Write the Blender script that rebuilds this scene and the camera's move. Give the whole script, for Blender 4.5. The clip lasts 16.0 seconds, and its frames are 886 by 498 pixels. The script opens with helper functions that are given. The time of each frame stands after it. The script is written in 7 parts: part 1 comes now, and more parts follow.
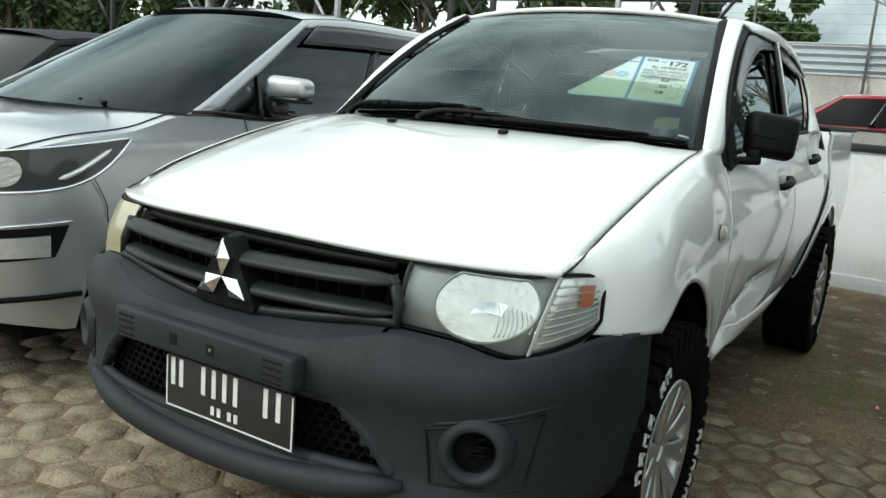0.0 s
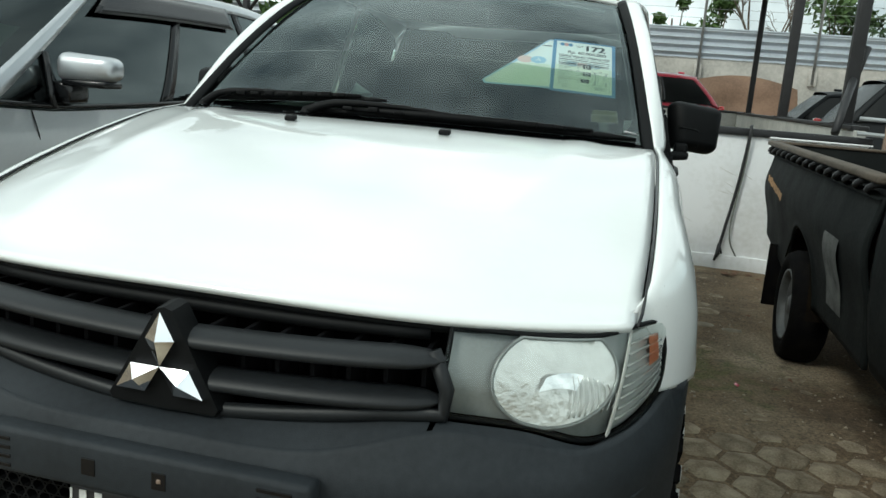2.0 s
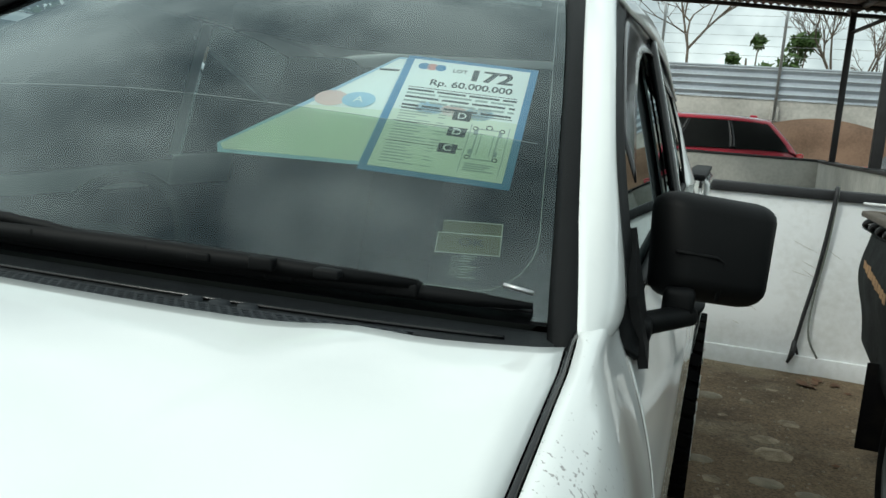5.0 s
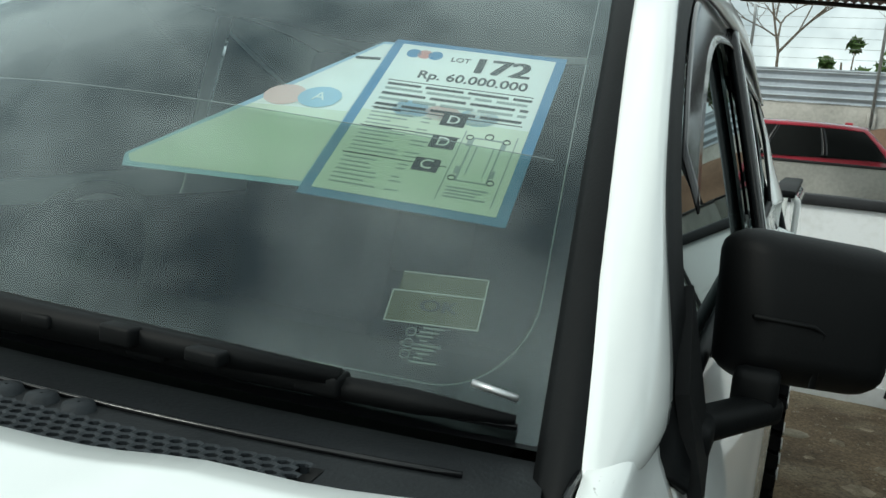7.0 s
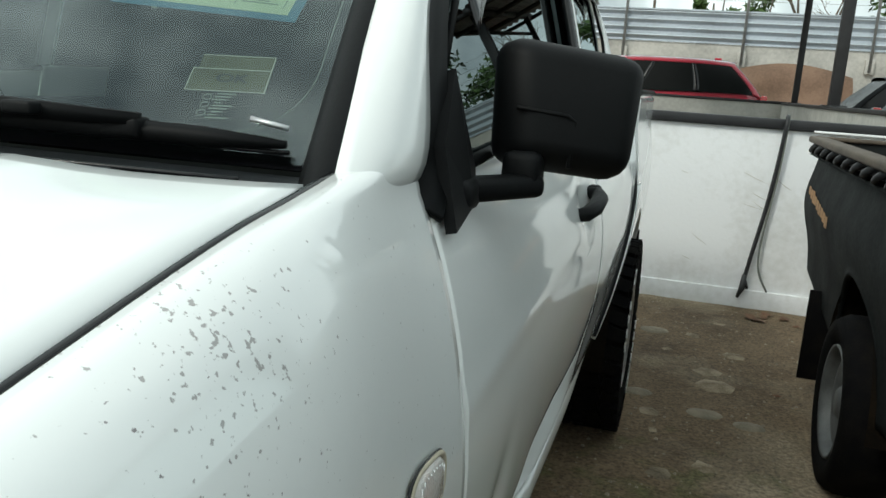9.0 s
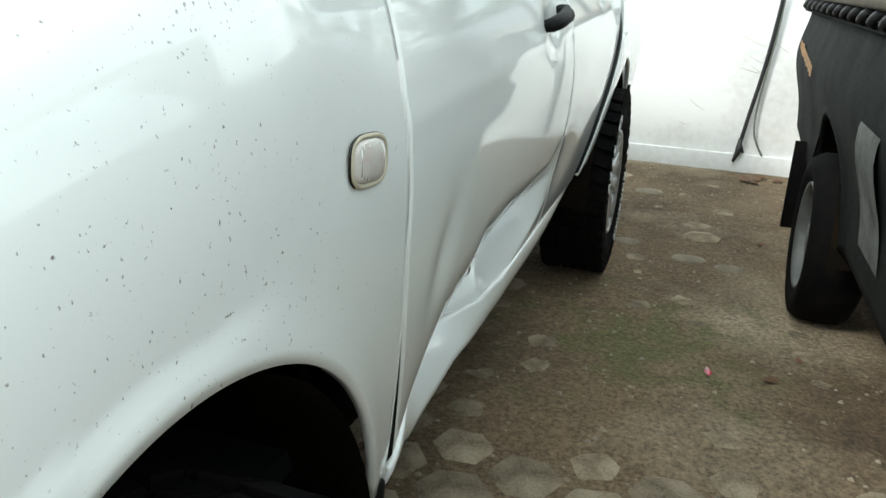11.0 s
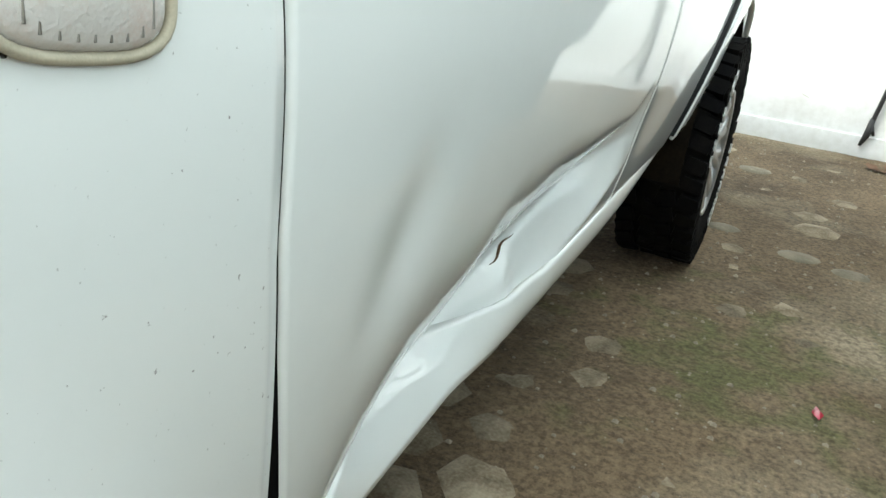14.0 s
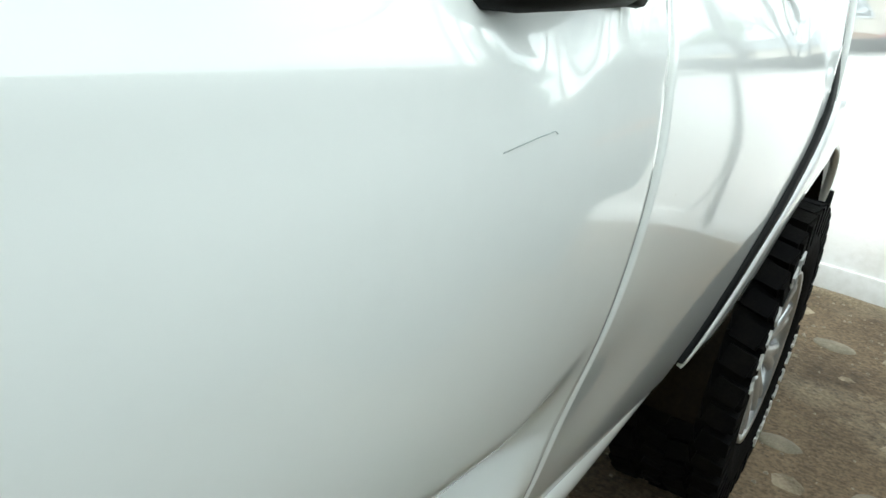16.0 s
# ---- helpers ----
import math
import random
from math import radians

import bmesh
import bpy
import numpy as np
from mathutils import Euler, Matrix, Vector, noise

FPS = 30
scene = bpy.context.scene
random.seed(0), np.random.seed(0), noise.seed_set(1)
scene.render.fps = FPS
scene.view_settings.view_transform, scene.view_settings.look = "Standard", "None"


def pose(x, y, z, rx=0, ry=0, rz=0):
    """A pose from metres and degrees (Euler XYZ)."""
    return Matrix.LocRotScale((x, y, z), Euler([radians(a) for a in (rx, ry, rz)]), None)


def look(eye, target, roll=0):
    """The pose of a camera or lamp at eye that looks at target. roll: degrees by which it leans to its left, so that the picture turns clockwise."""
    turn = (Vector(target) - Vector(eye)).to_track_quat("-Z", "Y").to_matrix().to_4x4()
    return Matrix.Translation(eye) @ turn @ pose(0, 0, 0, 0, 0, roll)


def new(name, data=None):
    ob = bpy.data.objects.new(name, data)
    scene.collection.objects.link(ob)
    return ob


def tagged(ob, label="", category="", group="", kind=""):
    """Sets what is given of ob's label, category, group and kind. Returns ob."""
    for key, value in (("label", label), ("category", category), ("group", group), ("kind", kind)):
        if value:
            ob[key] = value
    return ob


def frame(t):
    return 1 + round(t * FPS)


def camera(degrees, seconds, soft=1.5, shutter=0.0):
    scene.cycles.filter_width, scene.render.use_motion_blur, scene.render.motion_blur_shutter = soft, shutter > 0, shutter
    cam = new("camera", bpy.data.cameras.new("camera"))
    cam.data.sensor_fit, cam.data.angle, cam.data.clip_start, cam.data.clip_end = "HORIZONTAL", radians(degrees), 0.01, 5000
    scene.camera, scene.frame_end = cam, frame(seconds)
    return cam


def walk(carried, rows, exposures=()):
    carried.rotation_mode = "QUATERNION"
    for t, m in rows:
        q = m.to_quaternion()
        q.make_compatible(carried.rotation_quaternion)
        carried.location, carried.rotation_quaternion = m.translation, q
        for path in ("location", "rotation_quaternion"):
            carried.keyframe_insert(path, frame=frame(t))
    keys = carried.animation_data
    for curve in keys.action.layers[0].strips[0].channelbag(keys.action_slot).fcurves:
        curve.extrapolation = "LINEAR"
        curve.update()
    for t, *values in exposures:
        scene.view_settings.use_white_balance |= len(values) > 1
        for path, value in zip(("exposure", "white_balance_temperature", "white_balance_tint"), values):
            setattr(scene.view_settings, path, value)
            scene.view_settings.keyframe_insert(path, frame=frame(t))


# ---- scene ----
cam = camera(57.3, 16.0)
PATH = [
    (0, (1.472, -1.365, 1.367), (0.44, 0.307, 0.994), 4.5),
    (0.5, (1.305, -1.342, 1.367), (0.391, 0.4, 1.003), 3.8),
    (1, (1.089, -1.321, 1.354), (0.374, 0.504, 0.958), 4.3),
    (1.5, (0.891, -1.216, 1.354), (0.333, 0.661, 0.947), 5.3),
    (2, (0.741, -1.146, 1.386), (0.292, 0.763, 0.992), 4.6),
    (2.5, (0.741, -0.98, 1.422), (0.334, 0.945, 1.064), 3.7),
    (3, (0.801, -0.658, 1.457), (0.401, 1.28, 1.167), 3.8),
    (3.2, (0.803, -0.527, 1.461), (0.414, 1.415, 1.18), 4.1),
    (5.3, (0.901, 0.616, 1.474), (0.228, 2.475, 1.168), 4.8),
    (5.5, (0.89, 0.704, 1.482), (0.191, 2.555, 1.189), 5.1),
    (6, (0.881, 0.808, 1.478), (0.121, 2.635, 1.186), 5.2),
    (6.5, (0.885, 0.832, 1.471), (0.089, 2.641, 1.168), 5.0),
    (7, (0.881, 0.817, 1.48), (0.078, 2.622, 1.168), 5.0),
    (7.5, (0.89, 0.811, 1.481), (0.086, 2.615, 1.169), 5.0),
    (8, (0.9, 0.813, 1.473), (0.068, 2.606, 1.167), 4.4),
    (8.5, (0.952, 0.803, 1.432), (0.242, 2.643, 1.1), 3.8),
    (9, (1.052, 0.704, 1.341), (0.497, 2.581, 0.931), 3.9),
    (9.5, (1.134, 0.532, 1.287), (0.626, 2.394, 0.763), 4.4),
    (9.7, (1.14, 0.497, 1.275), (0.629, 2.348, 0.716), 4.3),
    (11.8, (1.226, 0.622, 1.155), (0.651, 2.393, 0.426), 2.2),
    (12, (1.21, 0.657, 1.147), (0.639, 2.414, 0.38), 2.4),
    (12.5, (1.193, 0.697, 1.118), (0.587, 2.414, 0.291), 2.3),
    (13, (1.154, 0.749, 1.103), (0.492, 2.459, 0.304), 5.0),
    (13.5, (1.136, 0.86, 1.089), (0.453, 2.577, 0.323), 6.9),
    (14, (1.129, 1.076, 1.041), (0.411, 2.78, 0.277), 6.7),
    (14.5, (1.127, 1.28, 1.029), (0.337, 2.97, 0.308), 7.0),
    (15, (1.137, 1.452, 1.075), (0.296, 3.133, 0.393), 8.2),
    (15.5, (1.085, 1.721, 1.084), (0.207, 3.394, 0.426), 9.9),
    (16, (1.074, 1.957, 1.086), (0.137, 3.614, 0.473), 10.4),
]
EXPOSURES = [(0.0, 0.3, 6500, 3), (1.5, 0.12, 6420, 1), (3.0, -0.03, 6380, 0), (8.0, 0.05, 6380, 0), (8.7, 0.12, 6450, 1.5), (9.7, 0.45, 6500, 3), (11.8, 1.35, 6500, 3), (13, 1.5, 6500, 3), (14.5, 1.6, 6500, 3), (15.2, 1.55, 6500, 3), (16, 1.42, 6500, 3)]
walk(cam, [(t, look(eye, target, roll)) for t, eye, target, roll in PATH], EXPOSURES)

# ---- world and light ----
world = bpy.data.worlds.new("overcast")
scene.world = world
world.use_nodes = True
wn, wl = world.node_tree.nodes, world.node_tree.links
wn.clear()
sky = wn.new("ShaderNodeTexSky")
sky.sky_type, sky.sun_disc = "NISHITA", False
SUN_EL, SUN_AZ = radians(41), radians(214)
sky.sun_elevation, sky.sun_rotation = SUN_EL, SUN_AZ
sky.air_density, sky.dust_density = 1.0, 3.0
tc = wn.new("ShaderNodeTexCoord")
cl = wn.new("ShaderNodeTexNoise")
cl.inputs["Scale"].default_value, cl.inputs["Detail"].default_value, cl.inputs["Roughness"].default_value = 2.4, 6, 0.55
ramp = wn.new("ShaderNodeValToRGB")
ramp.color_ramp.elements[0].position, ramp.color_ramp.elements[0].color = 0.38, (0.24, 0.275, 0.30, 1)
ramp.color_ramp.elements[1].position, ramp.color_ramp.elements[1].color = 0.60, (1.08, 1.08, 1.08, 1)
mixc = wn.new("ShaderNodeMixRGB")
mixc.inputs[0].default_value = 0.88
scl = wn.new("ShaderNodeMixRGB")
scl.blend_type = "MULTIPLY"
scl.inputs[0].default_value = 1.0
scl.inputs[2].default_value = (10.3, 10.9, 10.9, 1)
bg = wn.new("ShaderNodeBackground")
bg.inputs["Strength"].default_value = 0.13
out = wn.new("ShaderNodeOutputWorld")
wl.new(tc.outputs["Generated"], cl.inputs["Vector"])
wl.new(cl.outputs["Fac"], ramp.inputs["Fac"])
wl.new(ramp.outputs["Color"], scl.inputs[1])
wl.new(sky.outputs["Color"], mixc.inputs[1])
wl.new(scl.outputs["Color"], mixc.inputs[2])
wl.new(mixc.outputs["Color"], bg.inputs["Color"])
wl.new(bg.outputs["Background"], out.inputs["Surface"])

sun = new("sun", bpy.data.lights.new("sun", "SUN"))
sun.data.energy, sun.data.angle, sun.data.color = 1.3, radians(12), (1.0, 0.97, 0.92)
sun.matrix_world = look((-5.5, -8, 8.5), (0, 0, 0))


# ---- materials ----
def mat(name, color, rough=0.5, metal=0.0, coat=0.0, var=0.15, scale=6.0, bump=0.0, bscale=80.0, spec=0.5, rvar=0.0, color2=None, stain=0.5, trans=0.0, ior=1.45):
    m = bpy.data.materials.new(name)
    m.use_nodes = True
    n, l = m.node_tree.nodes, m.node_tree.links
    p = n["Principled BSDF"]
    p.inputs["Roughness"].default_value, p.inputs["Metallic"].default_value = rough, metal
    p.inputs["Coat Weight"].default_value, p.inputs["Coat Roughness"].default_value = coat, 0.03
    p.inputs["Specular IOR Level"].default_value = spec
    p.inputs["Transmission Weight"].default_value, p.inputs["IOR"].default_value = trans, ior
    tcn = n.new("ShaderNodeTexCoord")
    c = (*color, 1)
    d = (*(color2 or [v * (1 - var) for v in color]), 1)
    if var or color2:
        big = n.new("ShaderNodeTexNoise")
        big.inputs["Scale"].default_value, big.inputs["Detail"].default_value = scale, 8
        fine = n.new("ShaderNodeTexNoise")
        fine.inputs["Scale"].default_value, fine.inputs["Detail"].default_value = scale * 14, 4
        l.new(tcn.outputs["Object"], big.inputs["Vector"])
        l.new(tcn.outputs["Object"], fine.inputs["Vector"])
        add = n.new("ShaderNodeMath")
        add.operation = "ADD"
        half = n.new("ShaderNodeMath")
        half.operation = "MULTIPLY"
        half.inputs[1].default_value = 0.45
        l.new(fine.outputs["Fac"], half.inputs[0])
        l.new(big.outputs["Fac"], add.inputs[0])
        l.new(half.outputs[0], add.inputs[1])
        r = n.new("ShaderNodeValToRGB")
        r.color_ramp.elements[0].position, r.color_ramp.elements[0].color = stain, d
        r.color_ramp.elements[1].position, r.color_ramp.elements[1].color = min(stain + 0.38, 1), c
        l.new(add.outputs[0], r.inputs["Fac"])
        l.new(r.outputs["Color"], p.inputs["Base Color"])
        if rvar:
            mr = n.new("ShaderNodeMapRange")
            mr.inputs[1].default_value, mr.inputs[2].default_value = 0.4, 1.0
            mr.inputs[3].default_value, mr.inputs[4].default_value = rough + rvar, rough
            l.new(add.outputs[0], mr.inputs[0])
            l.new(mr.outputs[0], p.inputs["Roughness"])
    else:
        p.inputs["Base Color"].default_value = c
    if bump:
        bn = n.new("ShaderNodeTexNoise")
        bn.inputs["Scale"].default_value, bn.inputs["Detail"].default_value = bscale, 5
        l.new(tcn.outputs["Object"], bn.inputs["Vector"])
        b = n.new("ShaderNodeBump")
        b.inputs["Strength"].default_value, b.inputs["Distance"].default_value = bump, 0.01
        l.new(bn.outputs["Fac"], b.inputs["Height"])
        l.new(b.outputs["Normal"], p.inputs["Normal"])
    return m


def spotted(m, centre, radius, scale, cut, colour):
    """Adds dark scuffs of their own shape to a paint, round one place."""
    n, l = m.node_tree.nodes, m.node_tree.links
    p = n["Principled BSDF"]
    old = p.inputs["Base Color"].links[0].from_socket
    tcn = n.new("ShaderNodeTexCoord")
    nz = n.new("ShaderNodeTexNoise")
    nz.inputs["Scale"].default_value, nz.inputs["Detail"].default_value = scale, 3
    l.new(tcn.outputs["Object"], nz.inputs["Vector"])
    ds = n.new("ShaderNodeVectorMath")
    ds.operation = "DISTANCE"
    ds.inputs[1].default_value = centre
    l.new(tcn.outputs["Object"], ds.inputs[0])
    fall = n.new("ShaderNodeMapRange")
    fall.inputs[1].default_value, fall.inputs[2].default_value = radius * 0.2, radius
    fall.inputs[3].default_value, fall.inputs[4].default_value = 0.12, 0.0
    l.new(ds.outputs["Value"], fall.inputs[0])
    ad = n.new("ShaderNodeMath")
    ad.operation = "ADD"
    l.new(nz.outputs["Fac"], ad.inputs[0])
    l.new(fall.outputs[0], ad.inputs[1])
    th = n.new("ShaderNodeMapRange")
    th.inputs[1].default_value, th.inputs[2].default_value = cut, cut + 0.05
    l.new(ad.outputs[0], th.inputs[0])
    mx = n.new("ShaderNodeMixRGB")
    mx.inputs[2].default_value = (*colour, 1)
    l.new(th.outputs[0], mx.inputs[0])
    l.new(old, mx.inputs[1])
    l.new(mx.outputs[0], p.inputs["Base Color"])
    return m


PAINT = mat("white_paint", (0.80, 0.82, 0.81), 0.35, coat=1.0, var=0.04, scale=3, stain=0.3, bump=0.01, bscale=40)
FENDER = spotted(spotted(mat("white_paint_scuffed", (0.80, 0.82, 0.81), 0.35, coat=1.0, var=0.04, scale=3, stain=0.3), (0.81, 1.07, 1.18), 0.10, 190, 0.70, (0.36, 0.35, 0.34)), (0.87, 1.0, 0.93), 0.60, 150, 0.795, (0.20, 0.18, 0.18))
DOORP = spotted(mat("white_paint_dented", (0.80, 0.82, 0.81), 0.3, coat=1.0, var=0.04, scale=3, stain=0.3), (0.85, 2.0, 0.60), 0.25, 60, 0.80, (0.45, 0.38, 0.28))
BUMPER = mat("faded_black_plastic", (0.017, 0.0215, 0.026), 0.6, var=0.45, scale=5, bump=0.12, bscale=350, rvar=0.15, spec=0.4)
TRIM = mat("black_trim", (0.005, 0.0055, 0.006), 0.55, var=0.3, scale=12, bump=0.04, bscale=300, spec=0.16)
GLOSSB = mat("black_gloss", (0.005, 0.005, 0.006), 0.2, var=0.2, scale=8)
RUBBER = mat("tyre_rubber", (0.0045, 0.0045, 0.005), 0.8, var=0.4, scale=14, bump=0.2, bscale=120, color2=(0.010, 0.009, 0.0075), stain=0.42, spec=0.04)
LETTER = mat("white_lettering", (0.72, 0.72, 0.70), 0.6, var=0.2, scale=30)
ALLOY = mat("alloy_silver", (0.62, 0.63, 0.64), 0.32, metal=0.9, var=0.2, scale=18, rvar=0.15)
STONEM = mat("dirty_stone", (0.27, 0.235, 0.175), 0.95, var=0.5, scale=14, bump=0.5, bscale=60)
GRILLEM = mat("grille_plastic", (0.014, 0.016, 0.018), 0.45, var=0.35, scale=9, bump=0.08, bscale=300, spec=0.35)
CHROME = mat("chrome", (0.85, 0.87, 0.9), 0.05, metal=1.0, var=0.03, scale=20)
REFL = mat("lamp_reflector", (0.80, 0.81, 0.80), 0.18, metal=0.6, var=0.15, scale=40, bump=0.25, bscale=60)
AMBER = mat("amber_plastic", (0.50, 0.17, 0.08), 0.3, var=0.2, scale=40)
LAMPGREY = mat("lamp_housing_grey", (0.30, 0.32, 0.32), 0.35, metal=0.3, var=0.25, scale=14)
HAZE = mat("yellowed_lens", (0.40, 0.37, 0.22), 0.3, var=0.45, scale=9, coat=0.6)
SILVER = mat("silver_paint", (0.52, 0.54, 0.56), 0.32, metal=0.75, coat=1.0, var=0.06, scale=4, rvar=0.05)
DARKGREY = mat("dark_grey_truck_paint", (0.007, 0.009, 0.009), 0.65, coat=0.0, spec=0.18, var=0.4, scale=4, rvar=0.25, bump=0.03, bscale=60)
REDP = mat("red_paint", (0.42, 0.02, 0.045), 0.3, coat=1.0, var=0.1, scale=3)
GREYP = mat("dark_metallic_paint", (0.016, 0.018, 0.02), 0.6, spec=0.2, var=0.2, scale=4)
WALLW = mat("white_wall_paint", (0.80, 0.81, 0.82), 0.75, var=0.16, scale=1.7, bump=0.12, bscale=45, color2=(0.62, 0.62, 0.60), stain=0.38)
WALLG = mat("bare_grey_render", (0.46, 0.46, 0.43), 0.85, var=0.35, scale=1.2, bump=0.25, bscale=30)
CONCRETE = mat("concrete_base_wall", (0.55, 0.53, 0.49), 0.85, var=0.4, scale=0.8, bump=0.3, bscale=12)
EARTHB = mat("red_earth", (0.20, 0.125, 0.085), 0.95, var=0.4, scale=1.0, bump=0.4, bscale=8)
ZINC = mat("zinc_sheet", (0.50, 0.55, 0.60), 0.42, metal=0.55, var=0.2, scale=0.7, rvar=0.1)
STEELD = mat("dark_steel", (0.022, 0.022, 0.024), 0.5, var=0.4, scale=8)
STEELG = mat("galvanised_tube", (0.42, 0.44, 0.45), 0.45, metal=0.6, var=0.3, scale=9)
RUST = mat("rusty_tube", (0.30, 0.22, 0.17), 0.7, metal=0.2, var=0.55, scale=10)
WOOD = mat("worn_bed_planks", (0.10, 0.08, 0.06), 0.75, var=0.5, scale=7, bump=0.3, bscale=40)
PLANK = mat("rust_stained_planks", (0.23, 0.135, 0.07), 0.8, var=0.6, scale=6, bump=0.3, bscale=40)
# mud on black, darkened further so the colour carries the arches' deep shade
LINER = mat("muddy_shaded_liner", (0.005, 0.0045, 0.004), 0.95, var=0.5, scale=7, bump=0.6, bscale=30, color2=(0.014, 0.010, 0.006), stain=0.5, spec=0.05)
SEATM = mat("seat_cloth", (0.013, 0.015, 0.016), 0.95, var=0.05, scale=6, spec=0.05)
DASH = mat("dashboard_plastic", (0.012, 0.014, 0.014), 0.8, var=0.0, spec=0.10)
BARK = mat("bark", (0.16, 0.13, 0.10), 0.95, var=0.4, scale=6)
LEAF = mat("leaf_green", (0.07, 0.13, 0.03), 0.6, var=0.55, scale=2.2)
LEAFD = mat("leaf_dark", (0.035, 0.07, 0.02), 0.6, var=0.5, scale=2.0)
PAPER = mat("printed_paper", (0.92, 0.93, 0.92), 0.6, var=0.03, scale=20)
PAPERGREEN = mat("pale_green_paper", (0.80, 0.84, 0.72), 0.6, var=0.05, scale=15)
BLUEP = mat("blue_print", (0.10, 0.27, 0.50), 0.5, var=0.1, scale=30)
SKYP = mat("light_blue_print", (0.42, 0.62, 0.80), 0.5, var=0.05, scale=30)
REDPR = mat("red_print", (0.75, 0.33, 0.30), 0.5, var=0.08, scale=30)
PALERED = mat("pale_red_print", (0.86, 0.62, 0.60), 0.5, var=0.05, scale=30)
INK = mat("black_ink", (0.03, 0.03, 0.035), 0.6, var=0.1, scale=30)
GREYINK = mat("grey_ink", (0.38, 0.42, 0.42), 0.6, var=0.1, scale=30)
PLATEB = mat("plate_black", (0.02, 0.02, 0.022), 0.4, var=0.4, scale=20, color2=(0.05, 0.035, 0.026), stain=0.30)
ORANGE = mat("faded_orange_decal", (0.42, 0.22, 0.08), 0.6, var=0.5, scale=25)
TAN = mat("brown_film_sticker", (0.16, 0.145, 0.085), 0.5, var=0.2, scale=30)
VISOR = mat("smoked_visor", (0.02, 0.02, 0.022), 0.12, var=0.1, scale=10)


def glass(name, tint, rough=0.0, ior=1.5):
    """A thin tinted pane: clear part and mirror part by Fresnel gloss."""
    m = bpy.data.materials.new(name)
    m.use_nodes = True
    n, l = m.node_tree.nodes, m.node_tree.links
    n.clear()
    o = n.new("ShaderNodeOutputMaterial")
    mx = n.new("ShaderNodeMixShader")
    tr = n.new("ShaderNodeBsdfTransparent")
    tr.inputs[0].default_value = (*tint, 1)
    gl = n.new("ShaderNodeBsdfGlossy")
    gl.inputs["Roughness"].default_value = rough
    gl.inputs["Color"].default_value = (0.84, 0.95, 0.96, 1)
    fr = n.new("ShaderNodeFresnel")
    fr.inputs[0].default_value = ior
    l.new(fr.outputs[0], mx.inputs[0])
    l.new(tr.outputs[0], mx.inputs[1])
    l.new(gl.outputs[0], mx.inputs[2])
    l.new(mx.outputs[0], o.inputs[0])
    return m


def clear(name, tint):
    """A film that only tints what is seen through it."""
    m = bpy.data.materials.new(name)
    m.use_nodes = True
    n, l = m.node_tree.nodes, m.node_tree.links
    n.clear()
    o = n.new("ShaderNodeOutputMaterial")
    tr = n.new("ShaderNodeBsdfTransparent")
    tr.inputs[0].default_value = (*tint, 1)
    l.new(tr.outputs[0], o.inputs[0])
    return m


SEAMGREY = mat("seam_filler_grey", (0.16, 0.15, 0.13), 0.8, var=0.4, scale=40)
WSGLASS = glass("windscreen_glass", (0.80, 0.90, 0.88), ior=1.85)
TINTED = glass("tinted_side_glass", (0.03, 0.033, 0.033), ior=1.7)
FARGLASS = mat("far_dark_glass", (0.008, 0.009, 0.009), 0.25, var=0.2, spec=0.25)
LENS = glass("clear_lamp_lens", (0.92, 0.93, 0.91), 0.08, ior=1.35)


# ---- building helpers ----
def lerp(a, b, t):
    return a + (b - a) * t


def curve(pts):
    """A smooth curve through a few points (Catmull-Rom), as a function of 0..1."""
    p = [Vector(q) for q in pts]

    def at(t):
        s = min(max(t, 0), 1) * (len(p) - 1)
        i = min(int(s), len(p) - 2)
        f = s - i
        a, b, c, d = p[max(i - 1, 0)], p[i], p[i + 1], p[min(i + 2, len(p) - 1)]
        return 0.5 * (2 * b + (c - a) * f + (2 * a - 5 * b + 4 * c - d) * f * f + (3 * b - a - 3 * c + d) * f ** 3)
    return at


def prof(*pairs):
    """A smooth number over a number, from a few pairs."""
    xs, ys = [p[0] for p in pairs], [p[1] for p in pairs]

    def at(x):
        if x <= xs[0]:
            return ys[0]
        if x >= xs[-1]:
            return ys[-1]
        i = max(k for k in range(len(xs) - 1) if xs[k] <= x)
        f = (x - xs[i]) / (xs[i + 1] - xs[i])
        a, b, c, d = ys[max(i - 1, 0)], ys[i], ys[i + 1], ys[min(i + 2, len(xs) - 1)]
        m0 = 0 if i == 0 else (c - a) / (xs[i + 1] - xs[i - 1]) * (xs[i + 1] - xs[i])
        m1 = 0 if i + 2 > len(xs) - 1 else (d - b) / (xs[i + 2] - xs[i]) * (xs[i + 1] - xs[i])
        m0, m1 = (c - b if i == 0 else m0), (c - b if i + 2 > len(xs) - 1 else m1)
        return b + m0 * f + (3 * (c - b) - 2 * m0 - m1) * f * f + (m0 + m1 - 2 * (c - b)) * f ** 3
    return at


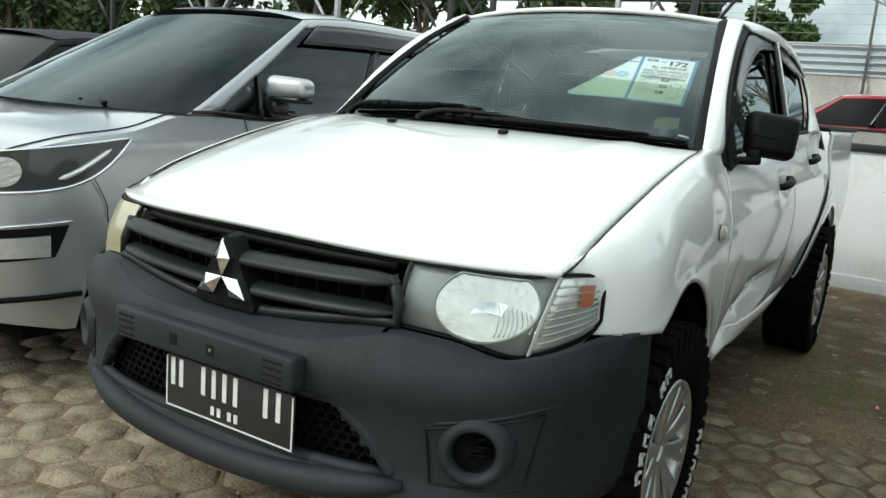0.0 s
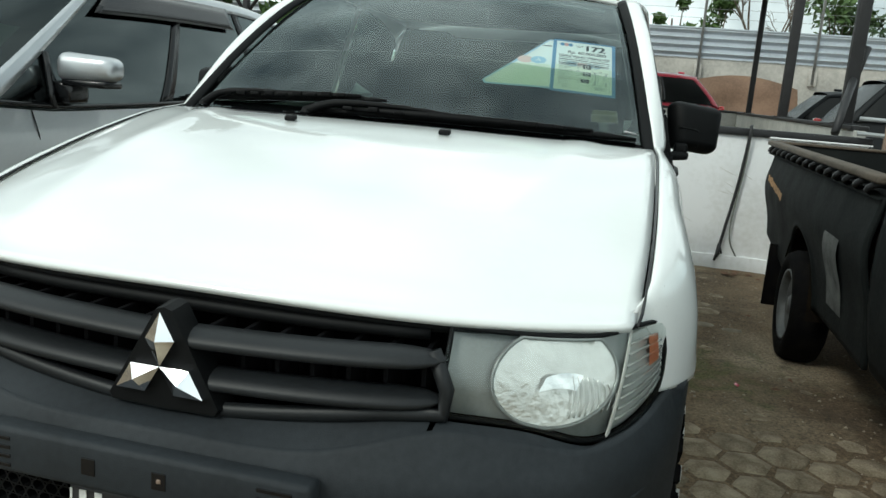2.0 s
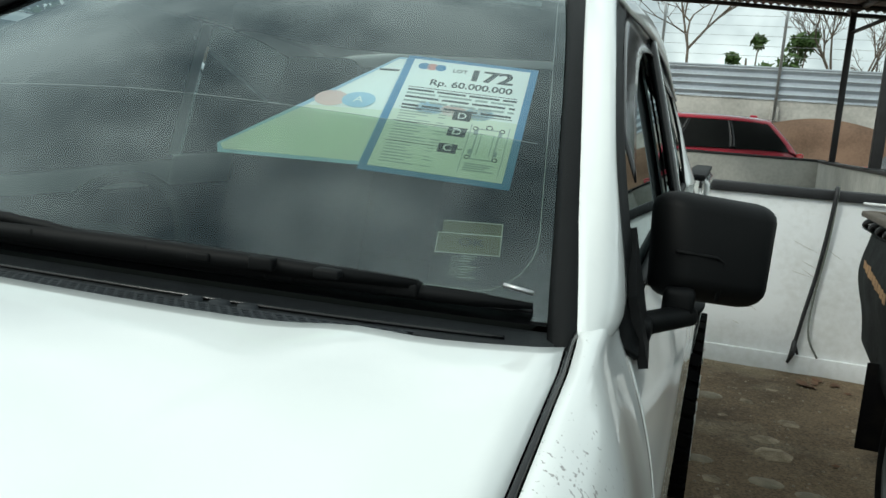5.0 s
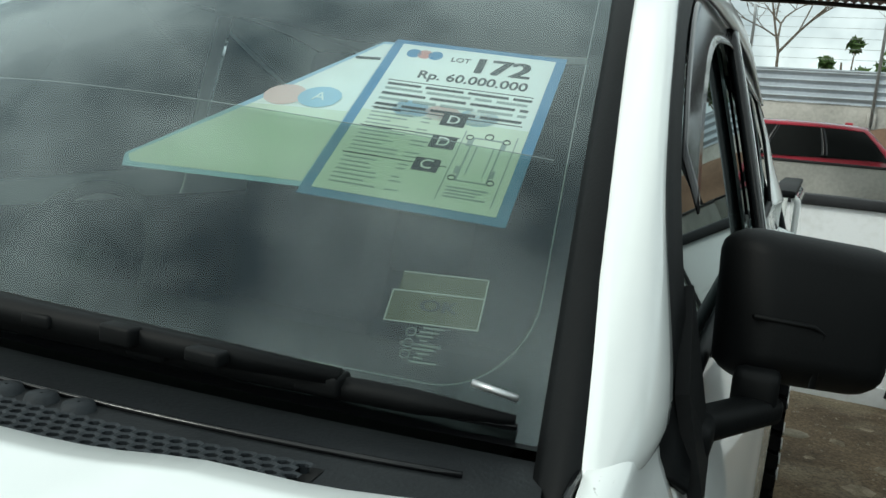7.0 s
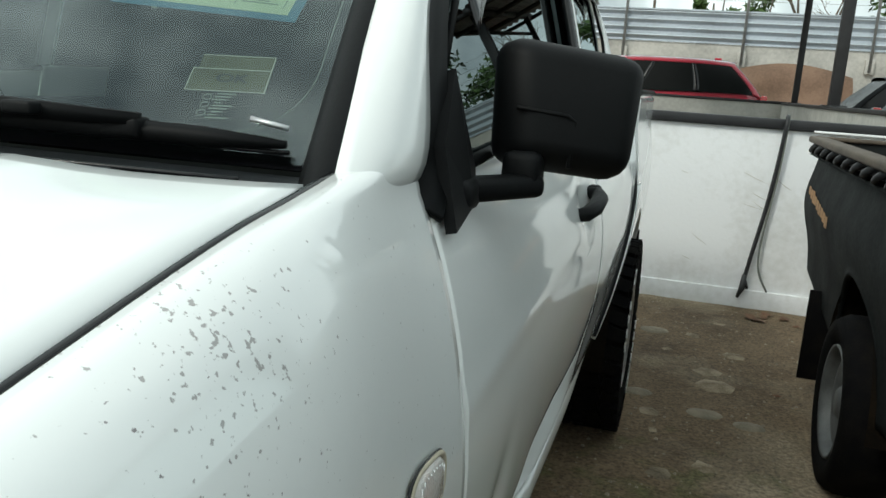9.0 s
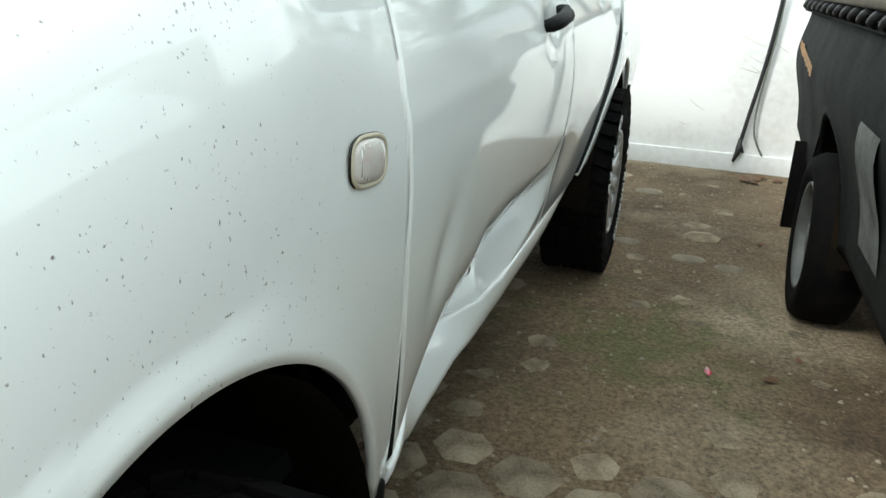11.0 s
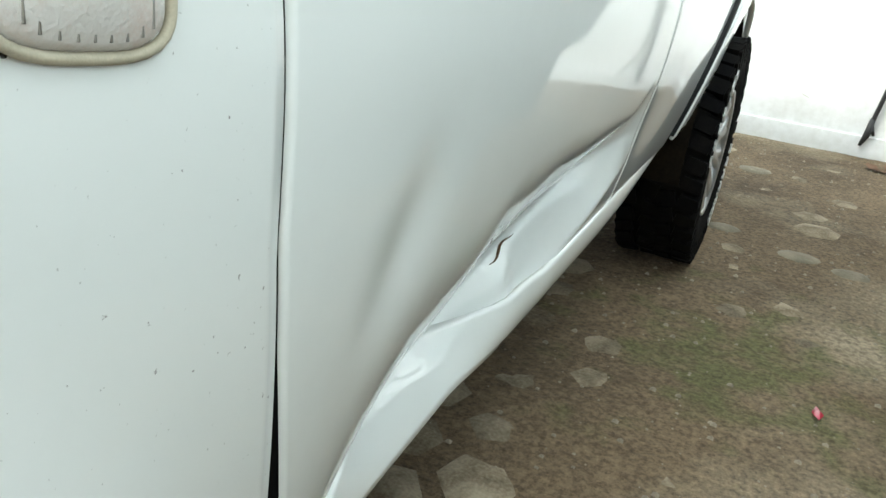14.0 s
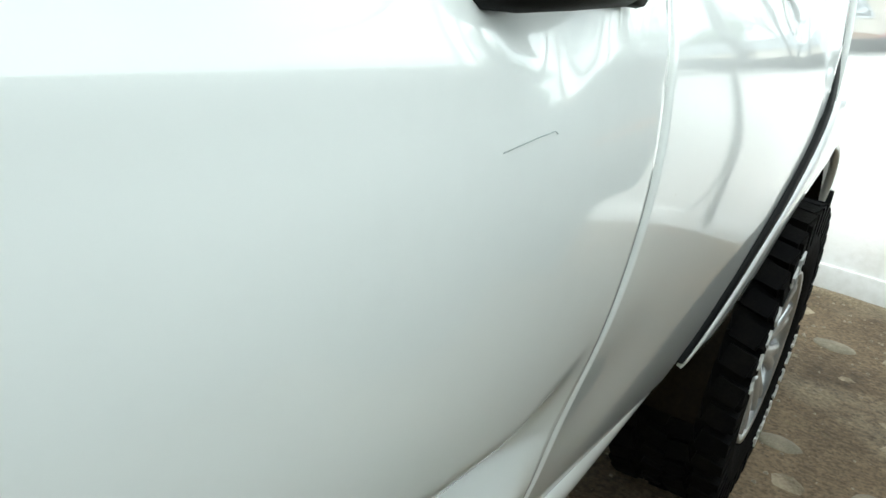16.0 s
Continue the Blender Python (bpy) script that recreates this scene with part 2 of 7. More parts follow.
def mesh_ob(name, verts, faces, material, parent=None, label="", smooth=True, solid=0.0, bevel=0.0, mirror=False):
    me = bpy.data.meshes.new(name)
    if mirror:
        verts = [(-v[0], v[1], v[2]) for v in verts]
        faces = [tuple(reversed(f)) for f in faces]
    me.from_pydata([tuple(v) for v in verts], [], faces)
    me.update()
    ob = new(name, me)
    if material:
        me.materials.append(material)
    if smooth:
        me.polygons.foreach_set("use_smooth", [True] * len(me.polygons))
    if solid:
        md = ob.modifiers.new("thickness", "SOLIDIFY")
        md.thickness, md.offset = solid, -1
    if bevel:
        md = ob.modifiers.new("edge", "BEVEL")
        md.width, md.segments, md.limit_method = bevel, 2, "ANGLE"
    if parent:
        ob.parent = parent
        root = parent
        while root.parent:
            root = root.parent
        if parent == root:
            ob.matrix_parent_inverse = root.matrix_basis.inverted()
    if label:
        tagged(ob, label)
    return ob


def thing(name, label, category, at=(0, 0, 0), group="", kind=""):
    ob = new(name)
    ob.empty_display_size = 0.1
    ob.matrix_basis = Matrix.Translation(at)
    return tagged(ob, label, category, group, kind)


def grid(fn, nu, nv):
    verts = [fn(i / nu, j / nv) for j in range(nv + 1) for i in range(nu + 1)]
    w = nu + 1
    faces = [(j * w + i, j * w + i + 1, (j + 1) * w + i + 1, (j + 1) * w + i) for j in range(nv) for i in range(nu)]
    return verts, faces


def ruled(c1, c2, n, m, bulge=(0, 0, 0)):
    b = Vector(bulge)
    return grid(lambda u, v: c1(u).lerp(c2(u), v) + b * (4 * v * (1 - v)), n, m)


def join(*pieces):
    verts, faces = [], []
    for v, f in pieces:
        k = len(verts)
        verts += list(v)
        faces += [tuple(a + k for a in q) for q in f]
    return verts, faces


def box(x0, y0, z0, x1, y1, z1):
    v = [(x, y, z) for x in (x0, x1) for y in (y0, y1) for z in (z0, z1)]
    return v, [(0, 1, 3, 2), (4, 6, 7, 5), (0, 4, 5, 1), (2, 3, 7, 6), (0, 2, 6, 4), (1, 5, 7, 3)]


def moved(piece, m):
    return [m @ Vector(v) for v in piece[0]], piece[1]


def tube(pts, r, seg=8, caps=True):
    """A round bar along points; r: one radius, or one for each point."""
    p = [Vector(q) for q in pts]
    rs = r if isinstance(r, (list, tuple)) else [r] * len(p)
    verts, faces = [], []
    side = None
    for i, q in enumerate(p):
        d = (p[min(i + 1, len(p) - 1)] - p[max(i - 1, 0)]).normalized()
        if side is None:
            side = d.orthogonal().normalized()
        side = (side - d * side.dot(d)).normalized()
        up = d.cross(side)
        verts += [q + rs[i] * (math.cos(a) * side + math.sin(a) * up) for a in (2 * math.pi * k / seg for k in range(seg))]
    for i in range(len(p) - 1):
        faces += [(i * seg + k, i * seg + (k + 1) % seg, (i + 1) * seg + (k + 1) % seg, (i + 1) * seg + k) for k in range(seg)]
    if caps:
        faces += [tuple(reversed(range(seg))), tuple((len(p) - 1) * seg + k for k in range(seg))]
    return verts, faces


def revolve(pairs, seg, centre=(0, 0, 0)):
    """Radius and side offset pairs turned about the x axis."""
    verts, faces = [], []
    n = len(pairs)
    for k in range(seg):
        a = 2 * math.pi * k / seg
        verts += [(centre[0] + x, centre[1] + r * math.cos(a), centre[2] + r * math.sin(a)) for r, x in pairs]
    for k in range(seg):
        k2 = (k + 1) % seg
        faces += [(k * n + i, k2 * n + i, k2 * n + i + 1, k * n + i + 1) for i in range(n - 1)]
    return verts, faces


def disc(centre, ax, ay, n=24):
    c, ax, ay = Vector(centre), Vector(ax), Vector(ay)
    return [c + math.cos(2 * math.pi * k / n) * ax + math.sin(2 * math.pi * k / n) * ay for k in range(n)], [tuple(range(n))]


def rbox(x0, y0, z0, x1, y1, z1, r=0.01, seg=2):
    """A block with rounded edges."""
    bm = bmesh.new()
    bmesh.ops.create_cube(bm, size=1)
    for v in bm.verts:
        v.co = Vector((lerp(x0, x1, v.co.x + 0.5), lerp(y0, y1, v.co.y + 0.5), lerp(z0, z1, v.co.z + 0.5)))
    bmesh.ops.bevel(bm, geom=list(bm.edges), offset=r, segments=seg, affect="EDGES", profile=0.5)
    bm.verts.ensure_lookup_table()
    for i, v in enumerate(bm.verts):
        v.index = i
    data = [v.co.copy() for v in bm.verts], [tuple(v.index for v in f.verts) for f in bm.faces]
    bm.free()
    return data


def letters(name, text, size, m, material, parent, squash=1.0):
    cu = bpy.data.curves.new(name, "FONT")
    cu.body, cu.size, cu.extrude, cu.align_x, cu.align_y = text, size, 0.0002, "CENTER", "CENTER"
    tmp = new(name + "_tmp", cu)
    me = bpy.data.meshes.new_from_object(tmp.evaluated_get(bpy.context.evaluated_depsgraph_get()))
    bpy.data.objects.remove(tmp)
    bpy.data.curves.remove(cu)
    me.transform(m @ Matrix.Diagonal((squash, 1, 1, 1)))
    me.materials.clear()
    me.materials.append(material)
    ob = new(name, me)
    ob.parent = parent
    ob.matrix_parent_inverse = parent.matrix_basis.inverted()
    return ob


# ---- wheels ----
def wheel(owner, x, y, r, width, rim_r, side, lugs=True, letter=True, rim_mat=None, spokes=10, steel=False):
    """A wheel with its outer face towards side (+1 or -1 along x), standing at x (outer face), y."""
    w = thing("wheel", "", "", (0, 0, 0))
    w.parent = owner
    w.matrix_parent_inverse = owner.matrix_basis.inverted()
    flip = Matrix.Translation((x, y, r)) @ Matrix.Diagonal((side, 1, 1, 1))
    rt = r - (0.012 if lugs else 0)
    pr = [(rim_r, -0.012), (rim_r + 0.012, 0.0), (lerp(rim_r, r, 0.45), 0.012), (lerp(rim_r, r, 0.8), 0.006), (rt - 0.012, -0.012), (rt, -0.035), (rt + 0.002, -width / 2),
          (rt, 0.035 - width), (rt - 0.012, 0.012 - width), (lerp(rim_r, r, 0.5), -width - 0.01), (rim_r, -width + 0.012)]
    tyre = mesh_ob("tyre", *moved(revolve(pr, 64), flip), RUBBER, w)
    if lugs:
        pieces = []
        n = 38
        for k in range(n):
            for row, (xa, xb, sh) in enumerate(((-0.052, 0.006, 0.0), (-0.108, -0.062, 0.5), (-0.165, -0.118, 0.0), (-width - 0.006, -width + 0.05, 0.5))):
                a = 2 * math.pi * (k + sh) / n
                h = 0.011 + 0.002 * ((k * 7 + row) % 3)
                b = box(xa, -0.020 - 0.004 * (k % 2), rt - 0.016, xb, 0.020 + 0.003 * (k % 3), rt + h)
                pieces.append(moved(b, flip @ Matrix.Rotation(a, 4, "X") @ Matrix.Rotation(0.22 * (1 if row % 2 else -1), 4, "Z") @ Matrix.Translation((0, 0, 0))))
                if row == 0:
                    c = box(-0.004, -0.016, rt - 0.055 - 0.012 * (k % 2), 0.012, 0.016, rt + h * 0.6)
                    pieces.append(moved(c, flip @ Matrix.Rotation(a, 4, "X")))
        mesh_ob("tread", *join(*pieces), RUBBER, tyre, "chunky mud tread blocks", smooth=False)
    if letter:
        for start in (0.5, 0.5 + math.pi):
            for k in range(7):
                if k == 2 and start < 1:
                    continue
                a = start + 0.155 * k
                rr = lerp(rim_r, r, 0.62)
                pieces = []
                for bar in ((-0.018, -0.011, -0.017, 0.017), (0.009, 0.016, -0.017, 0.017), (-0.018, 0.016, 0.010, 0.017), (-0.018, 0.016, -0.004, 0.003))[: 3 + k % 2]:
                    pieces.append(moved(box(0.010, bar[0], rr + bar[2], 0.0165, bar[1], rr + bar[3]), flip @ Matrix.Rotation(a, 4, "X")))
                mesh_ob("sidewall_mark", *join(*pieces), LETTER, tyre, "raised white mark on the sidewall", smooth=False)
    rm = rim_mat or ALLOY
    rp = [(rim_r + 0.004, -0.006), (rim_r + 0.002, 0.002), (rim_r - 0.008, 0.0), (rim_r - 0.016, -0.02), (rim_r - 0.022, -0.10), (rim_r - 0.03, -width + 0.02)]
    rim = mesh_ob("rim", *moved(revolve(rp, 48), flip), rm, w)
    mesh_ob("brake_drum", *moved(revolve([(0.001, -0.085), (rim_r * 0.62, -0.085), (rim_r * 0.66, -0.10), (rim_r * 0.66, -0.2)], 32), flip), LINER, w)
    if steel:
        sp = [(0.001, -0.02), (0.045, -0.02), (0.06, -0.035), (0.085, -0.055), (rim_r * 0.62, -0.03), (rim_r * 0.8, -0.035), (rim_r - 0.015, -0.05)]
        mesh_ob("wheel_disc", *moved(revolve(sp, 40), flip), rm, rim)
    else:
        for k in range(spokes):
            a = 2 * math.pi * k / spokes
            for tw in (-0.10, 0.10):
                c1 = curve([(-0.046, -0.014, 0.035), (-0.034, -0.012 + tw * 0.05, rim_r * 0.55), (-0.026, -0.009 + tw * 0.22, rim_r - 0.010)])
                c2 = curve([(-0.046, 0.014, 0.035), (-0.034, 0.010 + tw * 0.05, rim_r * 0.55), (-0.026, 0.008 + tw * 0.22, rim_r - 0.010)])
                mesh_ob("spoke", *moved(ruled(c1, c2, 8, 3, (0.005, 0, 0)), flip @ Matrix.Rotation(a, 4, "X")), rm, rim, solid=0.018)
        mesh_ob("hub_cap", *moved(revolve([(0.001, -0.030), (0.024, -0.031), (0.032, -0.036), (0.05, -0.046), (0.06, -0.07)], 28), flip), rm, rim)
        for k in range(6):
            a = 2 * math.pi * k / 6
            b = tube([(-0.055, 0.062 * math.cos(a), 0.062 * math.sin(a)), (-0.034, 0.062 * math.cos(a), 0.062 * math.sin(a))], 0.009, 6)
            mesh_ob("wheel_nut", *moved(b, flip), STEELG, rim, smooth=False)
    return w


# ---- the white pickup ----
truck = thing("pickup_truck", "white double-cab pickup truck with grey plastic bumper and dented side doors", "pickup truck", (0, 2.4, 0))
HUB_F, HUB_R, TYRE = 0.916, 3.93, 0.385
belt = lambda y: 1.232 + 0.05 * (y - 1.5)


def side_x(y, z):
    tuck = 0.36 if z > 0.95 else lerp(0.17, 0.36, min(1, max(0, (y - 1.45) / 0.5)))
    x = 0.875 - tuck * (z - 0.95) ** 2 if z < 1.23 else 0.801 - (z - 1.23) * 0.245 - 0.06 * (z - 1.23) ** 2
    # shoulder drawn in under the windows
    if 0.92 < z < 1.23 and y < 3.64:
        x -= 0.046 * ((z - 0.92) / 0.31) ** 2
    # flared wing over the front wheel
    x += 0.030 * math.exp(-((y - 0.64) / 0.24) ** 2 - ((z - 0.86) / 0.17) ** 2)
    if y < 0.62:
        x -= 0.075 * ((0.62 - y) / 0.27) ** 2
    if y > 4.6:
        x -= 0.05 * ((y - 4.6) / 0.6) ** 2
    return x


hood_edge_x = prof((0.26, 0.752), (0.32, 0.768), (0.6, 0.779), (1.0, 0.776), (1.2, 0.771), (1.277, 0.765), (1.342, 0.761), (1.478, 0.785))
hood_edge_z = prof((0.25, 0.985), (0.32, 1.0), (0.5, 1.072), (0.8, 1.160), (1.0, 1.208), (1.15, 1.238), (1.277, 1.253), (1.36, 1.262), (1.47, 1.274))
lip_y = lambda x: 0.082 + 0.20 * (abs(x) / 0.75) ** 3.2
hood_end = lambda x: 1.112 + 0.028 * max(0, 1 - (abs(x) / 0.74) ** 6) + 0.165 * min(1.05, abs(x) / 0.765) ** 4


def hood_pt(u, v):
    s = 2 * u - 1
    y_edge = lerp(0.282, 1.277, v)
    xe = hood_edge_x(y_edge)
    x = s * xe
    y = lerp(lip_y(x), hood_end(x), v)
    crown = 0.030 + 0.022 * min(1, v * 3) - 0.038 * v * v
    front = 0.985 + 0.02 * (1 - s * s)
    z = hood_edge_z(y_edge) + crown * (1 - s ** 2) ** 0.9 - 0.0
    lipk = min(1, v / 0.10)
    z = lerp(front + 0.01, z, lipk ** 0.6) if v < 0.10 else z
    z += 0.006 * math.exp(-((abs(x) - 0.47 - 0.1 * v) / 0.05) ** 2) * min(1, v * 2)
    return (x, y, z)


mesh_ob("hood", *grid(hood_pt, 56, 48), PAINT, truck, solid=0.014)
mesh_ob("hood_front_seal", *tube([Vector(hood_pt(lerp(0.10, 0.90, i / 24), 0)) + Vector((0, 0.026, -0.024)) for i in range(25)], 0.010, 6), TRIM, truck)
for s in (-1, 1):
    noz = mesh_ob("washer_nozzle", *moved(rbox(-0.016, -0.012, -0.002, 0.016, 0.012, 0.012, 0.005), Matrix.Translation((0.222 * s, 0.973, 1.260)) @ Matrix.Rotation(0.2, 4, "X")), TRIM, truck)


def arch_z(y, hub, r):
    d = abs(y - hub)
    return (TYRE + 0.01 + math.sqrt(max(r * r - d * d, 0))) if d < r else 0


def fender_low(y):
    z = max(arch_z(y, HUB_F, 0.50), 0.495)
    if y < HUB_F - 0.28:
        z = max(z if y > 0.42 else 0, lerp(0.85, 0.815, (y - 0.3) / 0.35))
    return z


def gap_y(z):
    """The shut line between wing and front door, leaning back at its foot."""
    return 1.438 + 0.10 * max(0, 0.85 - z) + 0.15 * max(0, z - 1.05)


def fender_pt(u, v):
    y = lerp(0.345, 1.468, u)
    z0, z1 = fender_low(y), hood_edge_z(y)
    z = lerp(z0, z1, 1 - (1 - v) ** 1.5)
    xs = side_x(y, min(z, 1.0))
    zs = z1 - 0.27
    xe = hood_edge_x(y) + 0.011
    if z > zs:
        t = (z - zs) / (z1 - zs)
        x = xe + (side_x(y, zs if zs < 1 else 1.0) - xe) * math.sqrt(max(0, 1 - t ** 2.4))
    else:
        x = xs
    w = min(1, max(0, (y - 1.12) / 0.30))
    x = lerp(x, min(x, max(xe, side_x(1.5, z))), w * w * (3 - 2 * w))
    lip = abs(math.hypot(y - HUB_F, z - TYRE) - 0.50)
    x += 0.010 * math.exp(-(lip / 0.05) ** 2) * (1 if z < 0.92 else 0)
    if y < 0.45:
        x -= 0.02 * ((0.45 - y) / 0.1) ** 2
    y += (gap_y(z) - 0.002 - 1.468) * u ** 10
    return (x, y, z)


for m in (False, True):
    mesh_ob("front_fender", *grid(fender_pt, 80, 40), FENDER if not m else PAINT, truck, "white front wing with dark scuffs" if not m else "", solid=0.012, mirror=m)
    mesh_ob("wing_seam", *tube([(hood_edge_x(y) + 0.010, y, hood_edge_z(y) + 0.0015) for y in (1.335, 1.36, 1.39, 1.42, 1.45, 1.468)], 0.0022, 5), SEAMGREY, truck, mirror=m)
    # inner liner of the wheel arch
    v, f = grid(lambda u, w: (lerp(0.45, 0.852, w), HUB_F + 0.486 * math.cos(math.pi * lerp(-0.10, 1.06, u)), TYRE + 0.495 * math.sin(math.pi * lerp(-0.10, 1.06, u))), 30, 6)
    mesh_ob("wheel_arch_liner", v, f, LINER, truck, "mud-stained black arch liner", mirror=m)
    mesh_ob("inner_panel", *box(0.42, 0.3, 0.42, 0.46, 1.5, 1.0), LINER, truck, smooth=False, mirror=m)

    mesh_ob("bonnet_gap", *tube([(hood_edge_x(y) + 0.0055, y, hood_edge_z(y) - 0.0025) for y in [0.30 + 0.0435 * k for k in range(25)]], 0.0032, 6), GLOSSB, truck, "black gap beside the bonnet", mirror=m)

# side repeater lamp in the wing
def oval(a, r, depth):
    """A point of the rounded lamp: angle, share of its radius, and how far it stands out."""
    ca, sa = math.cos(a), math.sin(a)
    k = (abs(ca) ** 3.2 + abs(sa) ** 3.2) ** (-1 / 3.2)
    return Vector((0.8735 + depth, 1.306 + 0.043 * r * k * ca, 1.001 + 0.025 * r * k * sa - 0.10 * 0.043 * r * k * ca))


LENSW = mat("repeater_lens", (0.66, 0.63, 0.60), 0.18, coat=0.8, var=0.2, scale=50, bump=0.2, bscale=300, color2=(0.62, 0.50, 0.45), stain=0.40)
rep = mesh_ob("side_repeater", *grid(lambda a, r: oval(2 * math.pi * a, r, 0.004 + 0.005 * (1 - r * r) - (0.004 if r > 0.99 else 0)), 40, 10), LENSW, truck, "clear ribbed repeater lens")
mesh_ob("repeater_seal", *tube([oval(2 * math.pi * k / 40, 1.07, 0.0015) for k in range(41)], 0.0028, 8, False), mat("aged_seal", (0.52, 0.47, 0.36), 0.7, var=0.3, scale=60), rep, "yellowed seal round the lens")
mesh_ob("repeater_gap", *tube([oval(0.9 + math.pi * k / 40, 1.15, 0.0008) for k in range(41)], 0.0016, 6), GLOSSB, rep)
for k in range(9):
    mesh_ob("lens_rib", *tube([oval(math.pi / 2 + 0.9 * (k / 4 - 1), 0.8, 0.0062), oval(-math.pi / 2 - 0.9 * (k / 4 - 1), 0.8, 0.0062)], 0.0007, 4), REFL, rep)


# ---- doors ----
crease_z = prof((1.5, 0.36), (1.70, 0.39), (1.78, 0.42), (1.85, 0.448), (1.92, 0.495), (2.05, 0.540), (2.14, 0.566), (2.27, 0.590), (2.40, 0.618), (2.52, 0.645), (2.62, 0.685))


def dent(y, z):
    """How far the crash pushed the lower doors in."""
    if y < 1.5 or y > 3.3:
        return 0
    zc = crease_z(y)
    along = min(1, max(0, (y - 1.50) / 0.22)) ** 1.3 * min(1, max(0, (2.655 - y) / 0.17)) if y < 2.655 else 0
    d = z - zc
    if d > 0:
        t = min(1, d / (0.36 - 0.24 * min(1, max(0, (y - 1.70) / 0.80))))
        k = 1 - t * t * (3 - 2 * t)
        k += 0.26 * math.exp(-((y - 1.595 - 0.45 * (z - 0.76)) / 0.05) ** 2 - ((z - 0.78) / 0.075) ** 2)
        k += 0.18 * math.exp(-d / 0.04)
    else:
        w = 0.075 + 0.010 * math.sin(9 * y)
        k = max(0, 1 + d / w) + 0.18 * math.exp(d / 0.018)
        k += 0.30 * math.exp(-((d + 0.095) / 0.012) ** 2) * max(0, math.sin(5.2 * (y - 1.5)))
        k -= 0.22 * math.exp(-((y - 2.14) / 0.05) ** 2 - ((d + 0.03) / 0.03) ** 2)
    ripple = 0.05 * math.sin(15 * y + 20 * z) * math.exp(-(d / 0.08) ** 2)
    return 0.068 * along * (k + 0.5 * ripple)


def dent_rear(y, z):
    return 0.009 * math.exp(-((y - 2.75) / 0.16) ** 2 - ((z - 0.70) / 0.10) ** 2)


def door_pt(y0, y1, low, high, u, v):
    z = lerp(low(lerp(y0, y1, u)), high(lerp(y0, y1, u)), v)
    y = lerp(gap_y(z) + 0.005 + 0.024 * max(0, (0.78 - z) / 0.26) ** 1.3 if y0 < 1.6 and y1 > 2 else y0, y1, u)
    hollow = 0.016 * math.exp(-((y - 2.425) / 0.065) ** 2 - ((z - 1.092) / 0.045) ** 2) + 0.016 * math.exp(-((y - 3.30) / 0.065) ** 2 - ((z - 1.172) / 0.05) ** 2)
    crease = 0.006 * math.exp(-((z - 1.02 - 0.04 * (y - 1.5)) / 0.02) ** 2)
    return Vector((side_x(y, z) - dent(y, z) - dent_rear(y, z) - hollow + 0.3 * crease, y, z))


REAR = prof((0.49, 3.20), (0.60, 3.28), (0.70, 3.345), (0.77, 3.405), (0.85, 3.50), (0.93, 3.605), (1.0, 3.65), (1.13, 3.68), (1.32, 3.69))


def rear_edge(z):
    """The curved back edge of the cab."""
    return REAR(z)


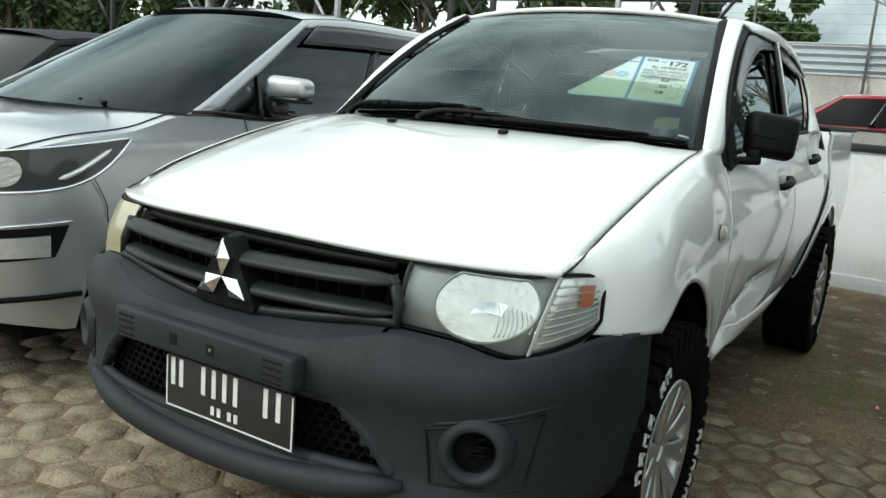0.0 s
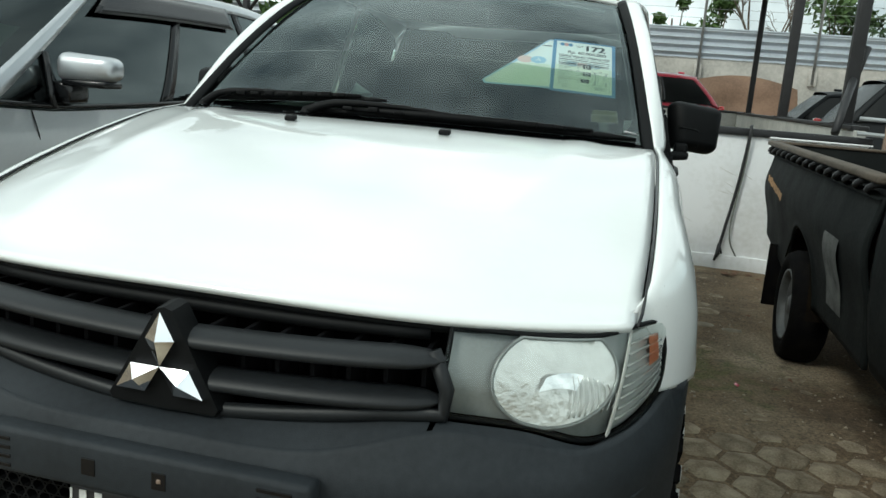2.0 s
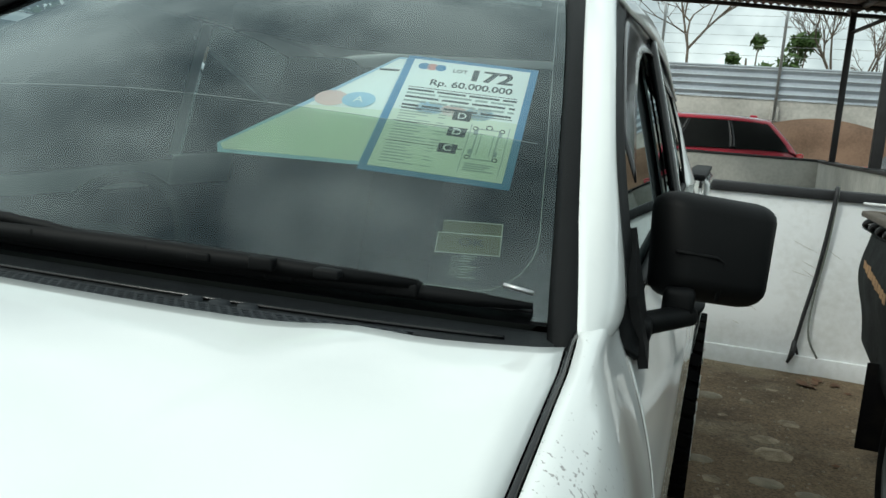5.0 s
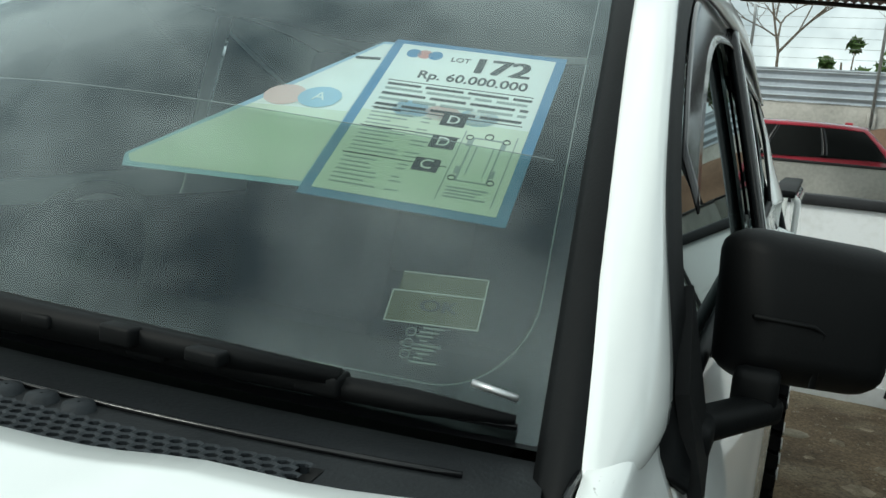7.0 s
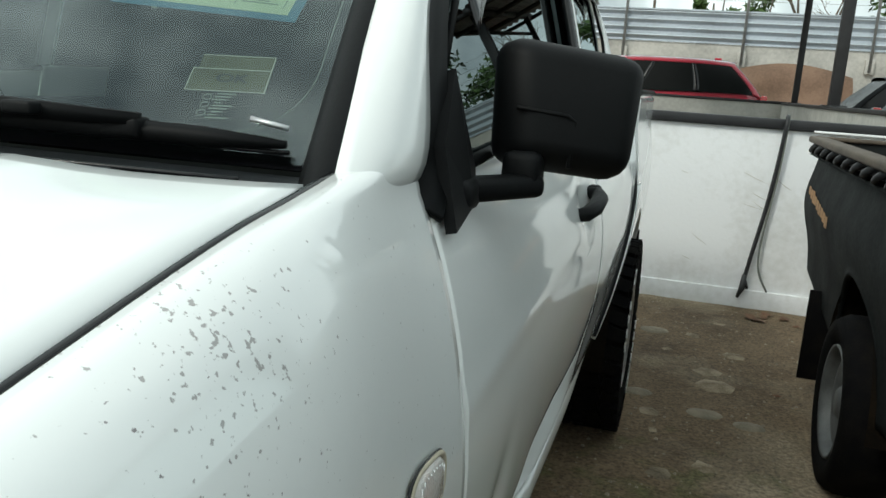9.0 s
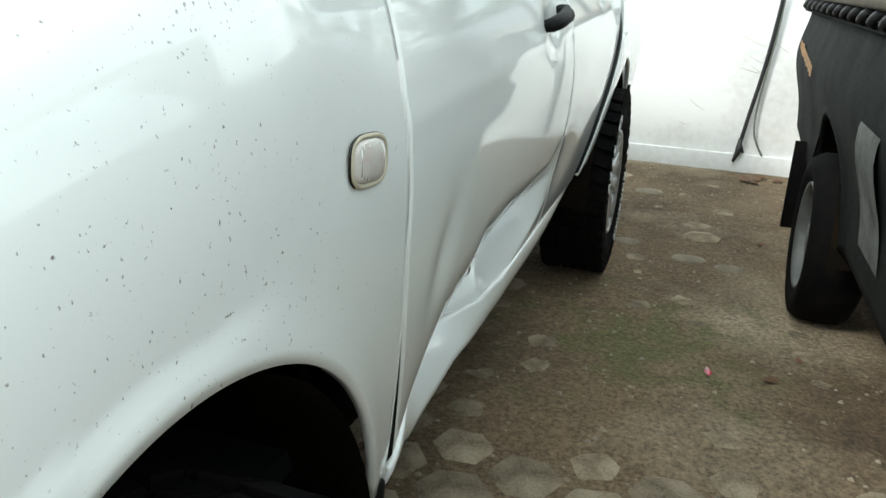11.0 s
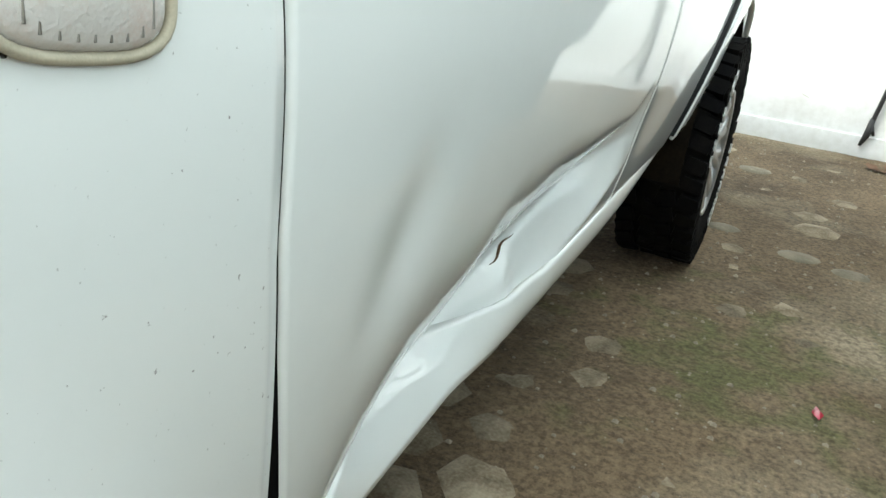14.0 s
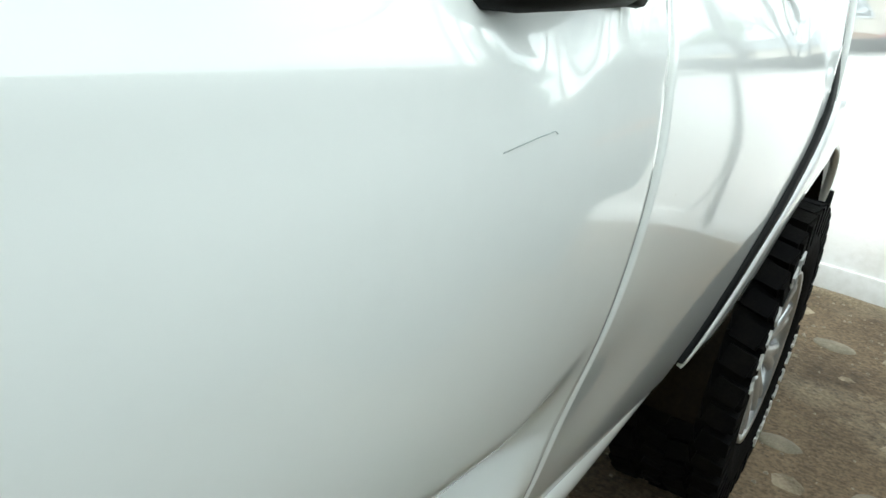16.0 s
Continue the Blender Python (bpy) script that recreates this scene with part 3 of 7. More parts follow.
LOW = lambda y: 0.502
for m in (False, True):
    door = mesh_ob("front_door", *grid(lambda u, v: door_pt(1.478, 2.652, LOW, belt, u, v), 170, 120), DOORP, truck, "white front door creased and dented along its lower edge" if not m else "", solid=0.02, mirror=m)

    def rear_pt(u, v):
        z = lerp(0.522, belt(3.1), v)
        y = lerp(2.664, rear_edge(z), u)
        return door_pt(y, y, lambda q: z, lambda q: z + 0.02 * (y - 3.1) * v, 0, 1 if v > 0.99 else 0)
    rdoor = mesh_ob("rear_door", *grid(rear_pt, 60, 50), DOORP, truck, solid=0.02, mirror=m)
    # near-black strip set behind the shut line as the shade in the gap
    mesh_ob("shut_line_seal", *grid(lambda u, v: (side_x(1.46, lerp(0.50, 1.20, v)) - 0.004, gap_y(lerp(0.50, 1.20, v)) + lerp(-0.004, 0.008 + 0.026 * max(0, (0.74 - lerp(0.50, 1.20, v)) / 0.22) ** 1.3, u), lerp(0.50, 1.20, v)), 3, 30), mat("shut_line_black", (0.003, 0.003, 0.003), 0.9, var=0.0, spec=0.05) if not m else bpy.data.materials["shut_line_black"], truck, mirror=m)
    # sill under the doors
    sill_y = lambda t: lerp(1.47, 3.2, t)
    sc1 = lambda t: Vector((side_x(sill_y(t), 0.505) - dent(sill_y(t), 0.505) - 0.004, sill_y(t), 0.512 + 0.05 * t ** 3))
    sc2 = curve([(0.812, 1.47, 0.468), (0.795, 1.9, 0.455), (0.79, 2.35, 0.452), (0.795, 2.8, 0.475), (0.785, 3.2, 0.515)])
    mesh_ob("sill", *ruled(sc1, sc2, 60, 8, (0.008, 0, 0)), DOORP, truck, solid=0.012, mirror=m)
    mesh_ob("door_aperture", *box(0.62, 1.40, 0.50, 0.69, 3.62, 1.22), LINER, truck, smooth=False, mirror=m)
    mesh_ob("mud_guard", *moved(rbox(-0.06, -0.012, -0.17, 0.05, 0.012, 0.06, 0.006), Matrix.Translation((0.80, 1.43, 0.45)) @ Matrix.Rotation(-0.15, 4, "X")), TRIM, truck, mirror=m)
    strip_w = lambda z: lerp(0.022, 0.085, min(1, max(0, (z - 0.52) / 0.36)))
    # black strip that follows the cab's back edge
    sa = curve([(side_x(3, z) + 0.007, rear_edge(z) + 0.004, z) for z in (0.56, 0.59, 0.65, 0.73, 0.85, 1.0, 1.15, 1.3)])
    sb = curve([(side_x(3, z) + 0.007, rear_edge(z) + strip_w(z), z) for z in (0.555, 0.585, 0.645, 0.725, 0.85, 1.0, 1.15, 1.32)])
    mesh_ob("cab_back_strip", *ruled(sb, sa, 40, 4, (0.003, 0, 0)), TRIM, truck, "black plastic strip behind the rear door", solid=0.02, mirror=m)
    # cargo bed side
    def bed_pt(u, v):
        z1 = 1.335
        y = lerp(3.772, 5.13, u)
        zz = max(arch_z(y, HUB_R, 0.50), 0.60)
        z = lerp(zz, z1, v)
        if y < 3.95 and z < 0.95:
            y = lerp(max(y, rear_edge(z) + 0.088), y, min(1, u * 3))
        x = side_x(y, min(z, 1.2)) + 0.001
        x += 0.010 * math.exp(-(abs(math.hypot(y - HUB_R, z - TYRE) - 0.50) / 0.05) ** 2)
        x -= 0.02 * max(0, (z - 1.31) / 0.025) ** 2
        x -= 0.012 * math.exp(-((y - 4.95) / 0.10) ** 2 - ((z - 1.05) / 0.10) ** 2) * (1 + math.sin(60 * z))
        return (x, y, z)
    mesh_ob("bed_side", *grid(bed_pt, 70, 40), PAINT, truck, "white cargo bed side with a dented rear corner", solid=0.02, mirror=m)
    c1 = curve([(side_x(3.2, z) + 0.001, rear_edge(z) + strip_w(z) - 0.004, z) for z in (0.55, 0.62, 0.70, 0.8, 0.9, 1.0)])
    c2 = curve([(side_x(3.2, z) + 0.004, max(rear_edge(z) + strip_w(z) + 0.012, HUB_R - math.sqrt(max(0.0, 0.25 - (z - TYRE) ** 2)) + 0.0), z) for z in (0.55, 0.62, 0.70, 0.8, 0.9, 1.0)])
    mesh_ob("arch_front", *ruled(c1, c2, 12, 3), PAINT, truck, solid=0.01, mirror=m)
    v, f = grid(lambda u, w: (lerp(0.45, 0.85, w), HUB_R + 0.505 * math.cos(math.pi * u), TYRE + 0.505 * math.sin(math.pi * u)), 24, 4)
    mesh_ob("wheel_arch_liner", v, f, LINER, truck, mirror=m)
    mesh_ob("bed_rail_cap", *rbox(0.75, 3.68, 1.328, 0.835, 5.13, 1.352, 0.008), TRIM, truck, mirror=m)
    mesh_ob("rear_mud_flap", *moved(rbox(-0.15, -0.008, -0.17, 0.03, 0.008, 0.03, 0.005), Matrix.Translation((0.84, 4.46, 0.70)) @ Matrix.Rotation(0.22, 4, "X")), TRIM, truck, mirror=m)
    wheel(truck, 0.895 if not m else -0.895, HUB_F, TYRE, 0.235, 0.215, -1 if m else 1)
    wheel(truck, 0.895 if not m else -0.895, HUB_R, TYRE, 0.235, 0.215, -1 if m else 1)
    # door handles
    for nm, yy, zz, par in (("front", 2.43, 1.105, door), ("rear", 3.30, 1.185, rdoor)):
        x0 = side_x(yy, zz)
        pth = [(x0 - 0.01, yy - 0.10, zz - 0.018), (x0 + 0.016, yy - 0.085, zz - 0.012), (x0 + 0.026, yy - 0.04, zz - 0.004), (x0 + 0.026, yy + 0.04, zz + 0.004), (x0 + 0.016, yy + 0.075, zz + 0.010), (x0 - 0.01, yy + 0.085, zz + 0.012)]
        grip = tube(pth, [0.012, 0.016, 0.018, 0.018, 0.016, 0.012], 10)
        mesh_ob("door_handle", *grip, TRIM, par, "matt black door handle", mirror=m)
        mesh_ob("handle_base", *rbox(x0 - 0.012, yy + 0.085, zz - 0.012, x0 + 0.02, yy + 0.125, zz + 0.026, 0.008), TRIM, par, mirror=m)

def on_door(y, z):
    return door_pt(y, y, lambda q: z, lambda q: z, 0, 0) + Vector((0.0015, 0, 0))


RUSTY = mat("rust_tear", (0.10, 0.05, 0.02), 0.9, var=0.5, scale=60)
mesh_ob("rust_tear", *tube([on_door(2.14 + 0.013 * k, crease_z(2.14 + 0.013 * k) - 0.006 - 0.002 * math.sin(k)) for k in range(9)], [0.0004, 0.0012, 0.002, 0.0026, 0.0024, 0.0018, 0.0013, 0.001, 0.0004], 5), RUSTY, truck, "rusty tear along the crease of the door")
mesh_ob("rust_tear", *tube([on_door(1.95 + 0.008 * k, 0.545 + 0.003 * k) for k in range(6)], [0.0004, 0.0008, 0.001, 0.0008, 0.0006, 0.0004], 5), RUSTY, truck, "short rusty crack in the dented door")
mesh_ob("scrape", *tube([on_door(1.72 + 0.03 * k, 0.506 + 0.002 * math.sin(2 * k)) for k in range(8)], [0.0005, 0.002, 0.003, 0.002, 0.0035, 0.002, 0.002, 0.0005], 5), GLOSSB, truck, "black scrape along the door's lower edge")
mesh_ob("scratch", *tube([(0.8735, 2.36, 1.003), (0.8735, 2.40, 1.009), (0.8733, 2.425, 1.012), (0.8732, 2.43, 1.010)], 0.0004, 5), GREYINK, truck, "thin scratch in the door paint")
mesh_ob("tailgate", *rbox(-0.78, 5.10, 0.62, 0.78, 5.15, 1.33, 0.01), PAINT, truck)
mesh_ob("bed_floor", *rbox(-0.74, 3.68, 0.78, 0.74, 5.10, 0.82, 0.005), TRIM, truck)
mesh_ob("rear_bumper", *rbox(-0.80, 5.12, 0.50, 0.80, 5.27, 0.64, 0.03, 3), BUMPER, truck)
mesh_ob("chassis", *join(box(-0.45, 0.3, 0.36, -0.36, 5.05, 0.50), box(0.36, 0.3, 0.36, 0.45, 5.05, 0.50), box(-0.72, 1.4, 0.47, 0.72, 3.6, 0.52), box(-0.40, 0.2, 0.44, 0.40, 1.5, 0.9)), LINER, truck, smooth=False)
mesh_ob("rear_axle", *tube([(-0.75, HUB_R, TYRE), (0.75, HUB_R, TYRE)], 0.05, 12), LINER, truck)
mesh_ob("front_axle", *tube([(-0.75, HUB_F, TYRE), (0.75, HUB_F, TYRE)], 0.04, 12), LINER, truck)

# ---- cab top ----
ws_w = lambda v: lerp(0.738, 0.580, v)


def screen_pt(u, v, inset=0.0):
    s = 2 * u - 1
    x = s * (ws_w(v) - inset)
    c = 1 - s * s
    y = lerp(1.350 - 0.080 * c, 2.035 - 0.06 * c, v)
    k = v + 0.31 * v * (1 - v)
    z = lerp(1.258 + 0.010 * c, 1.725 + 0.028 * c, k)
    return Vector((x, y, z))


def on_screen(x, y):
    """The place on the windscreen over a plan place."""
    v = 0.5
    for _ in range(30):
        s = x / ws_w(v)
        c = 1 - s * s
        a, b = 1.350 - 0.080 * c, 2.035 - 0.06 * c
        v = (y - a) / (b - a)
    return screen_pt((s + 1) / 2, v)


pane = mesh_ob("windscreen", *grid(lambda u, v: screen_pt(u, v), 40, 30), WSGLASS, truck, "tinted windscreen reflecting clouds")
pane.visible_shadow = False
# black printed border inside the glass
bd = []
inn = lambda u, v: screen_pt(u, v) + Vector((0, 0.006, -0.006))
bd.append(grid(lambda u, v: inn(u, 0.040 * v), 40, 3))
bd.append(grid(lambda u, v: inn(u, 1 - 0.035 * v), 40, 2))
bd.append(grid(lambda u, v: inn(0.016 * u, v), 2, 30))
bd.append(grid(lambda u, v: inn(1 - 0.016 * u, v), 2, 30))
for s in (0, 1):
    for k in range(1):
        cv, cf = [], []
        cx, cyv = 0.016, 0.040
        r1, r2 = 0.050, 0.11
        pts = [inn(cx if not s else 1 - cx, cyv)]
        for j in range(9):
            a = math.pi / 2 * j / 8
            uu, vv = cx + r1 * (1 - math.sin(a)), cyv + r2 * (1 - math.cos(a))
            pts.append(inn(uu if not s else 1 - uu, vv))
        bd.append((pts, [(0, j, j + 1) for j in range(1, 9)]))
mesh_ob("screen_border", *join(*bd), GLOSSB, truck)
frit = [inn(lerp(0.02, 0.934, k / 30), 0.041) for k in range(31)] + [inn(0.984 - 0.050 * (1 - math.sin(a)), 0.041 + 0.11 * (1 - math.cos(a))) for a in (math.pi / 2 * j / 10 for j in range(1, 11))] + [inn(0.984, lerp(0.16, 0.95, k / 12)) for k in range(1, 13)]
mesh_ob("border_line", *tube(frit, 0.0005, 4), GREYINK, truck)
# green film stuck over the lower part of the glass
film_top = lambda u: 0.385 - 0.040 * abs(2 * u - 1) ** 1.5
film = mesh_ob("tint_film", *grid(lambda u, v: screen_pt(lerp(0.012, 0.988, u), lerp(0.02, film_top(u), v)) + Vector((0, 0.004, -0.004)), 40, 20), clear("green_tint_film", (0.60, 0.70, 0.60)), truck, "green tint film on the lower glass")
film.visible_shadow = False
mesh_ob("film_edge", *tube([screen_pt(k / 40, film_top(k / 40)) + Vector((0, 0.004, -0.004)) for k in range(1, 40)], 0.0006, 4), GREYINK, truck)
mesh_ob("tint_band", *grid(lambda u, v: inn(lerp(0.04, 0.96, u), lerp(0.965, 0.83, v)), 30, 4), glass("dark_tint_band", (0.45, 0.5, 0.5)), truck)

roof_edge = curve([(0.62, 2.06, 1.738), (0.655, 2.3, 1.752), (0.665, 2.7, 1.755), (0.655, 3.1, 1.735), (0.62, 3.4, 1.70)])


def roof_pt(u, v):
    s = 2 * u - 1
    e = roof_edge(v)
    yy = e.y - (0.055 * (1 - s * s) if v < 0.02 else 0.055 * (1 - s * s) * (1 - v))
    return (s * e.x, yy, e.z + 0.045 * (1 - abs(s) ** 2.6))


mesh_ob("roof", *grid(roof_pt, 40, 30), PAINT, truck, solid=0.02)
for m in (False, True):
    W = curve([(0.748, 1.308, 1.222), (0.738, 1.350, 1.259), (0.692, 1.56, 1.436), (0.640, 1.80, 1.600), (0.582, 2.035, 1.727)])
    P1 = curve([(0.762, 1.318, 1.235), (0.760, 1.346, 1.262), (0.714, 1.56, 1.440), (0.662, 1.80, 1.606), (0.606, 2.06, 1.738)])
    P2 = curve([(0.775, 1.452, 1.236), (0.791, 1.474, 1.272), (0.748, 1.578, 1.434), (0.701, 1.805, 1.603), (0.652, 2.095, 1.731)])
    P3 = curve([(0.822, 1.465, 1.200), (0.812, 1.500, 1.240), (0.762, 1.625, 1.425), (0.713, 1.850, 1.590), (0.674, 2.13, 1.708)])
    mesh_ob("screen_side_trim", *ruled(W, P1, 24, 5, (0.004, -0.002, 0.006)), TRIM, truck, solid=0.01, mirror=m)
    # ridge of the trim, in lighter plastic so its highlight is in the colour
    mesh_ob("trim_ridge", *tube([W(k / 20).lerp(P1(k / 20), 0.35) + Vector((0.003, -0.003, 0.0055)) for k in range(1, 21)], 0.0022, 5), GRILLEM, truck, mirror=m)
    mesh_ob("windscreen_pillar", *ruled(P1, P2, 24, 8, (0.010, -0.008, 0.005)), PAINT, truck, solid=0.012, mirror=m)
    mesh_ob("pillar_foot_seam", *tube([P1(0.25).lerp(P2(0.25), k / 12) + Vector((0.010, -0.008, 0.005)) * (4 * k / 12 * (1 - k / 12)) + Vector((0.001, -0.001, -0.001)) for k in range(13)], 0.0019, 6), SEAMGREY, truck, mirror=m)
    if not m:
        for a, b, c, d in ((0.52, 0.55, 0.50, 0.003), (0.44, 0.40, 0.93, 0.0018), (0.40, 0.385, 0.96, 0.0016)):
            mesh_ob("paint_chip", *tube([P1(lerp(a, b, q / 4)).lerp(P2(lerp(a, b, q / 4)), c) + Vector((0.010, -0.008, 0.005)) * (4 * c * (1 - c)) + Vector((0.0002, -0.0004, 0.0002)) for q in range(5)], [0.0003, d, d * 0.8, d * 0.6, 0.0003], 5), GREYINK if c < 0.6 else INK, truck, "small dark chip in the pillar paint")
    mesh_ob("door_frame_seal", *ruled(P2, P3, 24, 3, (-0.006, 0, 0)), TRIM, truck, solid=0.008, mirror=m)
    # roof side rail and door frames
    R1 = curve([(0.618, 2.06, 1.739), (0.655, 2.3, 1.753), (0.665, 2.7, 1.756), (0.655, 3.1, 1.736), (0.62, 3.4, 1.70)])
    R2 = curve([(0.674, 2.15, 1.714), (0.680, 2.4, 1.717), (0.682, 2.75, 1.714), (0.690, 3.1, 1.682), (0.708, 3.40, 1.60)])
    mesh_ob("roof_rail", *ruled(R1, R2, 24, 6, (0.010, 0, 0.006)), PAINT, truck, solid=0.01, mirror=m)
    # rear cab pillar
    C1 = curve([(0.708, 3.40, 1.60), (0.735, 3.47, 1.50), (0.762, 3.42, 1.40), (0.790, 3.30, 1.325)])
    C2 = curve([(0.62, 3.41, 1.70), (0.69, 3.60, 1.58), (0.74, 3.66, 1.45), (0.800, 3.66, 1.32)])
    mesh_ob("rear_pillar", *ruled(C1, C2, 16, 6, (0.012, 0.0, 0.006)), PAINT, truck, solid=0.012, mirror=m)
    # side glass
    top = lambda y: prof((1.56, 1.30), (1.9, 1.565), (2.2, 1.705), (2.6, 1.715), (3.0, 1.69), (3.38, 1.60), (3.44, 1.50))(y)
    def pane_pt(y0, y1):
        def at(u, v):
            y = lerp(y0, y1, u)
            z = lerp(belt(y) - 0.005, top(y), v)
            return Vector((side_x(y, z) - 0.012, y, z))
        return at
    for nm, a, b in (("front_side_window", 1.55, 2.625), ("rear_side_window", 2.70, 3.40)):
        g = mesh_ob(nm, *grid(pane_pt(a, b), 20, 12), TINTED, truck, "dark tinted side window", mirror=m)
    B1 = lambda t: pane_pt(2.625, 2.625)(0, t) + Vector((0.010, 0, 0))
    B2 = lambda t: pane_pt(2.655, 2.655)(0, t) + Vector((0.014, 0, 0))
    B3 = lambda t: pane_pt(2.662, 2.662)(0, t) + Vector((0.014, 0, 0))
    B4 = lambda t: pane_pt(2.70, 2.70)(0, t) + Vector((0.010, 0, 0))
    mesh_ob("door_frame", *ruled(B1, B2, 16, 3, (0.004, 0, 0)), GLOSSB, truck, solid=0.02, mirror=m)
    mesh_ob("door_frame", *ruled(B3, B4, 16, 3, (0.004, 0, 0)), PAINT, truck, solid=0.02, mirror=m)
    mesh_ob("belt_seal", *tube([(side_x(y, belt(y)) - 0.002, y, belt(y) + 0.004) for y in (1.53, 1.8, 2.1, 2.4, 2.7, 3.0, 3.3, 3.4)], 0.009, 6), TRIM, truck, mirror=m)
    mesh_ob("window_edge_seal", *tube([(side_x(y, top(y)) - 0.004, y, top(y) + 0.004) for y in (1.62, 1.75, 1.9, 2.05, 2.2, 2.4, 2.6, 2.8, 3.0, 3.2, 3.38)] + [(side_x(3.42, 1.5), 3.44, 1.5), (side_x(3.38, 1.40), 3.40, 1.40), (side_x(3.3, 1.33), 3.30, 1.335)], 0.005, 6), TRIM, truck, mirror=m)
    # smoked rain visors over the windows
    def vis(y0, y1, h):
        def at(u, v):
            y = lerp(y0, y1, u)
            z = top(y) + 0.008 - v * h * (0.6 + 0.4 * math.sin(math.pi * min(1, u * 1.0 + 0.1)))
            return Vector((side_x(y, z) + 0.004 + 0.008 * v, y, z))
        return at
    mesh_ob("rain_visor", *grid(vis(1.75, 2.645, 0.085), 30, 5), VISOR, truck, "smoked plastic rain visor", solid=0.003, mirror=m)
    mesh_ob("rain_visor", *grid(vis(2.67, 3.36, 0.085), 24, 5), VISOR, truck, "smoked plastic rain visor", solid=0.003, mirror=m)
    # black triangle at the foot of the front window
    tri = [Vector((side_x(1.5, 1.18) + 0.003, 1.472, 1.188)), Vector((0.802, 1.492, 1.272)), Vector((0.785, 1.57, 1.350)), Vector((side_x(1.62, 1.24) + 0.004, 1.62, 1.238)), Vector((side_x(1.58, 1.2) + 0.003, 1.57, 1.205))]
    mesh_ob("mirror_base_trim", tri, [(0, 1, 2, 3, 4)], TRIM, truck, smooth=False, solid=0.012, mirror=m)
    # wing mirror: arm and housing
    arm = mesh_ob("mirror_arm", *join(rbox(0.790, 1.530, 1.200, 0.832, 1.590, 1.236, 0.010), moved(rbox(-0.018, -0.085, -0.014, 0.018, 0.075, 0.014, 0.009), Matrix.Translation((0.838, 1.622, 1.221)) @ Matrix.Rotation(-0.50, 4, "Z")), rbox(0.835, 1.655, 1.215, 0.880, 1.715, 1.262, 0.010)), TRIM, truck, mirror=m)
    bm_ = rbox(-0.105, -0.045, -0.115, 0.105, 0.045, 0.115, 0.038, 4)
    hv = []
    for q in bm_[0]:
        f_ = 1 - 0.10 * max(0, -q.y / 0.045)
        hv.append(Vector((q.x * f_ * (1 + 0.05 * q.z / 0.115), q.y, q.z * f_)))
    mm = Matrix.Translation((0.894, 1.752, 1.312)) @ Matrix.Rotation(0.55, 4, "Z") @ Matrix.Rotation(-0.18, 4, "X") @ Matrix.Rotation(0.10, 4, "Y") @ Matrix.Diagonal((0.90, 1.0, 0.70, 1))
    house = mesh_ob("wing_mirror", *moved((hv, bm_[1]), mm), TRIM, truck, "matt black square wing mirror", mirror=m)
    mesh_ob("mirror_glass", *moved(rbox(-0.085, 0.044, -0.095, 0.085, 0.048, 0.095, 0.0015), mm), CHROME, house, mirror=m)
    mesh_ob("housing_step", *moved(tube([(-0.09, -0.042, -0.02), (-0.02, -0.0455, -0.022), (-0.005, -0.042, -0.03), (-0.004, -0.035, -0.11)], 0.004, 6), mm), TRIM, house, mirror=m)
mesh_ob("cab_back", *join(box(-0.62, 3.42, 1.3, 0.62, 3.46, 1.40), box(-0.62, 3.42, 1.66, 0.62, 3.46, 1.72), box(-0.80, 3.60, 0.5, 0.80, 3.64, 1.32)), PAINT, truck, smooth=False)
mesh_ob("rear_window", *grid(lambda u, v: (lerp(-0.6, 0.6, u), 3.47, lerp(1.38, 1.68, v)), 2, 2), TINTED, truck)
for s in (-1, 1):
    mesh_ob("rear_corner_lining", *grid(lambda u, v: (s * lerp(0.57, lerp(0.79, 0.64, v), u), 3.405, lerp(1.28, 1.70, v)), 3, 4), SEATM, truck)
mesh_ob("headlining", *grid(lambda u, v: (lerp(-0.6, 0.6, u), lerp(2.05, 3.4, v), 1.715), 2, 2), SEATM, truck)
mesh_ob("cabin_floor", *box(-0.74, 1.0, 0.54, 0.74, 3.58, 0.58), SEATM, truck, smooth=False)
mesh_ob("bulkhead", *box(-0.74, 1.40, 0.56, 0.74, 1.43, 1.16), TRIM, truck, smooth=False)
# cabin
def dash_pt(u, v):
    x = lerp(-0.70, 0.70, u)
    y, z = curve([(0, 1.30, 1.235), (0, 1.50, 1.225), (0, 1.72, 1.20), (0, 1.80, 1.14), (0, 1.78, 0.95)])(v).yz
    return (x, y - 0.06 * (1 - (x / 0.7) ** 2) * (1 - v), z + 0.02 * math.exp(-((x + 0.36) / 0.16) ** 2) * math.sin(math.pi * min(1, v * 1.4)))


mesh_ob("dashboard", *grid(dash_pt, 40, 24), DASH, truck)
for s in (-0.36, 0.36):
    mesh_ob("front_seat", *join(rbox(s - 0.25, 2.15, 0.80, s + 0.25, 2.65, 0.95, 0.05, 3), moved(rbox(-0.24, -0.06, 0, 0.24, 0.06, 0.58, 0.05, 3), Matrix.Translation((s, 2.66, 0.92)) @ Matrix.Rotation(-0.25, 4, "X"))), SEATM, truck)
    mesh_ob("headrest", *moved(rbox(-0.13, -0.05, 0, 0.13, 0.05, 0.17, 0.04, 3), Matrix.Translation((s, 2.84, 1.48)) @ Matrix.Rotation(-0.2, 4, "X")), SEATM, truck)
mesh_ob("rear_bench", *join(rbox(-0.62, 2.95, 0.80, 0.62, 3.35, 0.95, 0.05, 3), rbox(-0.62, 3.30, 0.92, 0.62, 3.40, 1.42, 0.04, 3)), SEATM, truck)
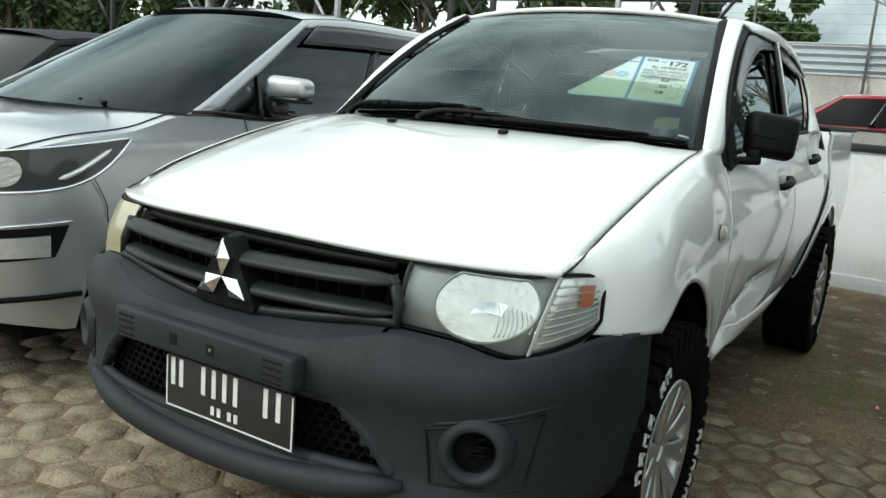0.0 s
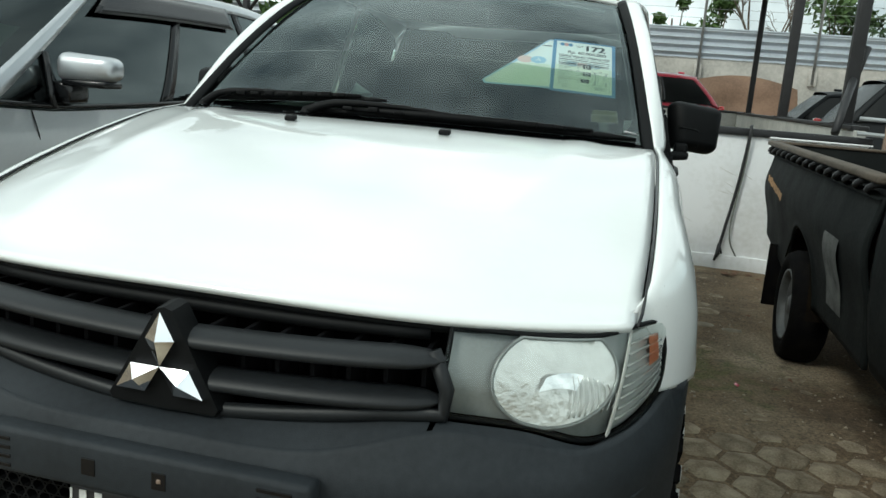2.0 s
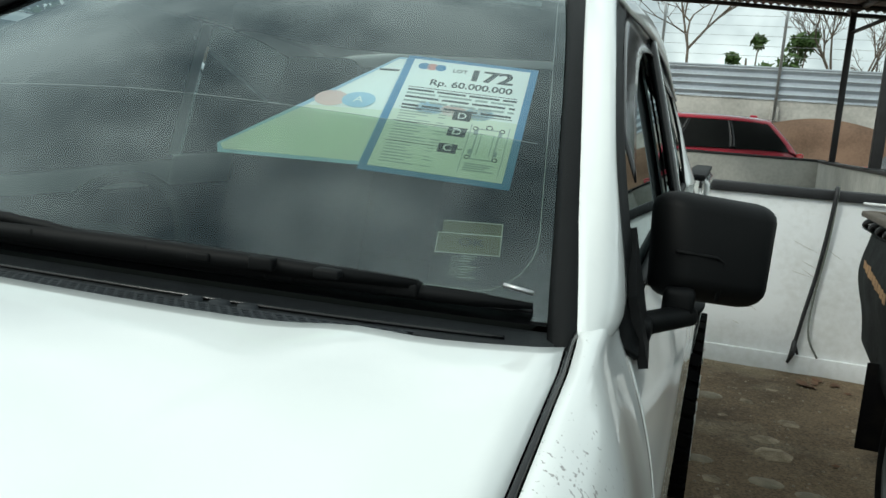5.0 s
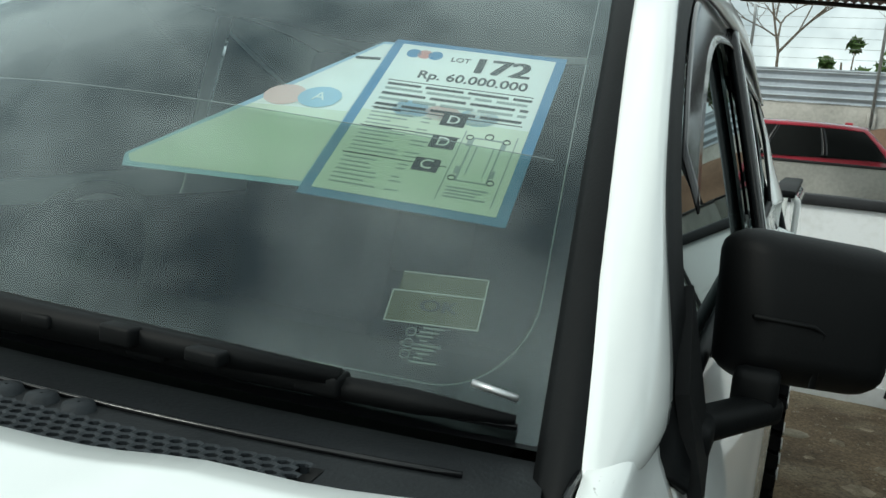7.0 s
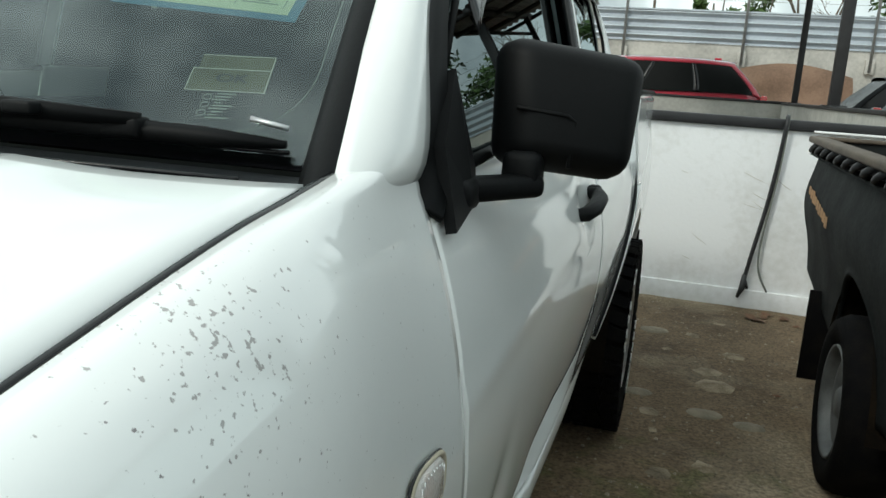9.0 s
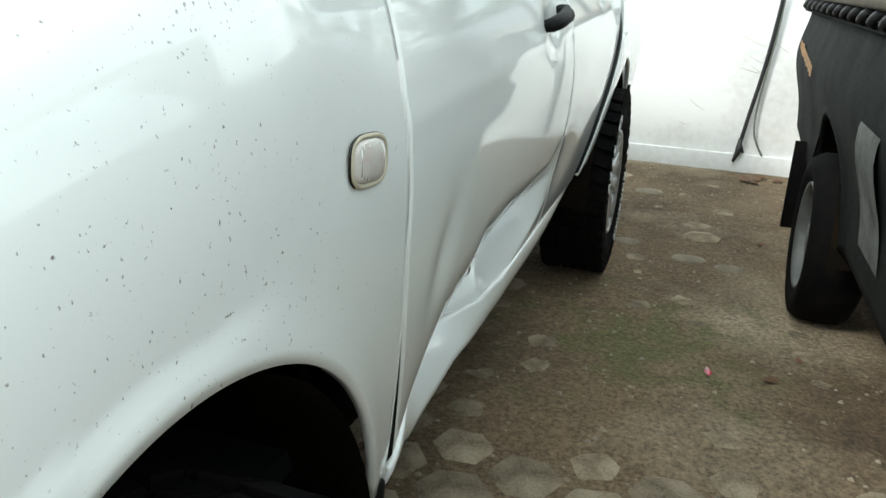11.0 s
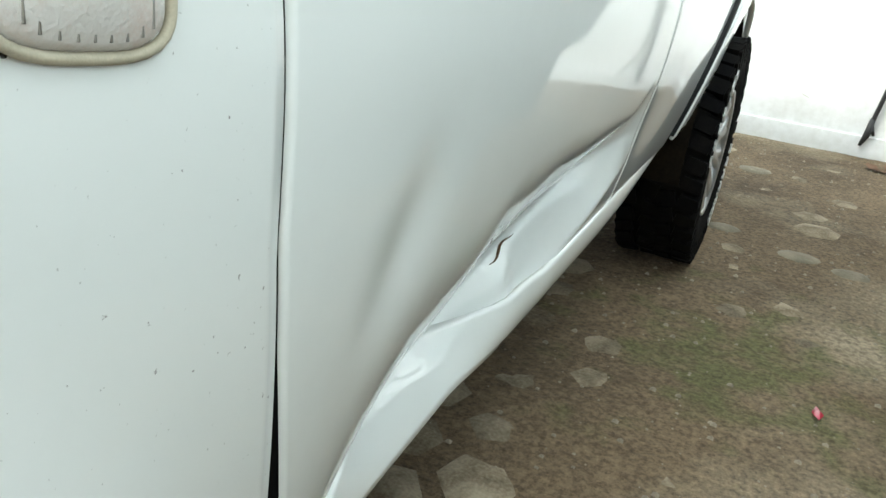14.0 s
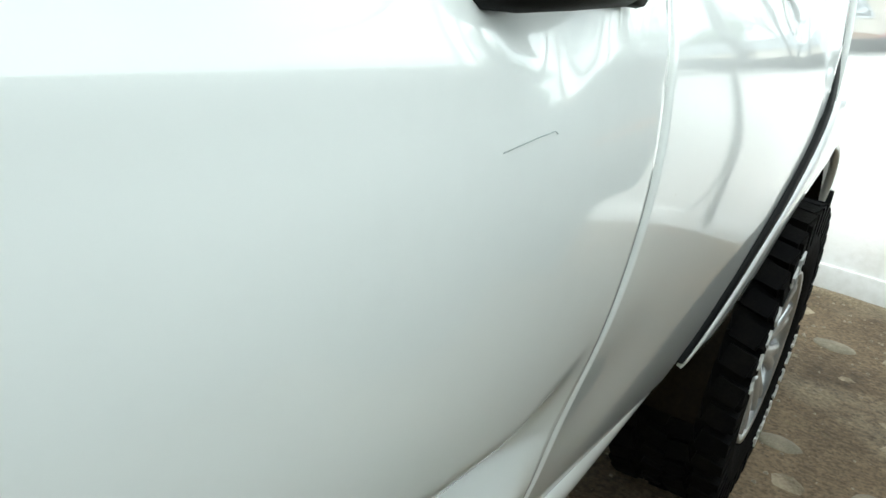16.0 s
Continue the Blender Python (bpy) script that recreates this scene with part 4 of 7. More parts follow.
ring = [(-0.36 + 0.18 * math.cos(a), 1.90 + 0.09 * math.sin(a), 1.14 + 0.156 * math.sin(a)) for a in (2 * math.pi * k / 32 for k in range(33))]
sw = mesh_ob("steering_wheel", *tube(ring, 0.014, 8, False), TRIM, truck)
mesh_ob("wheel_boss", *moved(rbox(-0.08, -0.02, -0.06, 0.08, 0.03, 0.06, 0.02), Matrix.Translation((-0.36, 1.89, 1.14)) @ Matrix.Rotation(-0.5, 4, "X")), TRIM, sw)
mesh_ob("inner_mirror", *moved(rbox(-0.11, -0.012, -0.03, 0.11, 0.012, 0.03, 0.01), Matrix.Translation((0, 1.98, 1.655))), TRIM, truck)

# ---- scuttle below the windscreen ----
def cowl_pt(u, v):
    s = 2 * u - 1
    a = Vector((s * 0.765, hood_end(s * 0.765) - 0.03, 0))
    hz = hood_edge_z(1.277) + 0.014 * (1 - s * s) ** 0.9 - 0.006
    a.z = hz
    b = screen_pt(u, 0.0) + Vector((0, -0.004, -0.010))
    p = a.lerp(b, v)
    p.z -= 0.003 * math.sin(math.pi * v)
    return p


cowl = mesh_ob("scuttle_panel", *grid(cowl_pt, 50, 10), GRILLEM, truck, "black plastic scuttle with pierced vent")
# pierced vent: six-cornered holes over a near-black sheet painted as their shade
pv, pf = [], []
cols, rows_ = 100, 6
for i in range(cols):
    for j in range(rows_):
        uc, vc = lerp(0.09, 0.905, (i + 0.5 + 0.5 * (j % 2)) / cols), lerp(0.10, 0.46, (j + 0.5) / rows_)
        du, dv = 0.815 / cols / 2, 0.36 / rows_ / 2
        k = len(pv)
        for q in range(6):
            a = math.pi / 3 * q + math.pi / 6
            pv.append(cowl_pt(uc + du * 1.155 * math.cos(a), vc + dv * 1.33 * math.sin(a)) + Vector((0, 0, 0.006)))
        for q in range(6):
            a = math.pi / 3 * q + math.pi / 6
            pv.append(cowl_pt(uc + du * 0.74 * math.cos(a), vc + dv * 0.80 * math.sin(a)) + Vector((0, 0, 0.005)))
        for q in range(6):
            a = math.pi / 3 * q + math.pi / 6
            pv.append(cowl_pt(uc + du * 0.70 * math.cos(a), vc + dv * 0.76 * math.sin(a)) + Vector((0, 0, 0.0004)))
        for q in range(6):
            r_ = (q + 1) % 6
            pf.append((k + q, k + r_, k + 6 + r_, k + 6 + q))
            pf.append((k + 6 + q, k + 6 + r_, k + 12 + r_, k + 12 + q))
mesh_ob("vent_mesh", pv, pf, BUMPER, cowl, "grey honeycomb vent", smooth=False)
mesh_ob("vent_cavity", *grid(lambda u, v: cowl_pt(lerp(0.085, 0.912, u), lerp(0.07, 0.49, v)) + Vector((0, 0, 0.0008)), 20, 3), mat("hole_shade_black", (0.004, 0.004, 0.004), 0.9, var=0.0), cowl)
mesh_ob("scuttle_seam", *tube([cowl_pt(i / 30, 0.66) + Vector((0, 0, 0.002)) for i in range(1, 30)], 0.0025, 5), GLOSSB, cowl)
for k in range(3):
    mesh_ob("scuttle_plug", *moved(revolve([(0.001, 0.006), (0.011, 0.005), (0.014, -0.004)], 14), Matrix.Translation(cowl_pt(0.74 + 0.022 * k, 0.58)) @ Matrix.Rotation(-math.pi / 2, 4, "Y")), BUMPER, cowl)


def wiper(pivot_u, tip_u, v0, v1, arm_u):
    """A parked wiper: blade along the foot of the screen, with its arm."""
    n = Vector((0, -0.62, 0.78))
    pts = [screen_pt(lerp(pivot_u, tip_u, k / 14), lerp(v0, v1, k / 14)) + 0.014 * n for k in range(15)]
    w = mesh_ob("wiper", *tube(pts, [0.006] + [0.010] * 13 + [0.004], 6), TRIM, truck, "black wiper parked at the foot of the screen")
    mesh_ob("rubber_edge", *tube([q - 0.010 * n for q in pts], 0.003, 4), GLOSSB, w)
    mid = [screen_pt(lerp(pivot_u, tip_u, k / 8), lerp(v0, v1, k / 8)) + 0.028 * n for k in range(1, 8)]
    mesh_ob("blade_frame", *tube(mid, [0.007, 0.012, 0.015, 0.017, 0.015, 0.012, 0.007], 4), TRIM, w)
    for k in range(9):
        q = pts[2].lerp(pts[11], k / 8) + 0.022 * n
        mesh_ob("frame_slot", *rbox(q.x - 0.022, q.y - 0.020, q.z - 0.010, q.x + 0.010, q.y - 0.004, q.z + 0.002 + 0.004 * (k % 2), 0.003), TRIM, w)
    for k in (2, 4, 10, 12):
        mesh_ob("blade_claw", *rbox(pts[k].x - 0.02, pts[k].y - 0.012, pts[k].z - 0.006, pts[k].x + 0.02, pts[k].y + 0.010, pts[k].z + 0.012, 0.004), TRIM, w)
    p0 = cowl_pt(arm_u, 0.85) + Vector((0, 0, 0.02))
    p3 = mid[3] + 0.004 * n
    arm = [p0, p0.lerp(p3, 0.2) + Vector((0, 0, 0.028)), p0.lerp(p3, 0.6) + Vector((0, 0, 0.022)), p3]
    mesh_ob("wiper_arm", *tube([curve(arm)(k / 16) for k in range(17)], [0.016, 0.016, 0.015, 0.014, 0.013, 0.012, 0.011, 0.010, 0.009, 0.009, 0.008, 0.008, 0.007, 0.007, 0.006, 0.006, 0.006], 8), TRIM, w)
    mesh_ob("pivot_cap", *moved(revolve([(0.001, 0.014), (0.014, 0.012), (0.019, -0.004)], 14), Matrix.Translation(p0) @ Matrix.Rotation(-math.pi / 2, 4, "Y")), TRIM, w)
    return w


wiper(0.30, 0.985, 0.004, 0.010, 0.30)
wiper(0.03, 0.46, 0.03, 0.075, 0.035)
# small bright bar added as the highlight at the blade's tip
mesh_ob("blade_end_glint", *tube([screen_pt(0.962, 0.023) + Vector((0, -0.010, 0.022)), screen_pt(0.985, 0.021) + Vector((0, -0.010, 0.018))], 0.003, 5), ALLOY, truck)

# ---- front of the pickup ----
def nose_y(x):
    a = abs(x)
    return -0.03 + 0.17 * (a / 0.72) ** 3 + (0 if a < 0.72 else 0.42 * ((a - 0.72) / 0.13) ** 2)


# half plan line of the nose, by arc, from the middle to the wheel arch
NOSE = [Vector((x, nose_y(x), 0)) for x in (0, 0.1, 0.2, 0.3, 0.4, 0.5, 0.58, 0.65, 0.70)] + [Vector(q) for q in ((0.742, 0.166, 0), (0.785, 0.225, 0), (0.823, 0.30, 0), (0.855, 0.39, 0), (0.880, 0.49, 0), (0.896, 0.60, 0))]
nose_curve = curve(NOSE)


def nose(s):
    p = nose_curve(abs(s))
    return Vector((p.x * (1 if s >= 0 else -1), p.y, 0))


def s_of_x(x):
    a, b = 0.0, 1.0
    for _ in range(30):
        m_ = (a + b) / 2
        a, b = (m_, b) if nose_curve(m_).x < abs(x) else (a, m_)
    return a if x >= 0 else -a


b_top = prof((0.0, 0.795), (0.2, 0.80), (0.34, 0.842), (0.42, 0.835), (0.56, 0.812), (0.70, 0.818), (0.85, 0.838), (0.94, 0.835), (1.0, 0.825))
b_low = prof((0.0, 0.43), (0.3, 0.43), (0.45, 0.44), (0.65, 0.42), (0.85, 0.40), (1.0, 0.42))


def bumper_pt(s, v):
    a = abs(s)
    p = nose(s)
    p.y += 0.03 * max(0, a - 0.85) / 0.15 * (1 - v)
    z = lerp(b_low(a), b_top(a), v)
    out = 0.0
    out += 0.018 * math.exp(-((z - 0.47) / 0.035) ** 2) * (1 if a < 0.5 else max(0, 1 - (a - 0.5) * 6))
    out += 0.020 * math.exp(-((z - 0.73) / 0.06) ** 2) * (1 - a ** 3)
    out -= 0.035 * max(0, (z - 0.76) / 0.09) ** 1.5 if a < 0.9 else 0
    out -= 0.03 * max(0, (0.46 - z) / 0.06)
    ahead = Vector((0.35 * (1 if s > 0 else -1) * a, -1 + 0.6 * a, 0)).normalized()
    q = p + ahead * out
    q.z = z
    return q


# bumper skin with the lower intake left open
NS, NV = 120, 36
bv = [bumper_pt(lerp(-1, 1, i / NS), j / NV) for j in range(NV + 1) for i in range(NS + 1)]
bf = []


def in_intake(p):
    half = lerp(0.52, 0.375, max(0, (p.z - 0.515) / 0.155))
    return abs(p.x) < half and 0.515 < p.z < 0.675


def in_fog(p):
    return math.hypot((abs(p.x) - 0.685) * 1.15, p.z - 0.60) < 0.066


for j in range(NV):
    for i in range(NS):
        q = (j * (NS + 1) + i, j * (NS + 1) + i + 1, (j + 1) * (NS + 1) + i + 1, (j + 1) * (NS + 1) + i)
        mid = sum((bv[k] for k in q), Vector()) / 4
        if not in_intake(mid) and not in_fog(mid):
            bf.append(q)
bumper = mesh_ob("front_bumper", bv, bf, BUMPER, truck, "faded grey-black plastic front bumper", solid=0.02)
# near-black sheet behind the mesh holds the shade inside the intake
mesh_ob("intake_back", *grid(lambda u, v: (lerp(-0.56, 0.56, u), 0.085 + nose_y(lerp(-0.56, 0.56, u)), lerp(0.48, 0.70, v)), 20, 3), mat("intake_shade_black", (0.006, 0.006, 0.007), 0.9, var=0.0), bumper)
# honeycomb in the lower intake
hv, hf = [], []
hw, hh = 0.030, 0.021
for j in range(9):
    for i in range(-19, 20):
        cx, cz = (i + 0.5 * (j % 2)) * hw, 0.508 + j * hh
        if abs(cx) > lerp(0.535, 0.40, max(0, (cz - 0.515) / 0.155)):
            continue
        k = len(hv)
        for r_, dy in ((0.62, 0.0), (0.48, 0.0), (0.48, 0.03)):
            for q in range(6):
                a = math.pi / 3 * q
                x, z = cx + hw * r_ * 0.98 * math.cos(a), cz + hh * r_ * 1.05 * math.sin(a)
                hv.append((x, nose_y(x) + 0.038 + dy, z))
        for q in range(6):
            p = (q + 1) % 6
            hf += [(k + q, k + p, k + 6 + p, k + 6 + q), (k + 6 + q, k + 6 + p, k + 12 + p, k + 12 + q)]
mesh_ob("intake_mesh", hv, hf, TRIM, bumper, "black honeycomb mesh", smooth=False)
SH = s_of_x(0.462)


def shelf_pt(u, v):
    p = bumper_pt(lerp(-SH, SH, u), 1.0)
    return p.lerp(Vector((p.x, nose_y(p.x) + 0.075, 0.812 + 0.045 * min(1, abs(p.x) / 0.4) ** 1.3)), v)


mesh_ob("bumper_shelf", *grid(shelf_pt, 40, 3), BUMPER, bumper)
# rim round the intake
ring = [(-0.375, 0.675), (0.375, 0.675), (0.46, 0.60), (0.52, 0.515), (-0.52, 0.515), (-0.46, 0.60)]
rp = []
for (xa, za), (xb, zb) in zip(ring, ring[1:] + ring[:1]):
    for k in range(12):
        x, z = lerp(xa, xb, k / 12), lerp(za, zb, k / 12)
        rp.append(Vector((x, nose_y(x) + 0.010, z)))
mesh_ob("intake_lip", *tube(rp + rp[:1], 0.016, 8, False), BUMPER, bumper)
# chin bar under the intake
mesh_ob("chin", *tube([Vector((x, nose_y(x) - 0.012, 0.475 + 0.05 * (abs(x) / 0.55) ** 2 - 0.02)) for x in [k * 0.055 - 0.55 for k in range(21)]], [0.012, 0.024, 0.032] + [0.036] * 15 + [0.032, 0.024, 0.012], 10), BUMPER, bumper)
# number plate carrier and plate
holder = mesh_ob("plate_carrier", *join(rbox(-0.305, -0.082, 0.688, 0.315, -0.035, 0.770, 0.010), ), BUMPER, bumper, "grey plastic plate carrier with slots")
for s in (-1, 1):
    for k in range(4):
        mesh_ob("carrier_slot", *rbox(s * 0.255 - 0.03, -0.0835, 0.700 + 0.016 * k, s * 0.255 + 0.03, -0.080, 0.707 + 0.016 * k, 0.001), GLOSSB, holder, smooth=False)
for x in (-0.075, 0.055):
    mesh_ob("carrier_hole", *rbox(x - 0.013, -0.0835, 0.715, x + 0.013, -0.080, 0.745, 0.001), GLOSSB, holder, smooth=False)
mesh_ob("screw_head", *rbox(0.052, -0.086, 0.727, 0.060, -0.082, 0.735, 0.002), RUST, holder)
plate = mesh_ob("number_plate", *rbox(-0.135, -0.052, 0.535, 0.300, -0.047, 0.672, 0.003), PLATEB, bumper, "black number plate with worn white edge")
for a in (box(-0.133, -0.0535, 0.537, 0.298, -0.0515, 0.541), box(-0.133, -0.0535, 0.541, -0.129, -0.0515, 0.668), box(0.294, -0.0535, 0.541, 0.298, -0.0515, 0.668)):
    mesh_ob("plate_edge", *a, LETTER, plate, smooth=False)
for x in (-0.115, -0.085, -0.005, 0.032, 0.069, 0.106, 0.205, 0.245):
    mesh_ob("plate_bar", *box(x, -0.0535, 0.596, x + 0.014, -0.0515, 0.668), LETTER, plate, smooth=False)
for x in (0.03, 0.052, 0.088, 0.11):
    mesh_ob("plate_bar", *box(x, -0.0535, 0.553, x + 0.012, -0.0515, 0.575), LETTER, plate, smooth=False)

# grille
gw = lambda z: lerp(0.485, 0.435, (z - 0.85) / 0.15)
gy = lambda x: nose_y(x) + 0.062
# backing sheet near-black and glossless: the recess's shade is in its colour
grille = mesh_ob("grille", *grid(lambda u, v: (lerp(-0.50, 0.50, u), gy(lerp(-0.5, 0.5, u)) + 0.125, lerp(0.78, 1.0, v)), 24, 3), mat("grille_back_shade", (0.003, 0.003, 0.0035), 0.9, var=0.0, spec=0.02), truck, "faded black slatted grille")
bot = lambda x: 0.812 + 0.045 * min(1, abs(x) / 0.4) ** 1.3


def slat_pt(z0, h, depth):
    def at(u, v):
        x = lerp(-0.472, 0.472, u)
        a = 2 * math.pi * v
        lift = 0.02 * min(1, abs(x) / 0.4)
        e = 1 - 0.8 * (abs(x) / 0.472) ** 18
        return (x, gy(x) + 0.004 + e * (depth * math.cos(a) + 0.014 * math.sin(a)), z0 + lift * 0.6 + e * h * math.sin(a))
    return at


for z0 in (0.868, 0.938):
    mesh_ob("slat", *grid(slat_pt(z0, 0.0165, 0.027), 60, 12), GRILLEM, grille)
# darker copy of the grille plastic, for ribs shaded inside the recess
RIBM = mat("grille_rib_shaded", (0.006, 0.006, 0.007), 0.8, var=0.2, spec=0.1)
for k in range(-7, 8):
    x = k * 0.062
    if abs(x) < 0.04:
        continue
    mesh_ob("grille_rib", *box(x - 0.004, gy(x) + 0.026, 0.84, x + 0.004, gy(x) + 0.110, 0.955), RIBM, grille, smooth=False)
fr = [Vector((x, gy(x) - 0.004, bot(x))) for x in [lerp(-0.475, 0.475, k / 20) for k in range(21)]]
mesh_ob("grille_frame", *tube(fr + [Vector((0.478, gy(0.478) - 0.002, 0.90)), Vector((0.450, gy(0.45) + 0.010, 0.962))], 0.014, 8), GRILLEM, grille)
mesh_ob("grille_frame", *tube([fr[0], Vector((-0.478, gy(0.478) - 0.002, 0.90)), Vector((-0.450, gy(0.45) + 0.010, 0.962))], 0.014, 8), GRILLEM, grille)
mesh_ob("grille_top", *tube([Vector((x, lip_y(x) + 0.020, 0.974)) for x in [lerp(-0.43, 0.43, k / 16) for k in range(17)]], 0.012, 8), TRIM, grille)
# three-diamond badge
bz, by = 0.892, gy(0) - 0.040
base = [(0, 0.105), (0.016, 0.10), (0.112, -0.068), (0.105, -0.08), (-0.105, -0.08), (-0.112, -0.068), (-0.016, 0.10)]
v = [(x * 0.92 + 0.006, by + 0.012, bz + z * 0.95) for x, z in base] + [(x + 0.006, by + 0.06, bz + z) for x, z in base]
n_ = len(base)
mesh_ob("badge_plinth", v, [tuple(range(n_))] + [(i, (i + 1) % n_, n_ + (i + 1) % n_, n_ + i) for i in range(n_)], TRIM, grille, smooth=False)
for k in range(3):
    a = math.pi / 2 + 2 * math.pi * k / 3
    d, e = Vector((math.cos(a), 0, math.sin(a))), Vector((-math.sin(a), 0, math.cos(a)))
    c = Vector((0.006, by, bz))
    q = [c, c + 0.047 * d - 0.027 * e, c + 0.094 * d, c + 0.047 * d + 0.027 * e]
    top_ = c + 0.047 * d + Vector((0, -0.015, 0))
    mesh_ob("badge_diamond", q + [top_] + [p + Vector((0, 0.014, 0)) for p in q], [(0, 1, 4), (1, 2, 4), (2, 3, 4), (3, 0, 4), (0, 5, 6, 1), (1, 6, 7, 2), (2, 7, 8, 3), (3, 8, 5, 0)], CHROME, grille, "chrome diamond of the badge", smooth=False)

# headlamps
lampc = curve([(0.468, nose_y(0.468) + 0.075, 0), (0.60, nose_y(0.6) + 0.070, 0), (0.70, nose_y(0.7) + 0.075, 0), (0.770, 0.275, 0), (0.829, 0.405, 0)])
lamp_t = prof((0, 0.992), (0.5, 0.980), (0.8, 0.985), (1.0, 0.972))
lamp_b = prof((0, 0.852), (0.25, 0.838), (0.5, 0.808), (0.7, 0.815), (0.85, 0.832), (0.94, 0.850), (1.0, 0.875))


def lamp_pt(u, v, back=0.0):
    p = lampc(u)
    z = lerp(lamp_b(u), lamp_t(u), v)
    lean = 0.045 * ((z - 0.83) / 0.15)
    dn = Vector((-0.35 * u, 1, 0)).normalized()
    q = p + dn * (lean + back - 0.035 * math.sin(math.pi * v) * 0.4 - 0.02)
    q.z = z
    return q


def lamp_at(x, z, back):
    a, b = 0.0, 1.0
    for _ in range(26):
        m_ = (a + b) / 2
        a, b = (m_, b) if lampc(m_).x < x else (a, m_)
    return lamp_pt(a, min(0.97, max(0.03, (z - lamp_b(a)) / (lamp_t(a) - lamp_b(a)))), back)


def bumper_at(x, z, out=0.001):
    s_ = s_of_x(x)
    q = bumper_pt(s_, (z - b_low(abs(s_))) / (b_top(abs(s_)) - b_low(abs(s_))))
    return q + Vector((0.4 * out, -0.9 * out, 0))


for m in (False, True):
    lamp = mesh_ob("headlight", *grid(lambda u, v: lamp_pt(u, v, 0.03), 40, 12), LAMPGREY if not m else HAZE, truck, "headlight with round reflector behind a dull lens" if not m else "headlight with badly yellowed lens", mirror=m)
    sign = -1 if m else 1
    if not m:
        g = mesh_ob("lens", *grid(lambda u, v: lamp_pt(u, v, 0.0), 40, 12), LENS, lamp)
        g.visible_shadow = False
        mesh_ob("reflector", *grid(lambda a, r: lamp_at(0.645 + 0.099 * r * math.cos(2 * math.pi * a), 0.916 + 0.080 * r * math.sin(2 * math.pi * a), 0.014 + 0.010 * (1 - r * r)), 40, 10), REFL, lamp, "round silvery reflector bowl")
        mesh_ob("reflector_rim", *tube([lamp_at(0.645 + 0.101 * math.cos(2 * math.pi * k / 40), 0.916 + 0.082 * math.sin(2 * math.pi * k / 40), 0.012) for k in range(41)], 0.0035, 6, False), LAMPGREY, lamp)
        for k in range(9):
            xx = 0.672 + 0.0085 * k
            half = 0.052 * math.sqrt(max(0.05, 1 - ((xx - 0.662) / 0.09) ** 2))
            mesh_ob("reflector_facet", *tube([lamp_at(xx + 0.006 * math.sin(q / 8 * 3.14), 0.868 + lerp(-0.35, 1.0, q / 8) * half, 0.0125) for q in range(9)], 0.0014, 5), REFL, lamp)
        mesh_ob("bulb_shield", *grid(lambda u, v: lamp_at(0.650 + 0.030 * (2 * u - 1) + 0.01 * v, 0.908 + 0.012 * (2 * v - 1) + 0.006 * (1 - (2 * u - 1) ** 2), 0.0115), 10, 4), CHROME, lamp)
        mesh_ob("divider", *ruled(lambda t: lamp_pt(lerp(0.605, 0.735, t), t, 0.010), lambda t: lamp_pt(lerp(0.632, 0.757, t), t, 0.010), 14, 3, (0, -0.004, 0)), LETTER, lamp, "pale divider between lamp and turn signal")
        mesh_ob("turn_signal", *grid(lambda u, v: lamp_pt(lerp(0.635 + 0.12 * v, 0.965, u), lerp(0.06, 0.94, v), 0.020), 14, 10), REFL, lamp, "silvery ribbed turn signal")
        mesh_ob("amber_bulb", *grid(lambda u, v: lamp_pt(lerp(0.86, 0.93, u), lerp(0.52, 0.86, v), 0.011), 6, 6), AMBER, lamp, "amber patch in the turn signal")
        for k in range(8):
            vv = 0.14 + 0.1 * k
            mesh_ob("signal_rib", *tube([lamp_pt(lerp(0.645 + 0.12 * vv, 0.96, j / 8), vv, 0.015) for j in range(9)], 0.0028, 5), REFL, lamp)
    else:
        g = mesh_ob("lens", *grid(lambda u, v: lamp_pt(u, v, 0.0), 40, 12), HAZE, lamp, mirror=True)
    edge = [lamp_pt(k / 24, 0, 0.012) for k in range(25)] + [lamp_pt(1, 0.5, 0.012)] + [lamp_pt(1 - k / 24, 1, 0.012) for k in range(25)] + [lamp_pt(0, 0.5, 0.012)]
    mesh_ob("lamp_seal", *tube(edge + edge[:1], 0.005, 6, False), TRIM, lamp, mirror=m)
    mesh_ob("bumper_top_edge", *ruled(lambda t: lamp_pt(0.93 * t, 0, -0.002) + Vector((0, 0, -0.003)), lambda t: bumper_pt(s_of_x(min(0.862, lamp_pt(0.93 * t, 0, 0).x)), 0.985), 40, 3), BUMPER, bumper, mirror=m)
    # fog lamp blank in the bumper
    fx, fz = 0.682, 0.60
    c = Vector((fx, nose_y(fx) - 0.004, fz))
    d = Vector((0.42, -0.90, 0)).normalized()
    side_ = Vector((0.90, 0.42, 0)).normalized()
    mt = Matrix((( d.x, side_.x, 0, c.x), (d.y, side_.y, 0, c.y), (d.z, side_.z, 1, c.z), (0, 0, 0, 1)))
    bez = mesh_ob("fog_lamp_bezel", *moved(revolve([(0.094, -0.03), (0.086, -0.004), (0.070, 0.020), (0.058, 0.022), (0.049, 0.004), (0.044, -0.045), (0.001, -0.05)], 36), mt), BUMPER, bumper, "round grey fog lamp blank", mirror=m)
    mesh_ob("bezel_recess", *moved(revolve([(0.0480, 0.0), (0.0435, -0.043), (0.001, -0.048)], 24), mt), TRIM, bez, mirror=m)
